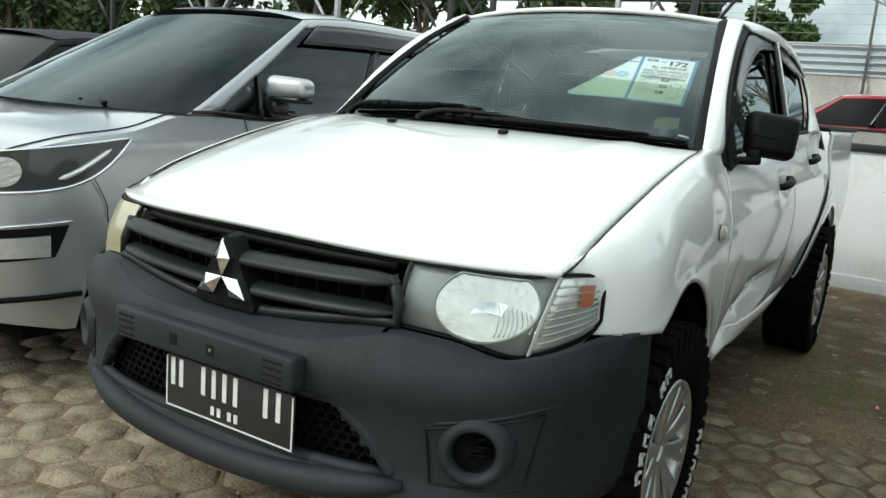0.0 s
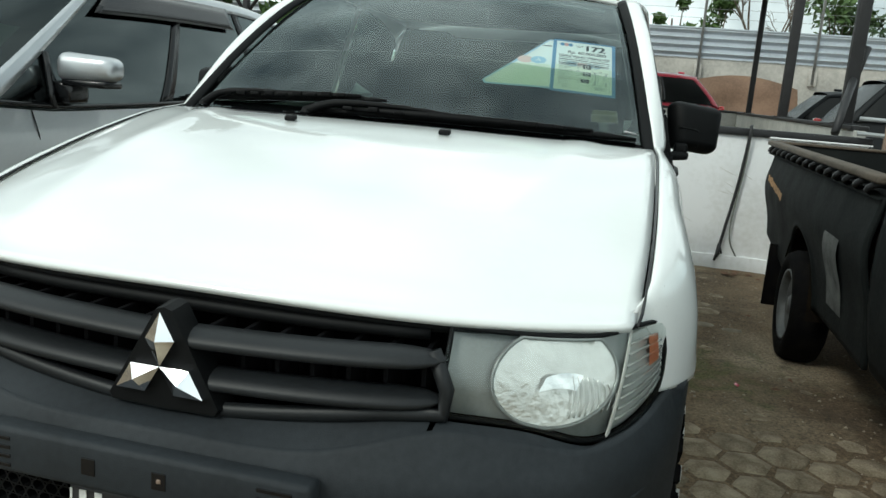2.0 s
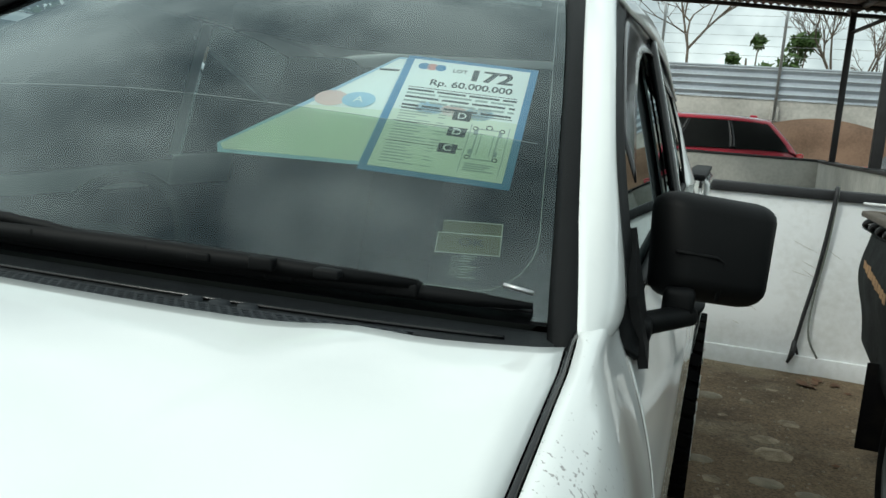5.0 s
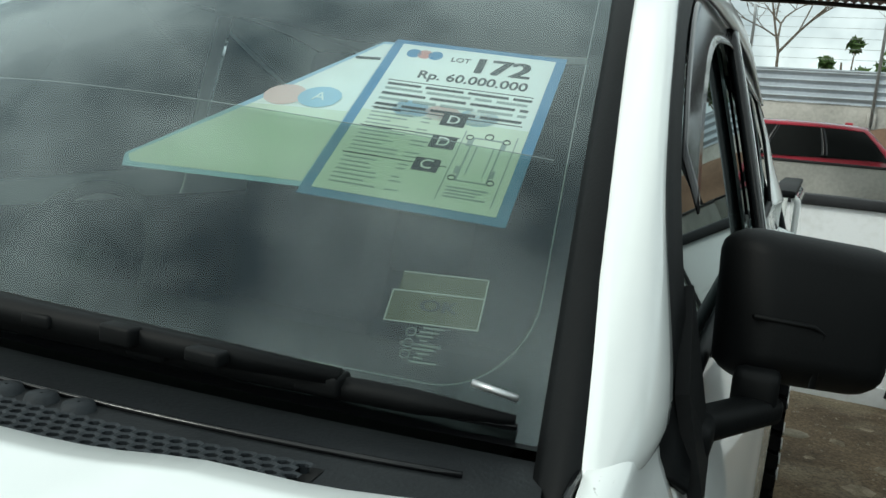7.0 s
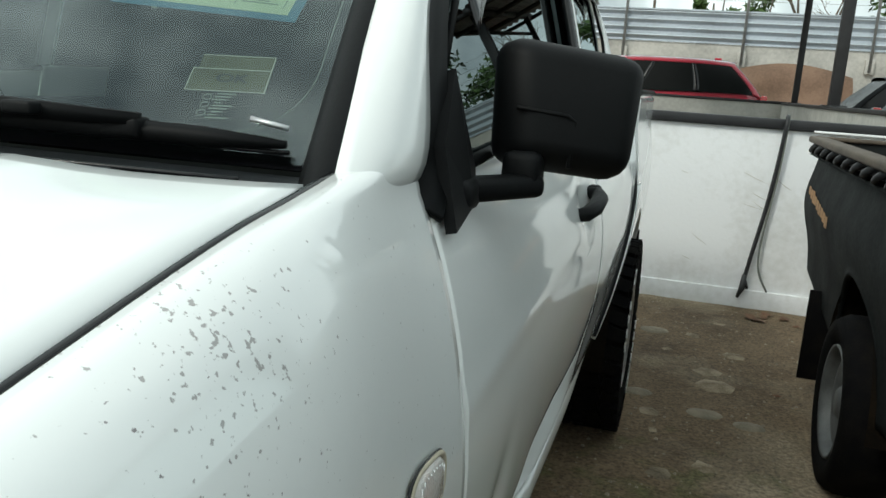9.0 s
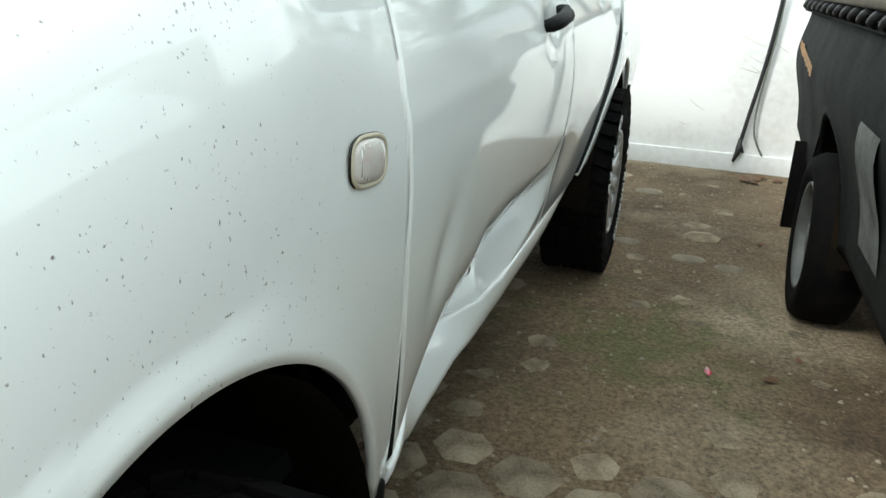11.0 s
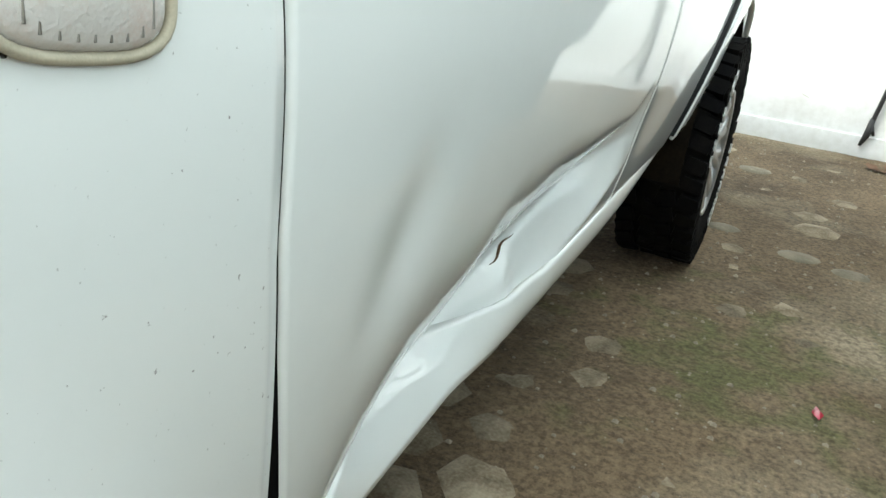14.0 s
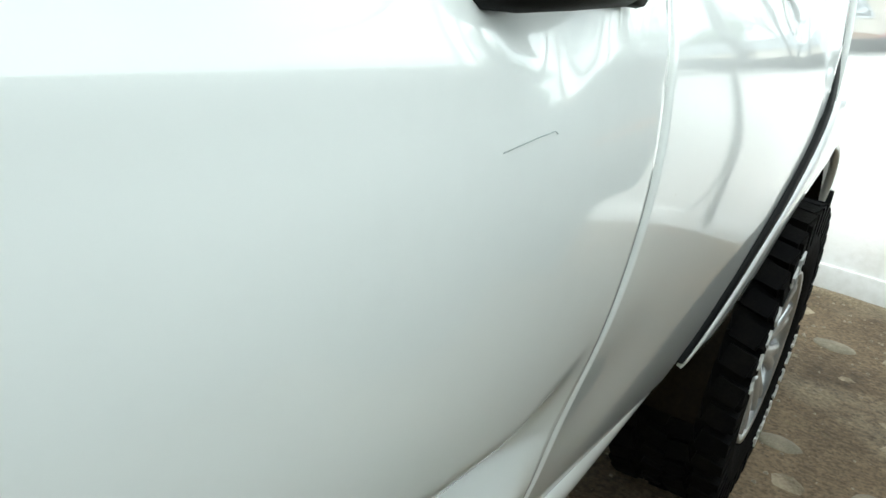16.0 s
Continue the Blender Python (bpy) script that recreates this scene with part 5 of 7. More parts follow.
    for k in range(3):
        mesh_ob("blank_rib", *moved(tube([(-0.036, -0.006, -0.022 + 0.02 * k), (-0.036, 0.036, -0.022 + 0.02 * k)], 0.006, 6), mt), TRIM, bez, mirror=m)
    pan = [(0.585, 0.645), (0.60, 0.52), (0.768, 0.507), (0.79, 0.685)]
    ln = []
    for (xa, za), (xb, zb) in zip(pan, pan[1:] + pan[:1]):
        for k in range(10):
            x, z = lerp(xa, xb, k / 10), lerp(za, zb, k / 10)
            ln.append(bumper_at(x, z))
    mesh_ob("fog_panel_seam", *tube(ln + ln[:1], 0.003, 5, False), GLOSSB, bumper, mirror=m)
    mesh_ob("bumper_crease", *tube([bumper_at(lerp(0.60, 0.812, k / 14), 0.66 + 0.045 * (k / 14) ** 1.2, -0.001) for k in range(15)], [0.002] + [0.0045] * 13 + [0.002], 6), BUMPER, bumper, mirror=m)


# ---- papers on the windscreen ----
def sheet_frame(tl, tr, bl):
    """A matrix from the sheet's own millimetre-like axes to the glass."""
    o, ex, ey = Vector(tl), (Vector(tr) - Vector(tl)).normalized(), None
    down = (Vector(bl) - Vector(tl))
    nz_ = ex.cross(down).normalized()
    ey = nz_.cross(ex).normalized()
    if (Vector(bl) - Vector(tl)).dot(ey) < 0:
        ey = -ey
    return Matrix(((ex.x, -ey.x, nz_.x * -1, o.x), (ex.y, -ey.y, nz_.y * -1, o.y), (ex.z, -ey.z, nz_.z * -1, o.z), (0, 0, 0, 1)))


def on(x, y):
    return on_screen(x, y) + Vector((0, 0.012, -0.016))


TL, TR, BL = Vector((0.402, 1.709, 1.570)), Vector((0.609, 1.743, 1.559)), Vector((0.426, 1.471, 1.399))
M1 = sheet_frame(TL, TR, BL) @ Matrix.Diagonal((0.885, 0.931, 1, 1)) @ Matrix.Translation((0.009, -0.005, 0))
sheet = thing("auction_sheet", "white and green auction sheet with lot number behind the windscreen", "paper sheet", TL)


def flat(name, x0, y0, x1, y1, lift, material, parent, M=None, label=""):
    b = box(x0, -y1, lift, x1, -y0, lift + 0.0003)
    return mesh_ob(name, *moved(b, M or M1), material, parent, label, smooth=False)


flat("blue_border", -0.013, -0.010, 0.223, 0.309, -0.0006, BLUEP, sheet)
flat("page_top", 0, 0, 0.210, 0.150, 0.0, PAPER, sheet)
flat("page_bottom", 0, 0.150, 0.210, 0.297, 0.0, PAPERGREEN, sheet, label="pale lower half of the page")
for k, mt_ in enumerate((BLUEP, REDPR, BLUEP)):
    mesh_ob("logo_disc", *moved(disc((0.022 + 0.015 * k, -0.020, 0.0006), (0.010, 0, 0), (0, 0.010, 0)), M1), mt_, sheet, smooth=False)
up = M1 @ Matrix.Translation((0, 0, 0.0006))
for q in range(5):
    letters("lot_number", "172", 0.047, up @ Matrix.Translation((0.1415 + 0.0012 * q, -0.033, 0.0001 * q)), INK, sheet, 1.15)
letters("price", "Rp. 60.000.000", 0.024, up @ Matrix.Translation((0.1158, -0.066, 0.0001)), INK, sheet, 1.0)
letters("lot_word", "LOT", 0.014, up @ Matrix.Translation((0.088, -0.024, 0)), INK, sheet)
letters("price", "Rp. 60.000.000", 0.024, up @ Matrix.Translation((0.115, -0.066, 0)), INK, sheet, 1.0)
random.seed(5)
for r_, yy in enumerate((0.090, 0.100, 0.111, 0.122, 0.134)):
    x = 0.012
    while x < 0.19:
        w2 = random.uniform(0.02, 0.06)
        flat("print_line", x, yy, min(0.2, x + w2), yy + 0.0045, 0.0005, INK if r_ % 2 == 0 else GREYINK, sheet)
        x += w2 + 0.006
for r_ in range(20):
    yy = 0.145 + 0.0072 * r_
    flat("print_line", 0.014, yy, 0.014 + random.uniform(0.03, 0.06), yy + 0.0018, 0.0005, INK if r_ in (0, 5, 12) else GREYINK, sheet)
    if r_ % 3:
        flat("print_line", 0.080, yy, 0.080 + random.uniform(0.01, 0.022), yy + 0.0016, 0.0005, GREYINK, sheet)
for yy in (0.084, 0.143, 0.180, 0.232):
    flat("rule", 0.010, yy, 0.135 if yy > 0.15 else 0.200, yy + 0.0012, 0.0005, INK, sheet)
for x in (0.138, 0.200):
    flat("rule", x, 0.165, x + 0.0012, 0.285, 0.0005, GREYINK, sheet)
for k in range(4):
    flat("print_line", 0.145, 0.262 + 0.005 * k, 0.192 - 0.006 * (k % 3), 0.264 + 0.005 * k, 0.0005, GREYINK, sheet)
for x, y, r_ in ((0.146, 0.176, 0.004), (0.190, 0.176, 0.004), (0.146, 0.248, 0.004), (0.190, 0.248, 0.004), (0.168, 0.171, 0.005)):
    mesh_ob("car_diagram_wheel", *moved(tube([(x + r_ * math.cos(0.5236 * q), -y + r_ * math.sin(0.5236 * q), 0.0007) for q in range(13)], 0.0007, 4, False), M1), INK, sheet)
for k, (xx, ch) in enumerate(((0.118, "D"), (0.118, "D"), (0.112, "C"))):
    yy = 0.150 + 0.042 * k
    flat("grade_box", xx - 0.015, yy - 0.011, xx + 0.015, yy + 0.011, 0.0007, INK, sheet)
    letters("grade_letter", ch, 0.022, M1 @ Matrix.Translation((xx, -yy, 0.0013)), PAPER, sheet)
for dx, dy, w2, h2 in ((0.150, 0.175, 0.002, 0.075), (0.185, 0.175, 0.002, 0.075), (0.150, 0.175, 0.037, 0.002), (0.150, 0.25, 0.037, 0.002), (0.158, 0.19, 0.0015, 0.05), (0.178, 0.19, 0.0015, 0.05), (0.145, 0.18, 0.006, 0.012), (0.185, 0.18, 0.006, 0.012), (0.145, 0.228, 0.006, 0.012), (0.185, 0.228, 0.006, 0.012)):
    flat("car_diagram_line", dx, dy, dx + w2, dy + h2, 0.0005, GREYINK, sheet)
for cx, rr, mt_ in ((0.060, 0.024, SKYP), (0.100, 0.022, PALERED), (0.145, 0.024, SKYP)):
    mesh_ob("faint_logo_disc", *moved(disc((cx, -0.138, 0.0003), (rr, 0, 0), (0, rr * 0.7, 0)), M1), mt_, sheet, smooth=False)

TL2 = on(0.182, 1.690)
M2 = M1 @ Matrix.Translation((-0.008, 0.006, 0.0)) @ Matrix.Rotation(-0.055, 4, "Y") @ Matrix.Diagonal((1.09, 1, 1, 1)) @ Matrix.Translation((-0.214, 0, 0))
sheet2 = thing("price_sheet", "white and green sheet with logo discs behind the windscreen", "paper sheet", TL2)
mesh_ob("page_bottom", [M2 @ Vector((x, y, 0)) for x, y in ((-0.010, -0.285), (0.0, -0.297), (0.208, -0.297), (0.208, -0.165), (0.085, -0.165))], [(0, 1, 2, 3, 4)], PAPERGREEN, sheet2, "pale lower half of the page", smooth=False)
mesh_ob("page_top", [M2 @ Vector((x, y, 0)) for x, y in ((0.085, -0.165), (0.208, -0.165), (0.208, -0.01), (0.196, -0.01))], [(0, 1, 2, 3)], PAPER, sheet2, smooth=False)
mesh_ob("blue_edge", [M2 @ Vector((x, y, -0.0006)) for x, y in ((-0.016, -0.283), (-0.006, -0.305), (0.214, -0.305), (0.214, -0.003), (0.194, -0.003))], [(0, 1, 2, 3, 4)], SKYP, sheet2, smooth=False)
mesh_ob("logo_disc", *moved(disc((0.118, -0.142, 0.0006), (0.027, 0, 0), (0, 0.022, 0)), M2), PALERED, sheet2, smooth=False)
mesh_ob("logo_disc", *moved(disc((0.163, -0.142, 0.0009), (0.027, 0, 0), (0, 0.022, 0)), M2), SKYP, sheet2, smooth=False)
letters("logo_letter", "A", 0.024, M2 @ Matrix.Translation((0.163, -0.142, 0.0014)), PAPER, sheet2)
flat("print_line", 0.172, 0.045, 0.205, 0.050, 0.0006, INK, sheet2, M2)

# small check sticker and the glass maker's marks
A_, B_, C_ = Vector((0.572, 1.434, 1.348)), Vector((0.641, 1.449, 1.349)), Vector((0.578, 1.394, 1.314))
M3 = sheet_frame(A_, B_, C_)
stick = thing("check_sticker", "small brown film sticker with a thin pale outline on the windscreen", "sticker", A_)
flat("film", 0, 0, 0.074, 0.020, 0.0, TAN, stick, M3)
flat("film", -0.004, 0.0205, 0.074, 0.052, 0.0, TAN, stick, M3)
for a in ((0, -0.001, 0.074, 0), (-0.004, 0.052, 0.074, 0.053), (-0.0048, 0.02, -0.0038, 0.053), (0.0738, 0, 0.0748, 0.053), (-0.004, 0.0195, 0.074, 0.0207)):
    flat("outline", *a, 0.0006, LETTER, stick, M3)
for q in range(2):
    letters("sticker_word", "OK", 0.017, M3 @ Matrix.Translation((0.0375 + 0.001 * q, -0.034, 0.0008 + 0.0001 * q)), INK, stick, 1.3)
for k in range(9):
    mesh_ob("maker_mark", *moved(box(0.030 - 0.002 * (k % 3), -0.0565 - 0.0042 * k, 0.0, 0.048 - 0.004 * (k % 4), -0.0550 - 0.0042 * k, 0.0003), M3), GREYINK, stick, smooth=False)
for k in range(3):
    mesh_ob("maker_ring", *moved(tube([(0.021 + 0.004 * math.cos(0.5236 * q), -0.061 - 0.011 * k + 0.004 * math.sin(0.5236 * q), 0.0003) for q in range(13)], 0.0005, 4, False), M3), GREYINK, stick)



# ---- ground and walls ----
def setting(name, piece, material, label, smooth=False, bevel=0.0, kind="structure", category=""):
    return tagged(mesh_ob(name, *piece, material, None, smooth=smooth, bevel=bevel), label, category, kind=kind)


def dirt_material():
    m = mat("packed_dirt", (0.168, 0.119, 0.071), 0.95, scale=1.3, color2=(0.060, 0.042, 0.025), stain=0.42, bump=0.9, bscale=55)
    n, l = m.node_tree.nodes, m.node_tree.links
    p = n["Principled BSDF"]
    old = p.inputs["Base Color"].links[0].from_socket
    tcn = n.new("ShaderNodeTexCoord")
    nz = n.new("ShaderNodeTexNoise")
    nz.inputs["Scale"].default_value, nz.inputs["Detail"].default_value = 0.9, 7
    l.new(tcn.outputs["Object"], nz.inputs["Vector"])
    r = n.new("ShaderNodeValToRGB")
    r.color_ramp.elements[0].position, r.color_ramp.elements[0].color = 0.53, (0, 0, 0, 1)
    r.color_ramp.elements[1].position, r.color_ramp.elements[1].color = 0.68, (0.7, 0.7, 0.7, 1)
    l.new(nz.outputs["Fac"], r.inputs["Fac"])
    mx = n.new("ShaderNodeMixRGB")
    mx.inputs[2].default_value = (0.37, 0.305, 0.215, 1)
    l.new(r.outputs["Color"], mx.inputs[0])
    l.new(old, mx.inputs[1])
    # moss
    ds = n.new("ShaderNodeVectorMath")
    ds.operation = "DISTANCE"
    ds.inputs[1].default_value = (1.15, 3.2, 0)
    l.new(tcn.outputs["Object"], ds.inputs[0])
    nz2 = n.new("ShaderNodeTexNoise")
    nz2.inputs["Scale"].default_value, nz2.inputs["Detail"].default_value = 7, 6
    l.new(tcn.outputs["Object"], nz2.inputs["Vector"])
    f = n.new("ShaderNodeMapRange")
    f.inputs[1].default_value, f.inputs[2].default_value, f.inputs[3].default_value, f.inputs[4].default_value = 0.1, 0.8, 0.30, 0.0
    l.new(ds.outputs["Value"], f.inputs[0])
    ad = n.new("ShaderNodeMath")
    ad.operation = "ADD"
    l.new(f.outputs[0], ad.inputs[0])
    l.new(nz2.outputs["Fac"], ad.inputs[1])
    g = n.new("ShaderNodeMapRange")
    g.inputs[1].default_value, g.inputs[2].default_value, g.inputs[4].default_value = 0.66, 0.85, 0.75
    l.new(ad.outputs[0], g.inputs[0])
    mo = n.new("ShaderNodeMixRGB")
    mo.inputs[2].default_value = (0.10, 0.105, 0.04, 1)
    l.new(g.outputs[0], mo.inputs[0])
    l.new(mx.outputs[0], mo.inputs[1])
    # grit: fine dark and pale specks
    nz3 = n.new("ShaderNodeTexNoise")
    nz3.inputs["Scale"].default_value, nz3.inputs["Detail"].default_value, nz3.inputs["Roughness"].default_value = 60, 8, 0.75
    l.new(tcn.outputs["Object"], nz3.inputs["Vector"])
    gr = n.new("ShaderNodeMapRange")
    gr.inputs[1].default_value, gr.inputs[2].default_value, gr.inputs[3].default_value, gr.inputs[4].default_value = 0.36, 0.66, 0.45, 1.55
    l.new(nz3.outputs["Fac"], gr.inputs[0])
    hv_ = n.new("ShaderNodeHueSaturation")
    l.new(gr.outputs[0], hv_.inputs["Value"])
    l.new(mo.outputs[0], hv_.inputs["Color"])
    l.new(hv_.outputs["Color"], p.inputs["Base Color"])
    return m


DIRT = dirt_material()


def dirt_z(x, y):
    """Height of the dirt: thick between the cars, thin where the paving shows."""
    n1 = noise.noise((x * 1.1, y * 1.1, 3.1))
    n2 = noise.noise((x * 5.0, y * 5.0, 7.7))
    n3 = noise.noise((x * 16.0, y * 16.0, 1.7))
    side = min(1, max(0, (x - 0.2) / 0.5))
    k = min(1, max(0, (y - 2.25) / 0.45))
    thick = 0.0155 * side * k * k * (3 - 2 * k) + 0.002 * (1 - side)
    return -0.0035 + 1.2 * thick + (0.003 + 0.004 * min(1, k + 1 - side)) * n1 + 0.0035 * n2 + 0.0022 * n3


def axis(lo, hi, step, far):
    a = [lo + step * k for k in range(int((hi - lo) / step) + 1)]
    return [-far, -90, -40, -20, -12, -8] + a + [8, 12, 20, 40, 90, far]


gx, gy_ = axis(-4.5, 4.0, 0.035, 900), axis(-4.0, 6.4, 0.035, 900)
gv = [(x, y, dirt_z(x, y) if -4.6 < x < 4.1 and -4.1 < y < 6.5 else -0.004) for y in gy_ for x in gx]
w_ = len(gx)
gf = [(j * w_ + i, j * w_ + i + 1, (j + 1) * w_ + i + 1, (j + 1) * w_ + i) for j in range(len(gy_) - 1) for i in range(w_ - 1)]
ground = setting("ground", (gv, gf), DIRT, "brown packed dirt over old six-sided paving", smooth=True)

wall = setting("wall_back", box(-9, 6.19, -0.05, 2.52, 6.33, 1.175), WALLW, "low white painted wall with scuffs", bevel=0.006)
mesh_ob("skirting", *rbox(-9, 6.168, -0.05, 2.52, 6.192, 0.135, 0.006), WALLW, wall)
mesh_ob("coping", *rbox(-9, 6.16, 1.172, 2.54, 6.35, 1.235, 0.008), STEELD, wall, "black coping strip")
mesh_ob("coping_end", *rbox(1.75, 6.155, 1.168, 2.545, 6.20, 1.182, 0.003), WALLW, wall)
random.seed(11)
for k in range(9):
    x, z = random.uniform(0.9, 2.0), random.uniform(0.3, 1.0)
    a = random.uniform(-0.6, -0.2)
    d = random.uniform(0.05, 0.22)
    mesh_ob("scuff", *tube([(x, 6.1895, z), (x + d * 0.5 * math.cos(a), 6.1893, z + d * 0.55 * math.sin(a)), (x + d * math.cos(a), 6.1895, z + d * math.sin(a))], [0.0008, 0.0022, 0.0008], 5), mat("scuff_grey", (0.50, 0.48, 0.42), 0.9, var=0.2) if k == 0 else bpy.data.materials["scuff_grey"], wall)
far = setting("wall_far", box(-9, 15.9, -0.05, 2.52, 16.05, 1.30), WALLG, "bare grey rendered wall", bevel=0.01)
mesh_ob("coping", *rbox(-9, 15.88, 1.30, 2.54, 16.07, 1.345, 0.006), STEELD, far, "dark coping")
ret = setting("wall_return", box(2.42, 6.33, -0.05, 2.52, 15.9, 1.29), WALLG, "bare grey rendered side wall", bevel=0.01)
mesh_ob("coping", *rbox(2.40, 6.35, 1.29, 2.54, 15.88, 1.33, 0.006), STEELD, ret, "dark coping")

# cable with a clamp hanging over the wall
cable = thing("jumper_cable", "black cable with a clamp hanging over the white wall", "cable", (1.55, 6.15, 1.2))
mesh_ob("cable_run", *tube([curve([(1.60, 6.26, 1.245), (1.59, 6.14, 1.235), (1.575, 6.145, 1.0), (1.545, 6.15, 0.7), (1.50, 6.15, 0.4), (1.475, 6.15, 0.22)])(k / 24) for k in range(25)], 0.013, 7), STEELD, cable)
mesh_ob("cable_run", *tube([curve([(1.605, 6.26, 1.245), (1.60, 6.145, 1.235), (1.585, 6.15, 0.9), (1.545, 6.155, 0.5), (1.55, 6.155, 0.28), (1.62, 6.155, 0.14)])(k / 24) for k in range(25)], 0.007, 6), mat("grey_cable", (0.16, 0.17, 0.15), 0.6), cable)
mesh_ob("clamp", *join(tube([(1.475, 6.15, 0.24), (1.468, 6.145, 0.15), (1.445, 6.145, 0.085)], [0.016, 0.02, 0.009], 7), tube([(1.48, 6.15, 0.20), (1.50, 6.145, 0.15)], [0.012, 0.008], 6)), STEELD, cable)

# litter by the wall
random.seed(3)
DRY = mat("dry_leaf", (0.17, 0.09, 0.05), 0.8, var=0.4, scale=20)
for k in range(11):
    x, y = (1.62 + random.gauss(0, 0.10), 5.98 + random.gauss(0, 0.05)) if k < 6 else (random.uniform(0.95, 1.9), random.uniform(2.5, 5.9))
    a, s = random.uniform(0, 6), random.uniform(0.025, 0.055) * (1.3 if k < 6 else 0.6)
    z = dirt_z(x, y) + 0.004
    v = [(x + s * math.cos(a + q) * rr, y + s * math.sin(a + q) * rr, z + 0.012 * random.random() * s / 0.04) for q, rr in ((0, 1), (0.9, 0.5), (2.2, 0.55), (3.14, 0.9), (4.1, 0.55), (5.3, 0.5))]
    v.append((x, y, z + 0.014))
    lf = mesh_ob("dead_leaf", v, [(i, (i + 1) % 6, 6) for i in range(6)], DRY if k != 7 else REDP, None, smooth=True)
    tagged(lf, "curled brown dead leaf lying on the dirt" if k != 7 else "small red scrap lying on the dirt", "leaf" if k != 7 else "scrap", "litter on the ground")
for x, y, s in ((0.97, 5.35, 0.085), (0.95, 4.30, 0.07), (1.24, 4.16, 0.085), (1.42, 4.1, 0.07)):
    v = [(x, y, 0.026)]
    for rr, z in ((0.55, 0.024), (0.9, 0.019), (1.08, 0.0)):
        v += [(x + s * rr * (1 + 0.22 * noise.noise((math.cos(a) * 2, math.sin(a) * 2, x * 9))) * math.cos(a), y + 0.75 * s * rr * (1 + 0.2 * noise.noise((math.cos(a) * 2, math.sin(a) * 2, y * 9))) * math.sin(a), z) for a in (2 * math.pi * k / 12 for k in range(12))]
    f = [(0, 1 + k, 1 + (k + 1) % 12) for k in range(12)] + [(1 + 12 * j + k, 13 + 12 * j + k, 13 + 12 * j + (k + 1) % 12, 1 + 12 * j + (k + 1) % 12) for j in range(2) for k in range(12)]
    tagged(mesh_ob("flat_stone", v, f, STONEM, None), "flat pale stone half buried in the dirt", "stone", "stones on the ground")


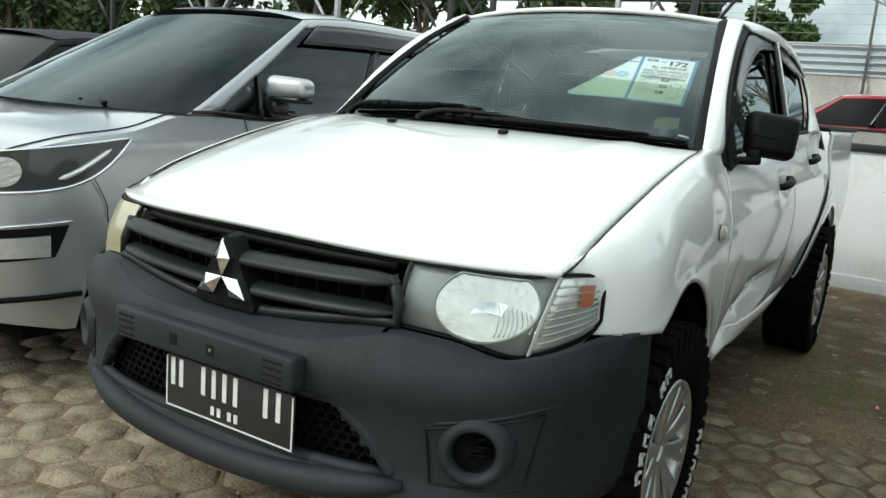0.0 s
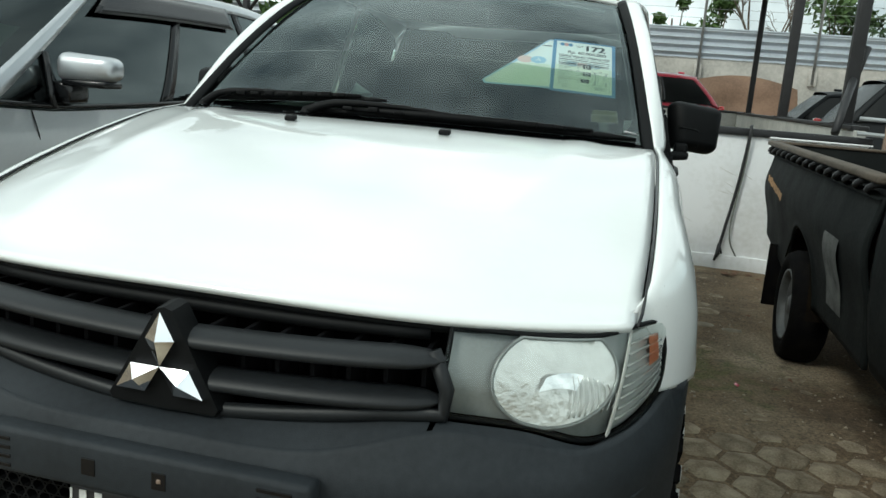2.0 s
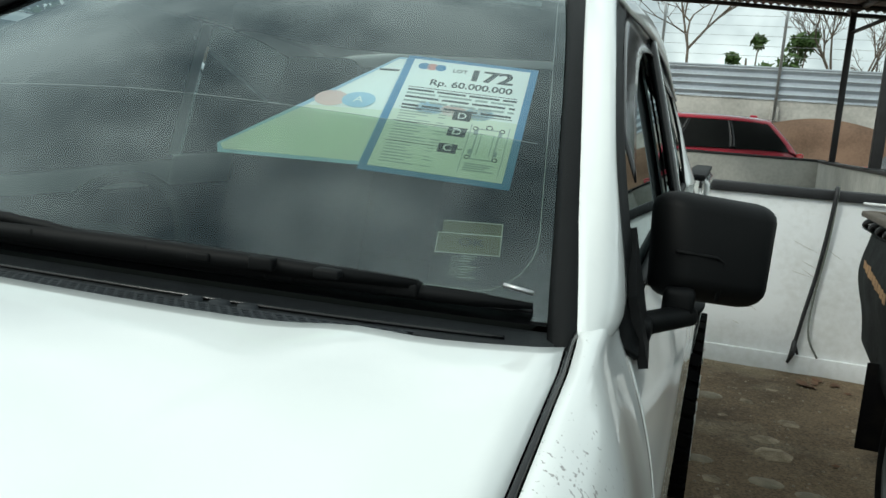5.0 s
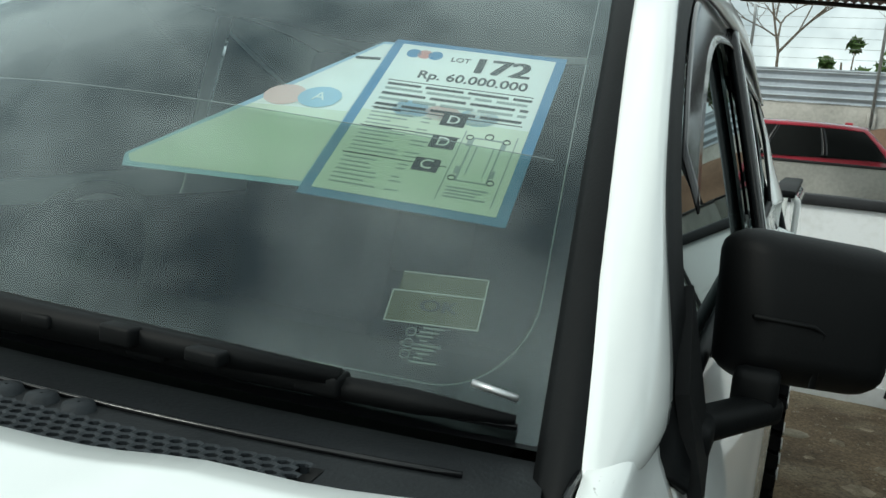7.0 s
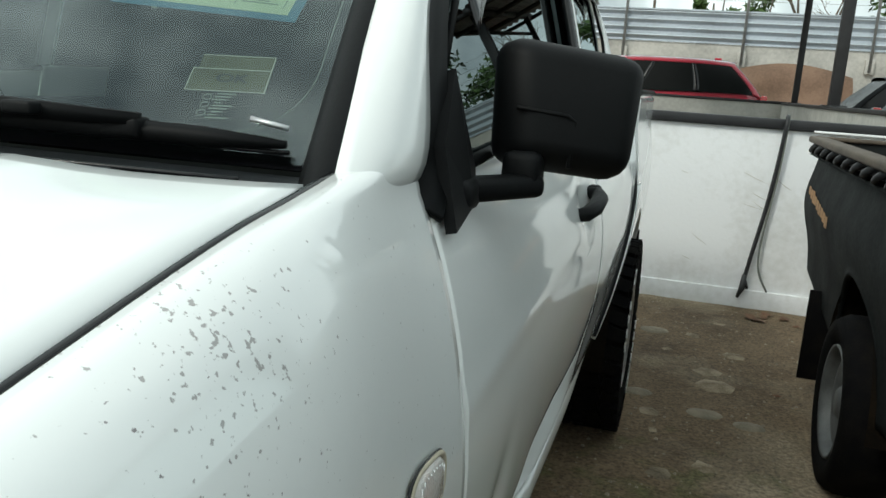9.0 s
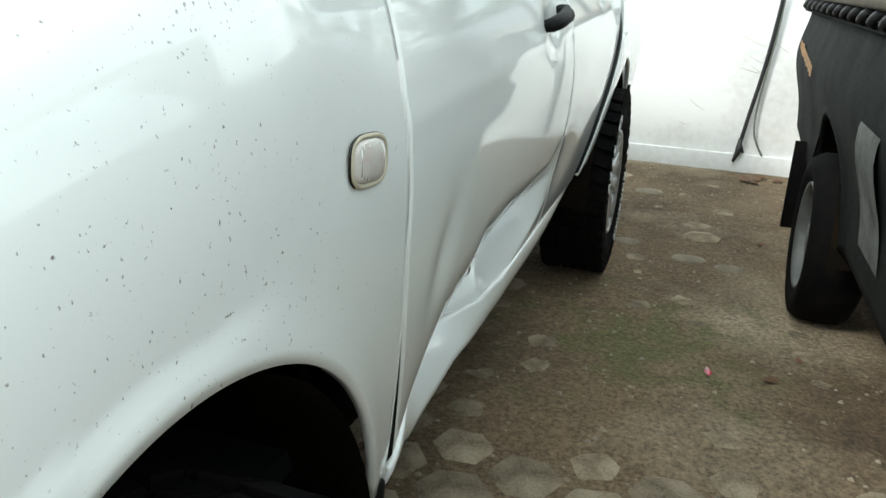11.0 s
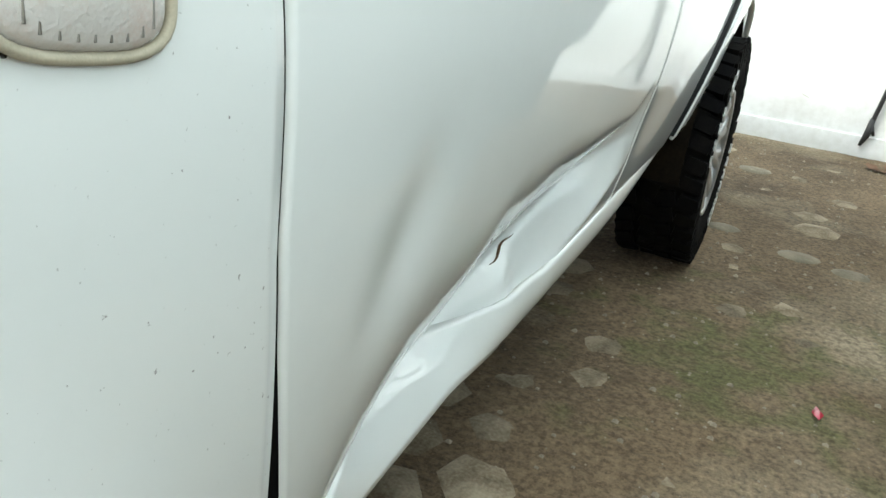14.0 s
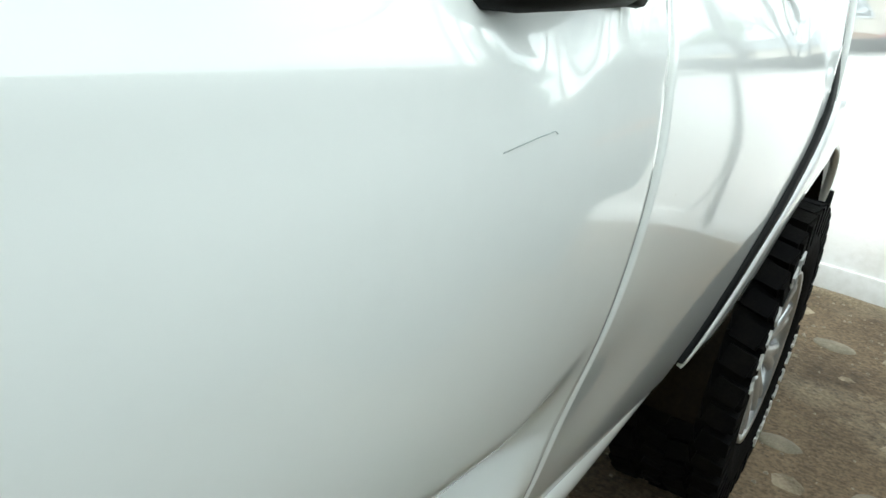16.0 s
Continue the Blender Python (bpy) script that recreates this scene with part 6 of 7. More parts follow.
# ---- parked cars ----
def car(name, label, M, L, W, H, paint, belt_z, hood_z, yb0, yr0, yr1, yb1, front=True, wheel_r=0.32, low=0.24, tail=True, hubs=None, detail=False, group=""):
    """A parked car, nose at y = 0 of its own axes, placed by M."""
    c = thing(name, label, "car", M.translation, group)

    def put(nm, piece, material, parent=c, lab="", smooth=True, solid=0.0):
        return mesh_ob(nm, *moved(piece, M), material, parent, lab, smooth=smooth, solid=solid)
    hf, hr = hubs or (0.86, L - 0.95)
    wide = lambda y: W / 2 * (1 - 0.20 * max(0, (0.55 - y) / 0.55) ** 2.4 - 0.12 * max(0, (y - L + 0.45) / 0.45) ** 2.2)
    top = prof((0.0, hood_z - 0.32), (0.10, hood_z - 0.16), (0.35, hood_z - 0.055), (0.75, hood_z), (yb0, belt_z + 0.02), (yb0 + 0.6, belt_z), (yb1 - 0.3, belt_z + 0.05), (L - 0.12, belt_z + 0.0), (L, belt_z - 0.12))

    def lowz(y):
        z = low + 0.10 * max(0, (0.4 - y) / 0.4)
        for h in (hf, hr):
            r = wheel_r + 0.06
            if abs(y - h) < r:
                z = max(z, wheel_r + math.sqrt(r * r - (y - h) ** 2))
        return z

    def side(u, v):
        y = 0.02 + (L - 0.04) * u
        z0, z1 = lowz(y), top(y) - 0.03
        z = lerp(z0, z1, v)
        t = (z - 0.55) / 0.6
        x = wide(y) * (1 - 0.05 * max(0, t) ** 2 - 0.05 * max(0, -t) ** 1.5) + 0.012 * math.exp(-((z - belt_z + 0.14) / 0.03) ** 2)
        return Vector((x, y, z))
    for sgn in (1, -1):
        def sd(u, v):
            p = side(u, v)
            return Vector((sgn * p.x, p.y, p.z))
        put("side_panel", grid(sd, 90, 14), paint)

        def fl(u, v):
            y = 0.02 + (L - 0.04) * u
            e = side(u, 1)
            return Vector((sgn * e.x * (1 - v), y, e.z + 0.045 * (1 - (1 - v) ** 3)))
        put("bonnet_and_deck" if sgn > 0 else "bonnet", grid(fl, 70, 8), paint)
    def face(y, zz0, zz1, nm, mt_, push):
        put(nm, grid(lambda u, v: Vector((lerp(-1, 1, u) * wide(0.02 if y < 1 else L), y + push * (1 - (2 * u - 1) ** 2) * (1 if y > 1 else -1), lerp(zz0, zz1, v))), 24, 6), mt_)
    face(0.03, low + 0.08, top(0.02) - 0.02, "nose_panel", paint, 0.14)
    face(L - 0.03, low + 0.1, top(L) - 0.02, "tail_panel", paint, 0.06)
    # cabin
    k_top = 0.74
    y_l = lambda v: lerp(yb0, yr0, v)
    y_r = lambda v: lerp(yb1, yr1, v ** 1.2)
    roof_z = H - 0.05

    def cabin(u, v):
        y = lerp(y_l(v), y_r(v), u)
        yy = min(max(y, 0.02), L - 0.05)
        z = lerp(top(lerp(yb0, yb1, u)) - 0.02, roof_z - 0.05 * abs(2 * u - 1) ** 3, v)
        x = lerp(wide(yy) * 0.965, W / 2 * k_top, v ** 1.15)
        return Vector((x, y, z))
    for sgn in (1, -1):
        def cb(u, v, o=0.0):
            p = cabin(u, v)
            return Vector((sgn * (p.x + o), p.y, p.z))
        put("side_glass", grid(lambda u, v: cb(u, v), 30, 8), TINTED if detail else FARGLASS)
        # pillars and the roof side over the glass
        for a, b, nm in ((0.0, 0.045 if detail else 0.035, "windscreen_pillar"), (0.955, 1.0, "rear_pillar")):
            put(nm, grid(lambda u, v: cb(lerp(a, b, u), v, 0.012), 3, 12), paint, solid=0.01)
        for pu in (0.36, 0.66):
            put("door_pillar", grid(lambda u, v: cb(lerp(pu, pu + 0.03, u), v, 0.006), 2, 10), GLOSSB, solid=0.006)
        put("roof_side", grid(lambda u, v: cb(u, lerp(0.90, 1.0, v), 0.012), 30, 3), paint, solid=0.01)
        if detail:
            put("rain_visor", grid(lambda u, v: cb(lerp(0.08, 0.62, u), lerp(0.72, 0.93, v), 0.02 + 0.012 * (1 - v)), 30, 3), VISOR, lab="smoked rain visor", solid=0.003)
            put("window_trim", tube([cb(k / 20, 0.02, 0.008) for k in range(21)], 0.010, 6), GLOSSB)
            put("corner_window_frame", tube([cb((yb0 + 0.49 + 0.01 * v - y_l(v / 8)) / (y_r(v / 8) - y_l(v / 8)), v / 8, 0.010) for v in range(4)], 0.018, 6), GLOSSB)
            put("door_seam", tube([Vector((sgn * (side((yb0 + 0.40) / L, v / 10).x + 0.001), yb0 + 0.40 + 0.05 * math.sin(v / 3), side((yb0 + 0.40) / L, v / 10).z)) for v in range(11)], 0.003, 5), GLOSSB)
            put("door_seam", tube([Vector((sgn * (side((yb0 + 1.45) / L, v / 10).x + 0.001), yb0 + 1.45, side((yb0 + 1.45) / L, v / 10).z)) for v in range(11)], 0.003, 5), GLOSSB)
            put("bonnet_seam", tube([Vector((sgn * side(u / 30 * (yb0 + 0.1) / L, 1).x * 0.93, 0.02 + (L - 0.04) * u / 30 * (yb0 + 0.1) / L, side(u / 30 * (yb0 + 0.1) / L, 1).z + 0.011)) for u in range(4, 31)], 0.003, 5), GLOSSB)
            mir = put("wing_mirror", ([Vector((sgn * (W / 2 + 0.10 + q.x), 1.60 + q.y * (1 - 0.2 * max(0, q.x / 0.135)), belt_z + 0.16 + q.z * (1 - 0.25 * max(0, q.x / 0.135)))) for q in (Vector(a) for a in rbox(-0.135, -0.07, -0.062, 0.135, 0.07, 0.062, 0.045, 4)[0])], rbox(-0.135, -0.07, -0.062, 0.135, 0.07, 0.062, 0.045, 4)[1]), paint, lab="silver-topped wing mirror")
            put("mirror_foot", rbox(sgn * (W / 2 - 0.05) - 0.06, 1.54, belt_z + 0.01, sgn * (W / 2 - 0.05) + 0.10, 1.66, belt_z + 0.10, 0.02), GLOSSB, mir)
            put("mirror_lower_shell", rbox(sgn * (W / 2 + 0.10) - 0.10, 1.535, belt_z + 0.082, sgn * (W / 2 + 0.10) + 0.11, 1.66, belt_z + 0.112, 0.01), GLOSSB, mir)

    def across(fn, nm, mt_, n=8, **kw):
        return put(nm, grid(fn, 24, n), mt_, **kw)
    def ws(u, v, vv=lambda v: v):
        s = 2 * u - 1
        p = cabin(0, v)
        return Vector((s * p.x, p.y - (0.22 * (1 - v) + 0.10) * (1 - s * s) * 0.8, p.z + 0.03 * (1 - s * s) * v))
    across(ws, "windscreen", FARGLASS if not detail else SILVERGLASS)
    across(lambda u, v: Vector(((2 * u - 1) * cabin(1, v).x, cabin(1, v).y + 0.06 * (1 - (2 * u - 1) ** 2), cabin(1, v).z)), "rear_window", FARGLASS)
    def rf(u, v):
        s = 2 * u - 1
        p = cabin(v, 1)
        e = 0.10 * (1 - s * s) * 0.8 * (1 - v) - 0.06 * (1 - s * s) * v
        return Vector((s * (p.x + 0.004), p.y - e, p.z + 0.005 + 0.05 * (1 - abs(s) ** 2.5)))
    across(rf, "roof", paint, 20)
    put("roof_aerial", rbox(-0.03, yr1 - 0.35, H - 0.01, 0.03, yr1 - 0.22, H + 0.03, 0.012), paint)
    put("underbody", box(-W / 2 + 0.12, 0.25, 0.20, W / 2 - 0.12, L - 0.25, 0.60), LINER, smooth=False)
    put("cabin_lining", box(-W / 2 + 0.22, yb0 + 0.55, 0.55, W / 2 - 0.22, yb1 - 0.3, belt_z - 0.08), SEATM, smooth=False)
    for s in (-0.38, 0.38):
        put("front_seat", join(moved(rbox(-0.22, -0.06, 0, 0.22, 0.06, 0.55, 0.05, 3), Matrix.Translation((s, yr0 + 0.55, belt_z - 0.2)) @ Matrix.Rotation(-0.25, 4, "X"))), SEATM)
    if tail:
        for sgn in (1, -1):
            put("tail_lamp", rbox(sgn * (W / 2 - 0.10) - 0.07, L - 0.10, belt_z - 0.28, sgn * (W / 2 - 0.10) + 0.075, L + 0.015, belt_z + 0.02, 0.03, 3), mat("red_lamp", (0.55, 0.02, 0.02), 0.15, coat=1.0, var=0.1) if "red_lamp" not in bpy.data.materials else bpy.data.materials["red_lamp"])
    for sgn in (1, -1):
        for h in (hf, hr):
            P = M @ Vector((sgn * (W / 2 - 0.01), h, 0))
            # wheels stand upright, and every car's axle lies along its own x
            rot = M.to_3x3()
            w = wheel(c, 0, 0, wheel_r, 0.20, wheel_r * 0.64, sgn, lugs=False, letter=False, spokes=5)
            w.matrix_basis = Matrix.Translation((P.x, P.y, 0)) @ rot.to_4x4()
            put("wheel_arch", grid(lambda u, v: Vector((sgn * lerp(W / 2 - 0.28, W / 2 - 0.035, v), h + (wheel_r + 0.065) * math.cos(math.pi * u), wheel_r + (wheel_r + 0.065) * math.sin(math.pi * u))), 16, 2), LINER)
    return c, put, side, top, wide


SILVERGLASS = glass("dark_windscreen", (0.10, 0.12, 0.11), ior=1.27)
mpv, put, side, top, wide = car("silver_mpv", "silver family van parked close beside the white pickup", Matrix.Translation((-2.56, 0.27, 0)), 4.7, 1.84, 1.83, SILVER, 1.18, 1.13, 1.03, 2.03, 4.0, 4.55, detail=True, wheel_r=0.33)
# its lamps, fog lamp and trim
for sgn in (1, -1):
    def hl(u, v, o=0.0):
        y = lerp(0.02, 0.69, u)
        zb = 0.845 + 0.215 * u ** 4
        zl = lerp(zb, 1.0 + 0.07 * u, v)
        x = wide(y) * (1 - 0.012) + 0.006 + o
        return Vector((sgn * x, y + 0.0, zl))
    lm = put("headlight", grid(lambda u, v: hl(u, v, 0.004), 24, 6), mat("headlight_dark", (0.05, 0.055, 0.06), 0.25, var=0.2, coat=1.0) if "headlight_dark" not in bpy.data.materials else bpy.data.materials["headlight_dark"], lab="swept-back headlight with chrome edge")
    put("chrome_edge", tube([hl(k / 20, 0, 0.010) for k in range(21)], 0.008, 6), CHROME, lm)
    put("chrome_edge", tube([hl(k / 20, 1, 0.010) for k in range(21)], 0.005, 6), CHROME, lm)
    put("projector", ([hl(0.20 + 0.10 * math.cos(2 * math.pi * k / 20), 0.5 + 0.36 * math.sin(2 * math.pi * k / 20), 0.010) for k in range(20)], [tuple(range(20))]), REFL, lm)
    put("inner_reflector", tube([hl(lerp(0.50, 0.86, k / 10), lerp(0.24, 0.62, (k / 10) ** 1.4), 0.010) for k in range(11)], [0.003] + [0.012] * 9 + [0.003], 6), REFL, lm)
    fg = put("fog_lamp", grid(lambda u, v: Vector((sgn * (wide(lerp(0.02, 0.40 - 0.06 * (1 - v), u)) + 0.004), lerp(0.02, 0.40 - 0.06 * (1 - v), u), lerp(0.555 + 0.015 * u, 0.69 + 0.015 * u, v))), 10, 5), TRIM, lab="fog lamp in a black surround")
    put("fog_lens", grid(lambda u, v: Vector((sgn * (wide(lerp(0.03, 0.32, u)) + 0.009), lerp(0.03, 0.32, u), lerp(0.575, 0.655 + 0.01 * u, v))), 8, 4), REFL, fg)
    put("fog_chrome", tube([Vector((sgn * (wide(lerp(0.02, 0.41, k / 8)) + 0.008), lerp(0.02, 0.41, k / 8), 0.70 + 0.02 * k / 8)) for k in range(9)], 0.005, 5), CHROME, fg)
    put("bumper_seam", tube([Vector((sgn * (wide(y) + 0.002), y, z)) for y, z in ((0.505, 0.91), (0.54, 0.85), (0.575, 0.78), (0.58, 0.70))], 0.0025, 5), GLOSSB)
put("bumper_cut", tube([Vector((wide(y) + 0.003, y, 0.40)) for y in (0.05, 0.15, 0.3, 0.45)], 0.012, 6), TRIM)
put("grille", grid(lambda u, v: Vector((lerp(-0.55, 0.55, u), -0.10 + 0.12 * (2 * u - 1) ** 2, lerp(0.62, 0.86, v))), 12, 4), GLOSSB)
for s in (-1, 1):
    put("wiper", tube([Vector((s * 0.1 + 0.36 + k * 0.05 - 0.3, 1.0 - 0.02 * k, 1.205)) for k in range(8)], 0.01, 5), TRIM)
put("windscreen_note", ([Vector((0.32, 1.58, 1.52)), Vector((0.62, 1.66, 1.49)), Vector((0.66, 1.50, 1.40)), Vector((0.34, 1.41, 1.41))], [(0, 1, 2, 3)]), mat("pale_green_note", (0.45, 0.66, 0.52), 0.6), lab="pale green paper behind the glass", smooth=False)

car("grey_sedan", "dark grey car parked beyond the silver van", Matrix.Translation((-4.85, 0.5, 0)), 4.6, 1.78, 1.64, GREYP, 1.08, 1.02, 1.05, 1.75, 3.5, 4.3)
car("red_suv", "deep red car parked behind the grey wall", Matrix.Translation((-2.55, 17.3, 0.12)) @ Matrix.Rotation(-math.pi / 2, 4, "Z"), 4.75, 1.85, 1.92, REDP, 1.28, 1.15, 1.15, 1.9, 4.15, 4.68, wheel_r=0.36)
car("black_suv", "black long-roofed car parked behind the side wall", Matrix.Translation((8.1, 11.6, 0.05)) @ Matrix.Rotation(math.pi / 2, 4, "Z"), 4.9, 1.85, 1.92, GREYP, 1.28, 1.15, 1.15, 1.9, 4.35, 4.85, wheel_r=0.36, group="dark cars in a row")
car("grey_hatchback", "dark grey car parked at the end of the row", Matrix.Translation((7.7, 15.0, 0.05)) @ Matrix.Rotation(math.pi / 2, 4, "Z"), 4.6, 1.8, 1.80, GREYP, 1.22, 1.1, 1.1, 1.8, 4.0, 4.55, wheel_r=0.34, group="dark cars in a row")

# ---- dark cargo pickup beside ----
pk = thing("cargo_pickup", "worn dark grey cargo pickup with open wood-floored bed", "pickup truck", (2.4, 3.0, 0))
PX, PY0, PY1, PH, PR = 1.64, 2.30, 5.36, 3.72, 0.315


def pk_side(u, v):
    y = lerp(PY0, PY1, u)
    r = 0.43
    z0 = 0.40 + 0.14 * max(0, (y - 4.3) / 1.06)
    if abs(y - PH) < r:
        z0 = max(z0, PR + 0.02 + math.sqrt(r * r - (y - PH) ** 2))
    z = lerp(z0, 1.09, v)
    x = PX + 0.05 - 0.045 * math.exp(-((z - 0.88) / 0.16) ** 2) + 0.02 * max(0, (0.75 - z) / 0.25)
    x += 0.10 * max(0, (y - 5.12) / 0.24) ** 2.2
    x -= 0.018 * math.exp(-(abs(math.hypot(y - PH, z - PR) - r) / 0.035) ** 2)
    return Vector((x, y, z))


for m in (False, True):
    mm = Matrix.Identity(4) if not m else Matrix.Translation((2 * 2.44, 0, 0)) @ Matrix.Diagonal((-1, 1, 1, 1))
    mesh_ob("bed_side", *moved(grid(pk_side, 80, 24), mm), DARKGREY, pk, "dull grey bed side with wheel arch", solid=0.02)
    mesh_ob("bed_rail", *moved(rbox(PX - 0.012, PY0, 1.145, PX + 0.075, PY1 + 0.005, 1.178, 0.010), mm), WOOD, pk, "worn wooden rail along the bed")
    mesh_ob("rail_step", *moved(grid(lambda u, v: Vector((PX + lerp(0.0, 0.06, v), lerp(PY0, PY1, u), lerp(1.085, 1.10, v))), 2, 2), mm), DARKGREY, pk)
    mesh_ob("rail_web", *moved(rbox(PX + 0.050, PY0, 1.08, PX + 0.07, PY1, 1.15, 0.003), mm), STEELD, pk)
    for k in range(15):
        y = PY0 + 0.16 + 0.20 * k
        hk = [(PX + 0.055, y - 0.05, 1.135), (PX + 0.012, y - 0.045, 1.135), (PX - 0.004, y, 1.105), (PX + 0.05, y + 0.03, 1.095)]
        mesh_ob("rope_hook", *moved(tube([curve(hk)(q / 8) for q in range(9)], [0.016, 0.016, 0.016, 0.015, 0.014, 0.013, 0.012, 0.012, 0.010], 6), mm), STEELD, pk)
    mesh_ob("mud_flap", *moved(rbox(PX + 0.0, 4.60, 0.10, PX + 0.24, 4.615, 0.52, 0.004), mm), RUBBER, pk)
    v, f = grid(lambda u, w: Vector((lerp(PX + 0.02, PX + 0.35, w), PH + 0.435 * math.cos(math.pi * u), PR + 0.02 + 0.435 * math.sin(math.pi * u))), 20, 3)
    mesh_ob("wheel_arch_liner", *moved((v, f), mm), LINER, pk)
    wheel(pk, PX - 0.012 if not m else 2 * 2.44 - PX + 0.012, PH, PR, 0.19, 0.20, 1 if m else -1, lugs=False, letter=False, rim_mat=mat("steel_wheel_grey", (0.13, 0.135, 0.135), 0.6, metal=0.4, var=0.35, scale=16) if "steel_wheel_grey" not in bpy.data.materials else bpy.data.materials["steel_wheel_grey"], steel=True)
    wheel(pk, PX + 0.065 if not m else 2 * 2.44 - PX - 0.065, 0.85, PR, 0.19, 0.20, 1 if m else -1, lugs=False, letter=False, rim_mat=bpy.data.materials["steel_wheel_grey"], steel=True)
for k in range(10):
    mesh_ob("bed_plank", *rbox(PX + 0.07 + 0.153 * k, PY0 + 0.05, 0.70, PX + 0.216 + 0.153 * k, PY1 - 0.05, 0.73, 0.004), PLANK, pk)
mesh_ob("inner_lining", *join(box(PX + 0.071, PY0, 0.7, PX + 0.076, PY1, 1.14), box(2 * 2.44 - PX - 0.076, PY0, 0.7, 2 * 2.44 - PX - 0.071, PY1, 1.14)), RUST, pk, smooth=False)
mesh_ob("tailgate", *rbox(PX + 0.10, PY1 - 0.03, 0.62, 2 * 2.44 - PX - 0.10, PY1 + 0.012, 1.165, 0.01), DARKGREY, pk)
mesh_ob("tailgate_cap", *rbox(PX + 0.02, PY1 - 0.045, 1.16, 2 * 2.44 - PX - 0.02, PY1 + 0.02, 1.180, 0.006), WOOD, pk)
mesh_ob("bed_front", *rbox(PX + 0.05, PY0 - 0.02, 0.6, 2 * 2.44 - PX - 0.05, PY0 + 0.03, 1.20, 0.01), DARKGREY, pk)
# rails and axle; the last wide box is added to block light underneath
mesh_ob("frame_rails", *join(box(PX + 0.35, 0.1, 0.36, PX + 0.45, PY1 - 0.1, 0.52), box(2 * 2.44 - PX - 0.45, 0.1, 0.36, 2 * 2.44 - PX - 0.35, PY1 - 0.1, 0.52), tube([(PX + 0.15, PH, PR), (2 * 2.44 - PX - 0.15, PH, PR)], 0.05, 10), box(PX + 0.24, PY0 + 0.1, 0.33, 2 * 2.44 - PX - 0.24, PY1 - 0.3, 0.69)), LINER, pk, smooth=False)
# cab of the cargo pickup
def pkcab(u, v):
    y = lerp(0.10, 2.24, u)
    z = lerp(0.42 if abs(y - 0.85) > 0.42 else PR + math.sqrt(max(0, 0.42 ** 2 - (y - 0.85) ** 2)), 1.16, v)
    return Vector((PX + 0.03 + 0.05 * ((z - 0.85) / 0.4) ** 2 + 0.22 * max(0, (0.4 - y) / 0.3) ** 2, y, z))
for m in (False, True):
    mm = Matrix.Identity(4) if not m else Matrix.Translation((2 * 2.44, 0, 0)) @ Matrix.Diagonal((-1, 1, 1, 1))
    mesh_ob("cab_side", *moved(grid(pkcab, 50, 12), mm), DARKGREY, pk, solid=0.02)
    mesh_ob("cab_window", *moved(grid(lambda u, v: Vector((PX + 0.08 + 0.12 * v, lerp(lerp(0.95, 1.25, v), 2.2, u), lerp(1.16, 1.62, v))), 6, 6), mm), TINTED, pk)
    mesh_ob("cab_pillar", *moved(tube([(PX + 0.07, 0.93, 1.16), (PX + 0.20, 1.26, 1.63), (PX + 0.2, 2.22, 1.64), (PX + 0.06, 2.24, 1.16)], 0.03, 6), mm), DARKGREY, pk)
mesh_ob("cab_roof", *rbox(PX + 0.17, 1.22, 1.62, 2 * 2.44 - PX - 0.17, 2.26, 1.70, 0.03, 3), DARKGREY, pk)
mesh_ob("cab_bonnet", *rbox(PX + 0.10, 0.02, 0.80, 2 * 2.44 - PX - 0.10, 0.98, 1.14, 0.06, 3), DARKGREY, pk)
mesh_ob("cab_back", *rbox(PX + 0.08, 2.20, 0.5, 2 * 2.44 - PX - 0.08, 2.25, 1.62, 0.01), DARKGREY, pk)
mesh_ob("cab_windscreen", *grid(lambda u, v: Vector((lerp(PX + 0.1 + 0.1 * v, 2 * 2.44 - PX - 0.1 - 0.1 * v, u), lerp(0.94, 1.25, v), lerp(1.15, 1.63, v))), 4, 4), TINTED, pk)
# faded decal and the patch of tape
dec = []
for k in range(9):
    y = 5.02 - 0.075 * k
    dec.append(grid(lambda u, v: Vector((pk_side((lerp(y, y - 0.07, u) - PY0) / (PY1 - PY0), 0.72).x - 0.024, lerp(y, y - 0.07, u), 0.93 - 0.008 * k + lerp(-0.02 - 0.004 * (k % 3), 0.02 + 0.01 * (k == 2), v))), 2, 2))
for q in dec:
    mesh_ob("decal_stroke", *q, ORANGE, pk, "faded orange stroke of a decal", smooth=False)
mesh_ob("tape_patch", *grid(lambda u, v: Vector((pk_side((lerp(2.72, 3.02, u) - PY0) / (PY1 - PY0), lerp(0.15, 0.82, v)).x - 0.024, lerp(2.72, 3.02, u), pk_side((lerp(2.72, 3.02, u) - PY0) / (PY1 - PY0), lerp(0.15, 0.70, v)).z)), 6, 8), mat("weathered_patch", (0.13, 0.135, 0.13), 0.8, var=0.75, scale=9), pk, "pale weathered patch on the bed side")

# ---- posts, canopy, fence ----
def post(name, label, x, y, z0, z1, r, material, group):
    p = thing(name, label, "post", (x, y, z0), group)
    mesh_ob("shaft", *rbox(x - r, y - r, z0, x + r, y + r, z1, r * 0.25), material, p)
    mesh_ob("foot_plate", *rbox(x - r * 2, y - r * 2, z0 - 0.004, x + r * 2, y + r * 2, z0 + 0.012, 0.003), material, p)
    return p


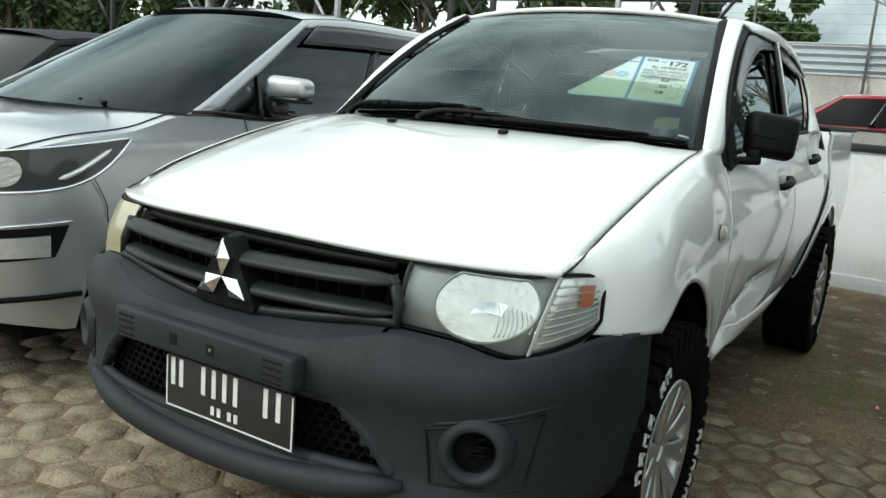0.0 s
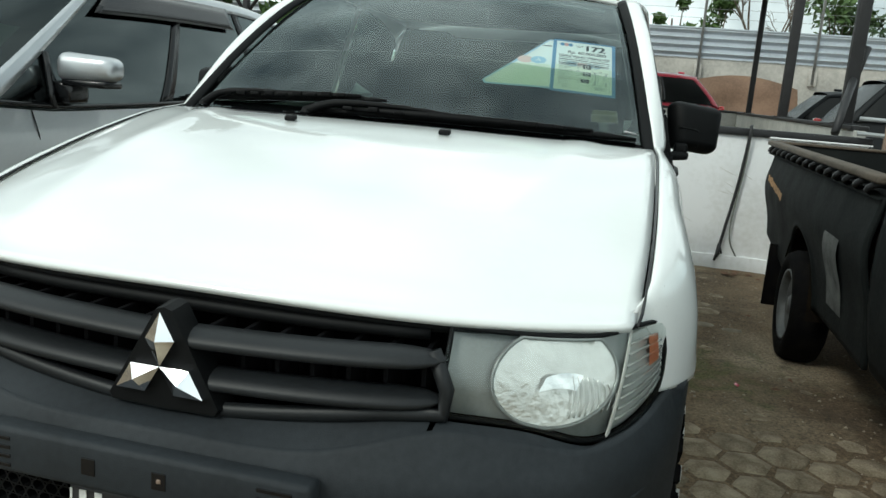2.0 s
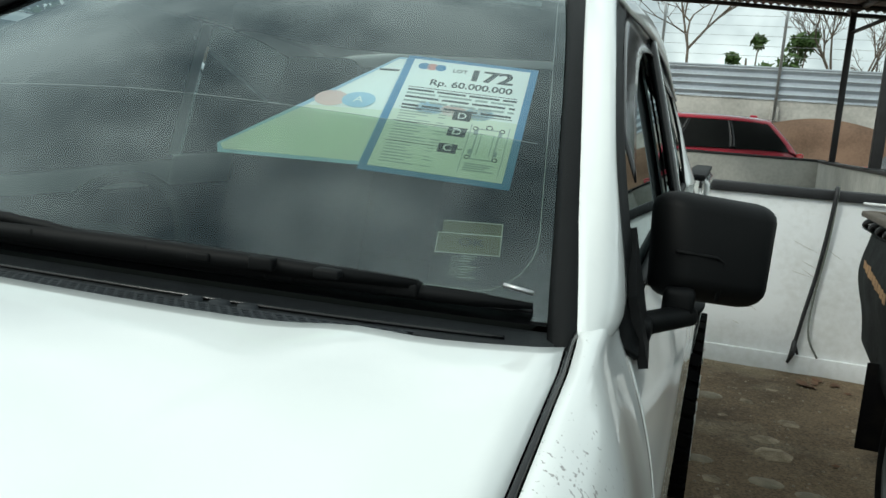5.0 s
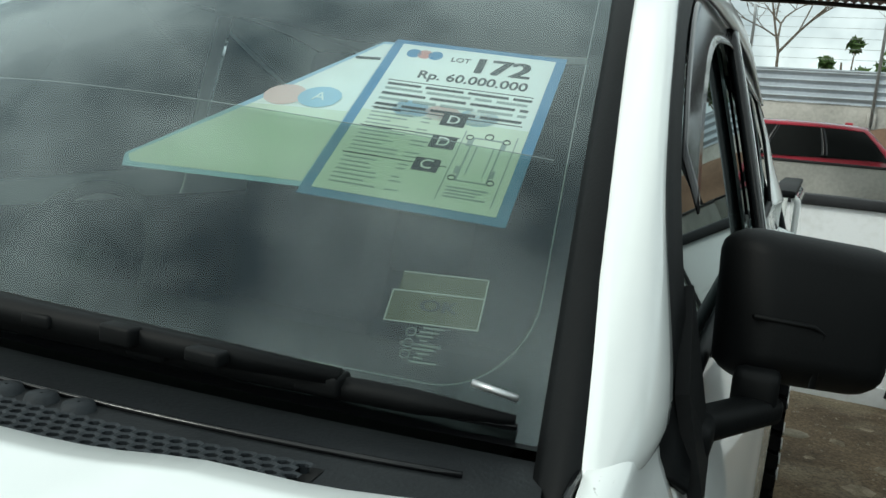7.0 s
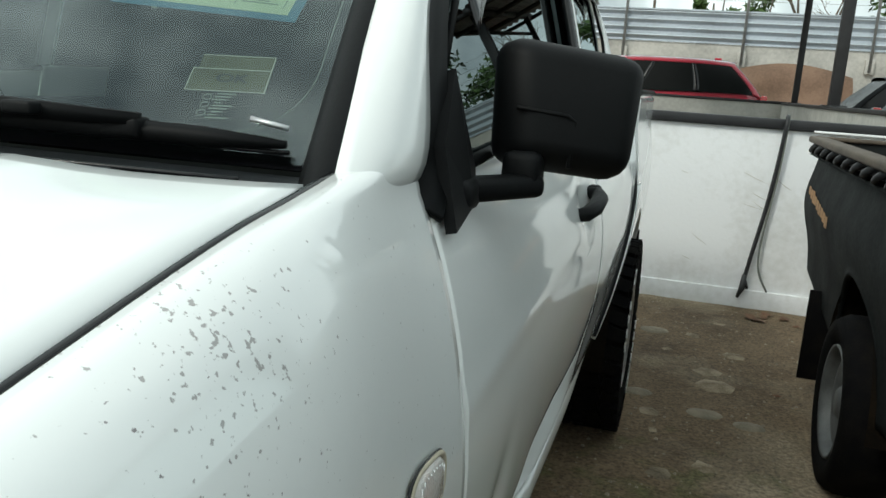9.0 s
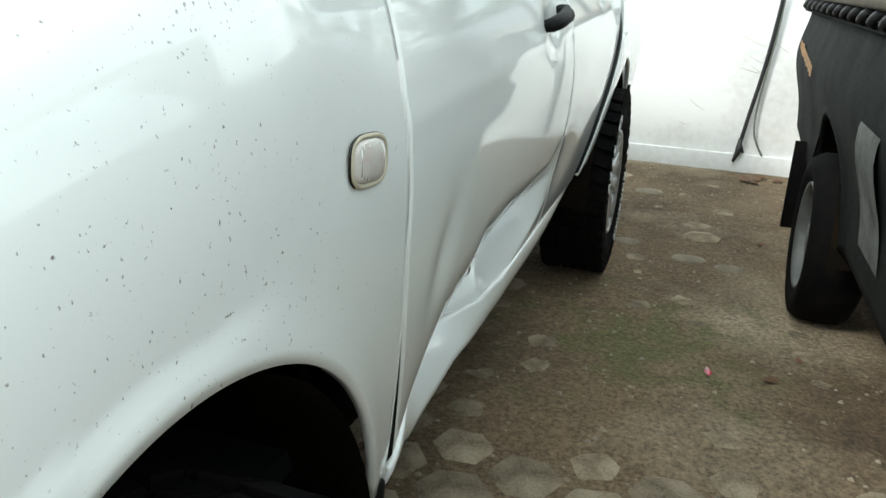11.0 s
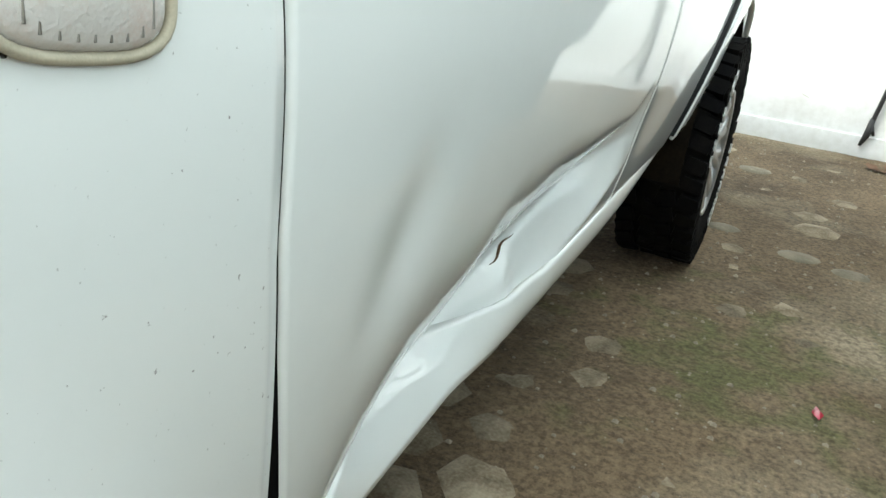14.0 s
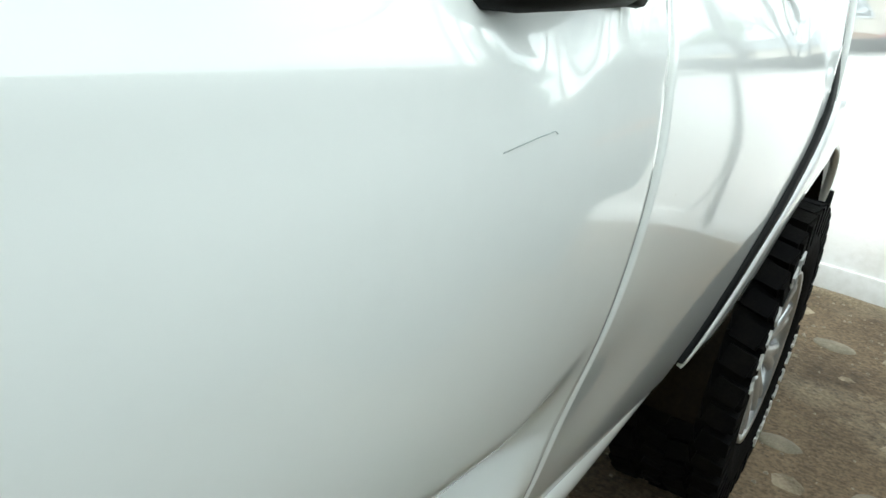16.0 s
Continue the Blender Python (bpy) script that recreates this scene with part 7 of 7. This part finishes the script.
post("canopy_post", "black steel canopy post on the side wall", 2.47, 14.5, 1.33, 3.75, 0.045, STEELD, "canopy posts")
post("canopy_post", "black steel canopy post on the side wall", 2.47, 10.6, 1.33, 3.40, 0.06, STEELD, "canopy posts")
p3 = post("canopy_post", "thick black steel canopy post with a brace", 2.47, 6.95, 1.33, 3.35, 0.055, STEELD, "canopy posts")
mesh_ob("brace", *tube([(2.47, 6.9, 1.72), (2.36, 6.6, 1.45), (2.30, 6.45, 1.25)], 0.035, 8), STEELD, p3)
mesh_ob("brace", *tube([(2.48, 6.95, 1.75), (2.55, 6.98, 2.02)], 0.045, 8), STEELD, p3)
post("scaffold_tube", "rusty scaffold tube behind the cargo pickup", 2.62, 6.10, 0.0, 3.4, 0.022, RUST, "tubes behind the pickup")
post("scaffold_tube", "galvanised tube behind the cargo pickup", 2.66, 5.65, 0.0, 3.4, 0.032, STEELG, "tubes behind the pickup")
rails = thing("tube_rails", "galvanised rails tied to the upright tubes", "rail", (3.2, 6.1, 1.2))
for z in (1.24, 1.36, 2.42):
    mesh_ob("rail", *tube([(2.40, 6.12, z + 0.03), (4.6, 6.0, z)], 0.018, 7), STEELG, rails)

canopy = thing("canopy", "grey corrugated canopy roof over the bays behind the wall", "canopy", (1.5, 12, 3.4))


def can_pt(u, v):
    x = lerp(-0.6, 3.1, u)
    y = lerp(10.2, 15.1, v)
    return Vector((x, y, 3.30 + 0.088 * (y - 10.2) + 0.05 * (2.5 - x) + 0.018 * math.sin(x * 2 * math.pi / 0.12)))


mesh_ob("roof_sheet", *grid(can_pt, 260, 8), mat("roof_underside", (0.20, 0.21, 0.21), 0.6, metal=0.3, var=0.3, scale=1.5), canopy)
for y in (10.25, 11.8, 13.4, 15.05):
    mesh_ob("purlin", *tube([can_pt(k / 6, (y - 10.2) / 4.9) + Vector((0, 0, -0.06)) for k in range(7)], 0.035, 6), STEELD, canopy)
mesh_ob("rafter", *tube([(2.47, 10.2, 3.24), (2.47, 15.1, 3.70)], 0.05, 6), STEELD, canopy)
mesh_ob("rafter", *tube([(3.08, 10.2, 3.22), (3.08, 15.1, 3.67)], 0.03, 6), STEELD, canopy)
mesh_ob("tie", *tube([(2.47, 14.5, 3.3), (3.05, 12.6, 3.45)], 0.03, 6), STEELD, canopy)

fence = setting("boundary_fence", box(-70, 28.0, -0.1, 70, 28.25, 2.96), CONCRETE, "pale concrete boundary wall below zinc sheeting", bevel=0.02)


def sheet_pt(u, v):
    z = lerp(2.96, 3.92, v)
    return (lerp(-70, 70, u), 27.96 + 0.05 * math.sin((z - 2.96) * 2 * math.pi / 0.24), z)


mesh_ob("zinc_sheeting", *grid(sheet_pt, 60, 40), ZINC, fence, "ribbed zinc sheeting")
mesh_ob("sheet_cap", *rbox(-70, 27.90, 3.90, 70, 28.02, 3.96, 0.01), ZINC, fence)
for k in range(-14, 15):
    x = 2.15 + 3.6 * k
    fp = thing("fence_post", "galvanised fence post with barbed wire above the sheeting", "fence post", (x, 27.86, 2.4), "fence posts")
    mesh_ob("tube", *tube([(x, 27.86, 2.35), (x, 27.86, 5.25), (x + 0.0, 27.6, 5.75)], 0.045, 8), STEELG, fp)
    mesh_ob("bracket", *rbox(x - 0.12, 27.86, 2.3, x + 0.12, 28.0, 2.75, 0.01), CONCRETE, fp)
for k in range(5):
    wv = thing("barbed_wire", "thin barbed wire strung between the fence posts", "wire", (0, 27.85, 4.25 + 0.3 * k), "fence wires")
    mesh_ob("strand", *tube([(-50, 27.84, 4.25 + 0.3 * k), (52, 27.84, 4.25 + 0.3 * k)], 0.007, 4), STEELG, wv)
bank = [Vector((lerp(1.6, 5.2, u), 26.9 - 0.9 * (1 - v) ** 0.5 + 0.25 * noise.noise((u * 5, v * 4, 0)), 2.45 * v * (0.85 + 0.15 * math.sin(3 * u)))) for v in [k / 10 for k in range(11)] for u in [k / 14 for k in range(15)]]
setting("earth_bank", (bank, [(j * 15 + i, j * 15 + i + 1, (j + 1) * 15 + i + 1, (j + 1) * 15 + i) for j in range(10) for i in range(14)]), EARTHB, "red-brown earth bank against the boundary wall", smooth=True)

# steel shed columns with forked braces on the far left
for k in range(9):
    x, y = -2.6 - 1.9 * k, 12.5 + 0.5 * (k % 2) * 3
    col = thing("shed_column", "galvanised shed column with forked braces", "column", (x, y, 0), "shed columns")
    mesh_ob("shaft", *rbox(x - 0.05, y - 0.05, 0, x + 0.05, y + 0.05, 4.6, 0.01), STEELG if k % 3 == 1 else STEELD, col)
    for s in (-1, 1):
        mesh_ob("brace", *tube([(x, y, 2.35), (x + s * 0.75, y, 3.35)], 0.032, 7), STEELG if k % 3 == 1 else STEELD, col)
beam = thing("shed_beam", "galvanised lattice beam on the shed columns", "beam", (-10, 12.5, 4.0))
for y in (12.5, 14.0):
    mesh_ob("chord", *tube([(-20, y, 3.40), (-2.2, y, 3.40)], 0.028, 6), STEELD, beam)


# ---- trees ----
def leaf_cloud(spots, n, size, seed):
    rnd = random.Random(seed)
    v, f = [], []
    for c, r in spots:
        for _ in range(n):
            d = Vector((rnd.gauss(0, 1), rnd.gauss(0, 1), rnd.gauss(0, 0.8)))
            d = d.normalized() * r * rnd.random() ** 0.45
            p = Vector(c) + d
            a = Vector((rnd.gauss(0, 1), rnd.gauss(0, 1), rnd.gauss(0, 1))).normalized()
            b = a.orthogonal().normalized()
            s = size * rnd.uniform(0.6, 1.3)
            k = len(v)
            v += [p - a * s, p + b * s * 0.45, p + a * s, p - b * s * 0.45]
            f.append((k, k + 1, k + 2, k + 3))
    return v, f


def tree(x, y, h, r, seed, material, label, clumps=16, leaves=110, z0=0.0, size=0.16):
    rnd = random.Random(seed)
    t = thing("tree", label, "tree", (x, y, z0), "trees behind the fence")
    pieces = [tube([(x, y, z0 - 0.1), (x + 0.1, y, z0 + h * 0.35), (x - 0.05, y, z0 + h * 0.8)], [0.16, 0.11, 0.03], 8)]
    spots = []
    for k in range(clumps):
        a = rnd.uniform(0, 6.283)
        zz = z0 + h * rnd.uniform(0.42, 1.0)
        rr = r * rnd.uniform(0.2, 1.0) * (1.1 - 0.5 * (zz - z0) / h)
        c = (x + rr * math.cos(a), y + rr * math.sin(a), zz)
        spots.append((c, r * rnd.uniform(0.22, 0.42)))
        b = (x, y, z0 + h * rnd.uniform(0.3, 0.6))
        pieces.append(tube([b, tuple((b[i] + c[i]) / 2 + 0.1 for i in range(3)), c], [0.05, 0.035, 0.015], 5))
    mesh_ob("trunk", *join(*pieces), BARK, t)
    mesh_ob("crown", *leaf_cloud(spots, leaves, size, seed + 1), material, t, smooth=False)


def bare_tree(x, y, z0, h, seed, label):
    rnd = random.Random(seed)
    t = thing("bare_tree", label, "tree", (x, y, z0), "bare trees behind the fence")
    pieces = []

    def grow(p, d, length, rad, depth):
        q = p + d * length
        mid = p.lerp(q, 0.5) + Vector((rnd.gauss(0, 0.04), rnd.gauss(0, 0.04), 0)) * length
        pieces.append(tube([p, mid, q], [rad, rad * 0.85, rad * 0.65], 4, False))
        if depth:
            for _ in range(3):
                nd = (d + Vector((rnd.gauss(0, 0.45), rnd.gauss(0, 0.45), rnd.gauss(0.08, 0.25)))).normalized()
                grow(q if rnd.random() < 0.6 else mid, nd, length * rnd.uniform(0.55, 0.8), rad * 0.6, depth - 1)
    grow(Vector((x, y, z0)), Vector((0, 0, 1)), h * 0.38, 0.09, 5)
    mesh_ob("limb_work", *join(*pieces), BARK, t)


tree(1.2, 31, 5.6, 0.9, 1, LEAF, "small green tree showing over the zinc fence", 7, 90)
tree(2.6, 31, 5.3, 1.2, 2, LEAF, "small green tree showing over the zinc fence", 8, 90)
tree(6.9, 32, 5.4, 2.0, 3, LEAF, "spreading green tree showing over the zinc fence", 14, 110)
tree(9.6, 31, 6.6, 2.2, 4, LEAFD, "spreading green tree showing over the zinc fence", 16, 110)
tree(11.5, 30, 8.0, 2.6, 5, LEAF, "tall green tree showing over the zinc fence", 18, 120)
bare_tree(-0.8, 30.5, 2.0, 7.0, 6, "bare grey tree behind the zinc fence")
bare_tree(3.9, 31, 2.0, 5.2, 7, "bare grey tree behind the zinc fence")
bare_tree(5.2, 33, 2.0, 5.0, 8, "bare grey tree behind the zinc fence")
for k in range(17):
    rnd = random.Random(40 + k)
    tree(-4.5 - 2.9 * k, rnd.uniform(20, 26) if k > 1 else 29.5, rnd.uniform(6.0, 9.5) if k > 1 else 6.0, rnd.uniform(2.0, 3.0) if k > 1 else 1.3, 50 + k, LEAFD if k % 2 else LEAF, "dense green tree beyond the shed columns", 22, 130, size=0.2)
shed = setting("shed_fence", grid(lambda u, v: (lerp(-60, -6, u), 19.0 + 0.04 * math.sin(v * 14 * math.pi), lerp(0, 2.6, v)), 20, 84), mat("grey_louvre_sheet", (0.07, 0.075, 0.075), 0.7, metal=0.1, var=0.3, scale=1.0), "dark grey ribbed sheet fence on the far side", smooth=True)

# ---- gravel ----
random.seed(21)
gvv, gff = [], []
for _ in range(5200):
    x, y = random.uniform(-1.6, 2.1), random.uniform(-2.0, 6.1)
    if y < 0.3 and random.random() < 0.5:
        continue
    s = 0.0018 + 0.007 * random.random() ** 3
    z = dirt_z(x, y)
    k = len(gvv)
    gvv += [(x - s, y - s * 0.6, z), (x + s * 0.9, y - s, z), (x + s, y + s * 0.8, z), (x - s * 0.8, y + s, z), (x + s * 0.2, y - s * 0.1, z + s * 1.1)]
    gff += [(k, k + 1, k + 4), (k + 1, k + 2, k + 4), (k + 2, k + 3, k + 4), (k + 3, k, k + 4)]
tagged(mesh_ob("gravel", gvv, gff, mat("gravel_stone", (0.34, 0.29, 0.22), 0.9, var=0.5, scale=30), None, smooth=False), "scattered small grit on the dirt", "gravel", kind="stuff")

# ---- six-sided paving stones ----
PAVER = mat("old_concrete_paver", (0.36, 0.30, 0.215), 0.92, var=0.5, scale=9, bump=0.9, bscale=70, color2=(0.12, 0.088, 0.053), stain=0.52)
pn, pl = PAVER.node_tree.nodes, PAVER.node_tree.links
pp = pn["Principled BSDF"]
info = pn.new("ShaderNodeObjectInfo")
hsv = pn.new("ShaderNodeHueSaturation")
mrg = pn.new("ShaderNodeMapRange")
mrg.inputs[3].default_value, mrg.inputs[4].default_value = 0.75, 1.15
pl.new(info.outputs["Random"], mrg.inputs[0])
pl.new(mrg.outputs[0], hsv.inputs["Value"])
pl.new(pp.inputs["Base Color"].links[0].from_socket, hsv.inputs["Color"])
pl.new(hsv.outputs["Color"], pp.inputs["Base Color"])


def paver_piece(rnd):
    R = 0.1115
    v, f = [], []
    for r_, z in ((1.0, -0.05), (1.0, -0.012), (0.88, -0.001), (0.55, 0.009), (0.0001, 0.014)):
        v += [(R * r_ * math.cos(math.pi / 3 * q) * (1 + 0.03 * rnd.uniform(-1, 1)), R * r_ * math.sin(math.pi / 3 * q) * (1 + 0.03 * rnd.uniform(-1, 1)), z + 0.0015 * rnd.uniform(-1, 1)) for q in range(6)]
    for j in range(4):
        f += [(j * 6 + q, j * 6 + (q + 1) % 6, (j + 1) * 6 + (q + 1) % 6, (j + 1) * 6 + q) for q in range(6)]
    return v, f


rnd = random.Random(9)
kinds = []
for k in range(6):
    v, f = paver_piece(rnd)
    me = bpy.data.meshes.new("paving_stone")
    me.from_pydata(v, [], f)
    me.materials.append(PAVER)
    me.polygons.foreach_set("use_smooth", [True] * len(me.polygons))
    kinds.append((me, v, f))
rest_v, rest_f, count = [], [], 0
TURN = Matrix.Rotation(radians(8), 4, "Z")
for i in range(-24, 24):
    for j in range(-22, 34):
        p = TURN @ Vector((0.1745 * i, 0.2015 * (j + 0.5 * (i % 2)), 0))
        if not (-3.8 < p.x < 3.6 and -3.4 < p.y < 6.08):
            continue
        k = rnd.randrange(6)
        dz = rnd.gauss(0, 0.004) + (-0.0015 if p.x > 0.5 and p.y > 1.2 else 0.002)
        m = Matrix.Translation((p.x, p.y, dz)) @ Matrix.Rotation(radians(8) + math.pi / 3 * rnd.randrange(6), 4, "Z") @ Matrix.Rotation(rnd.gauss(0, 0.018), 4, "X") @ Matrix.Rotation(rnd.gauss(0, 0.018), 4, "Y")
        near = (0.72 < p.x < 1.75 and 1.4 < p.y < 6.0) or (-1.5 < p.x < 1.0 and -0.75 < p.y < 0.35)
        if near and count < 300:
            ob = new("paving_stone", kinds[k][0])
            ob.matrix_basis = m
            ob.parent = ground
            count += 1
        else:
            base = len(rest_v)
            rest_v += [m @ Vector(q) for q in kinds[k][1]]
            rest_f += [tuple(a + base for a in q) for q in kinds[k][2]]
tagged(mesh_ob("paving", rest_v, rest_f, PAVER, None), "worn six-sided concrete paving half covered by dirt", "paving", kind="stuff")
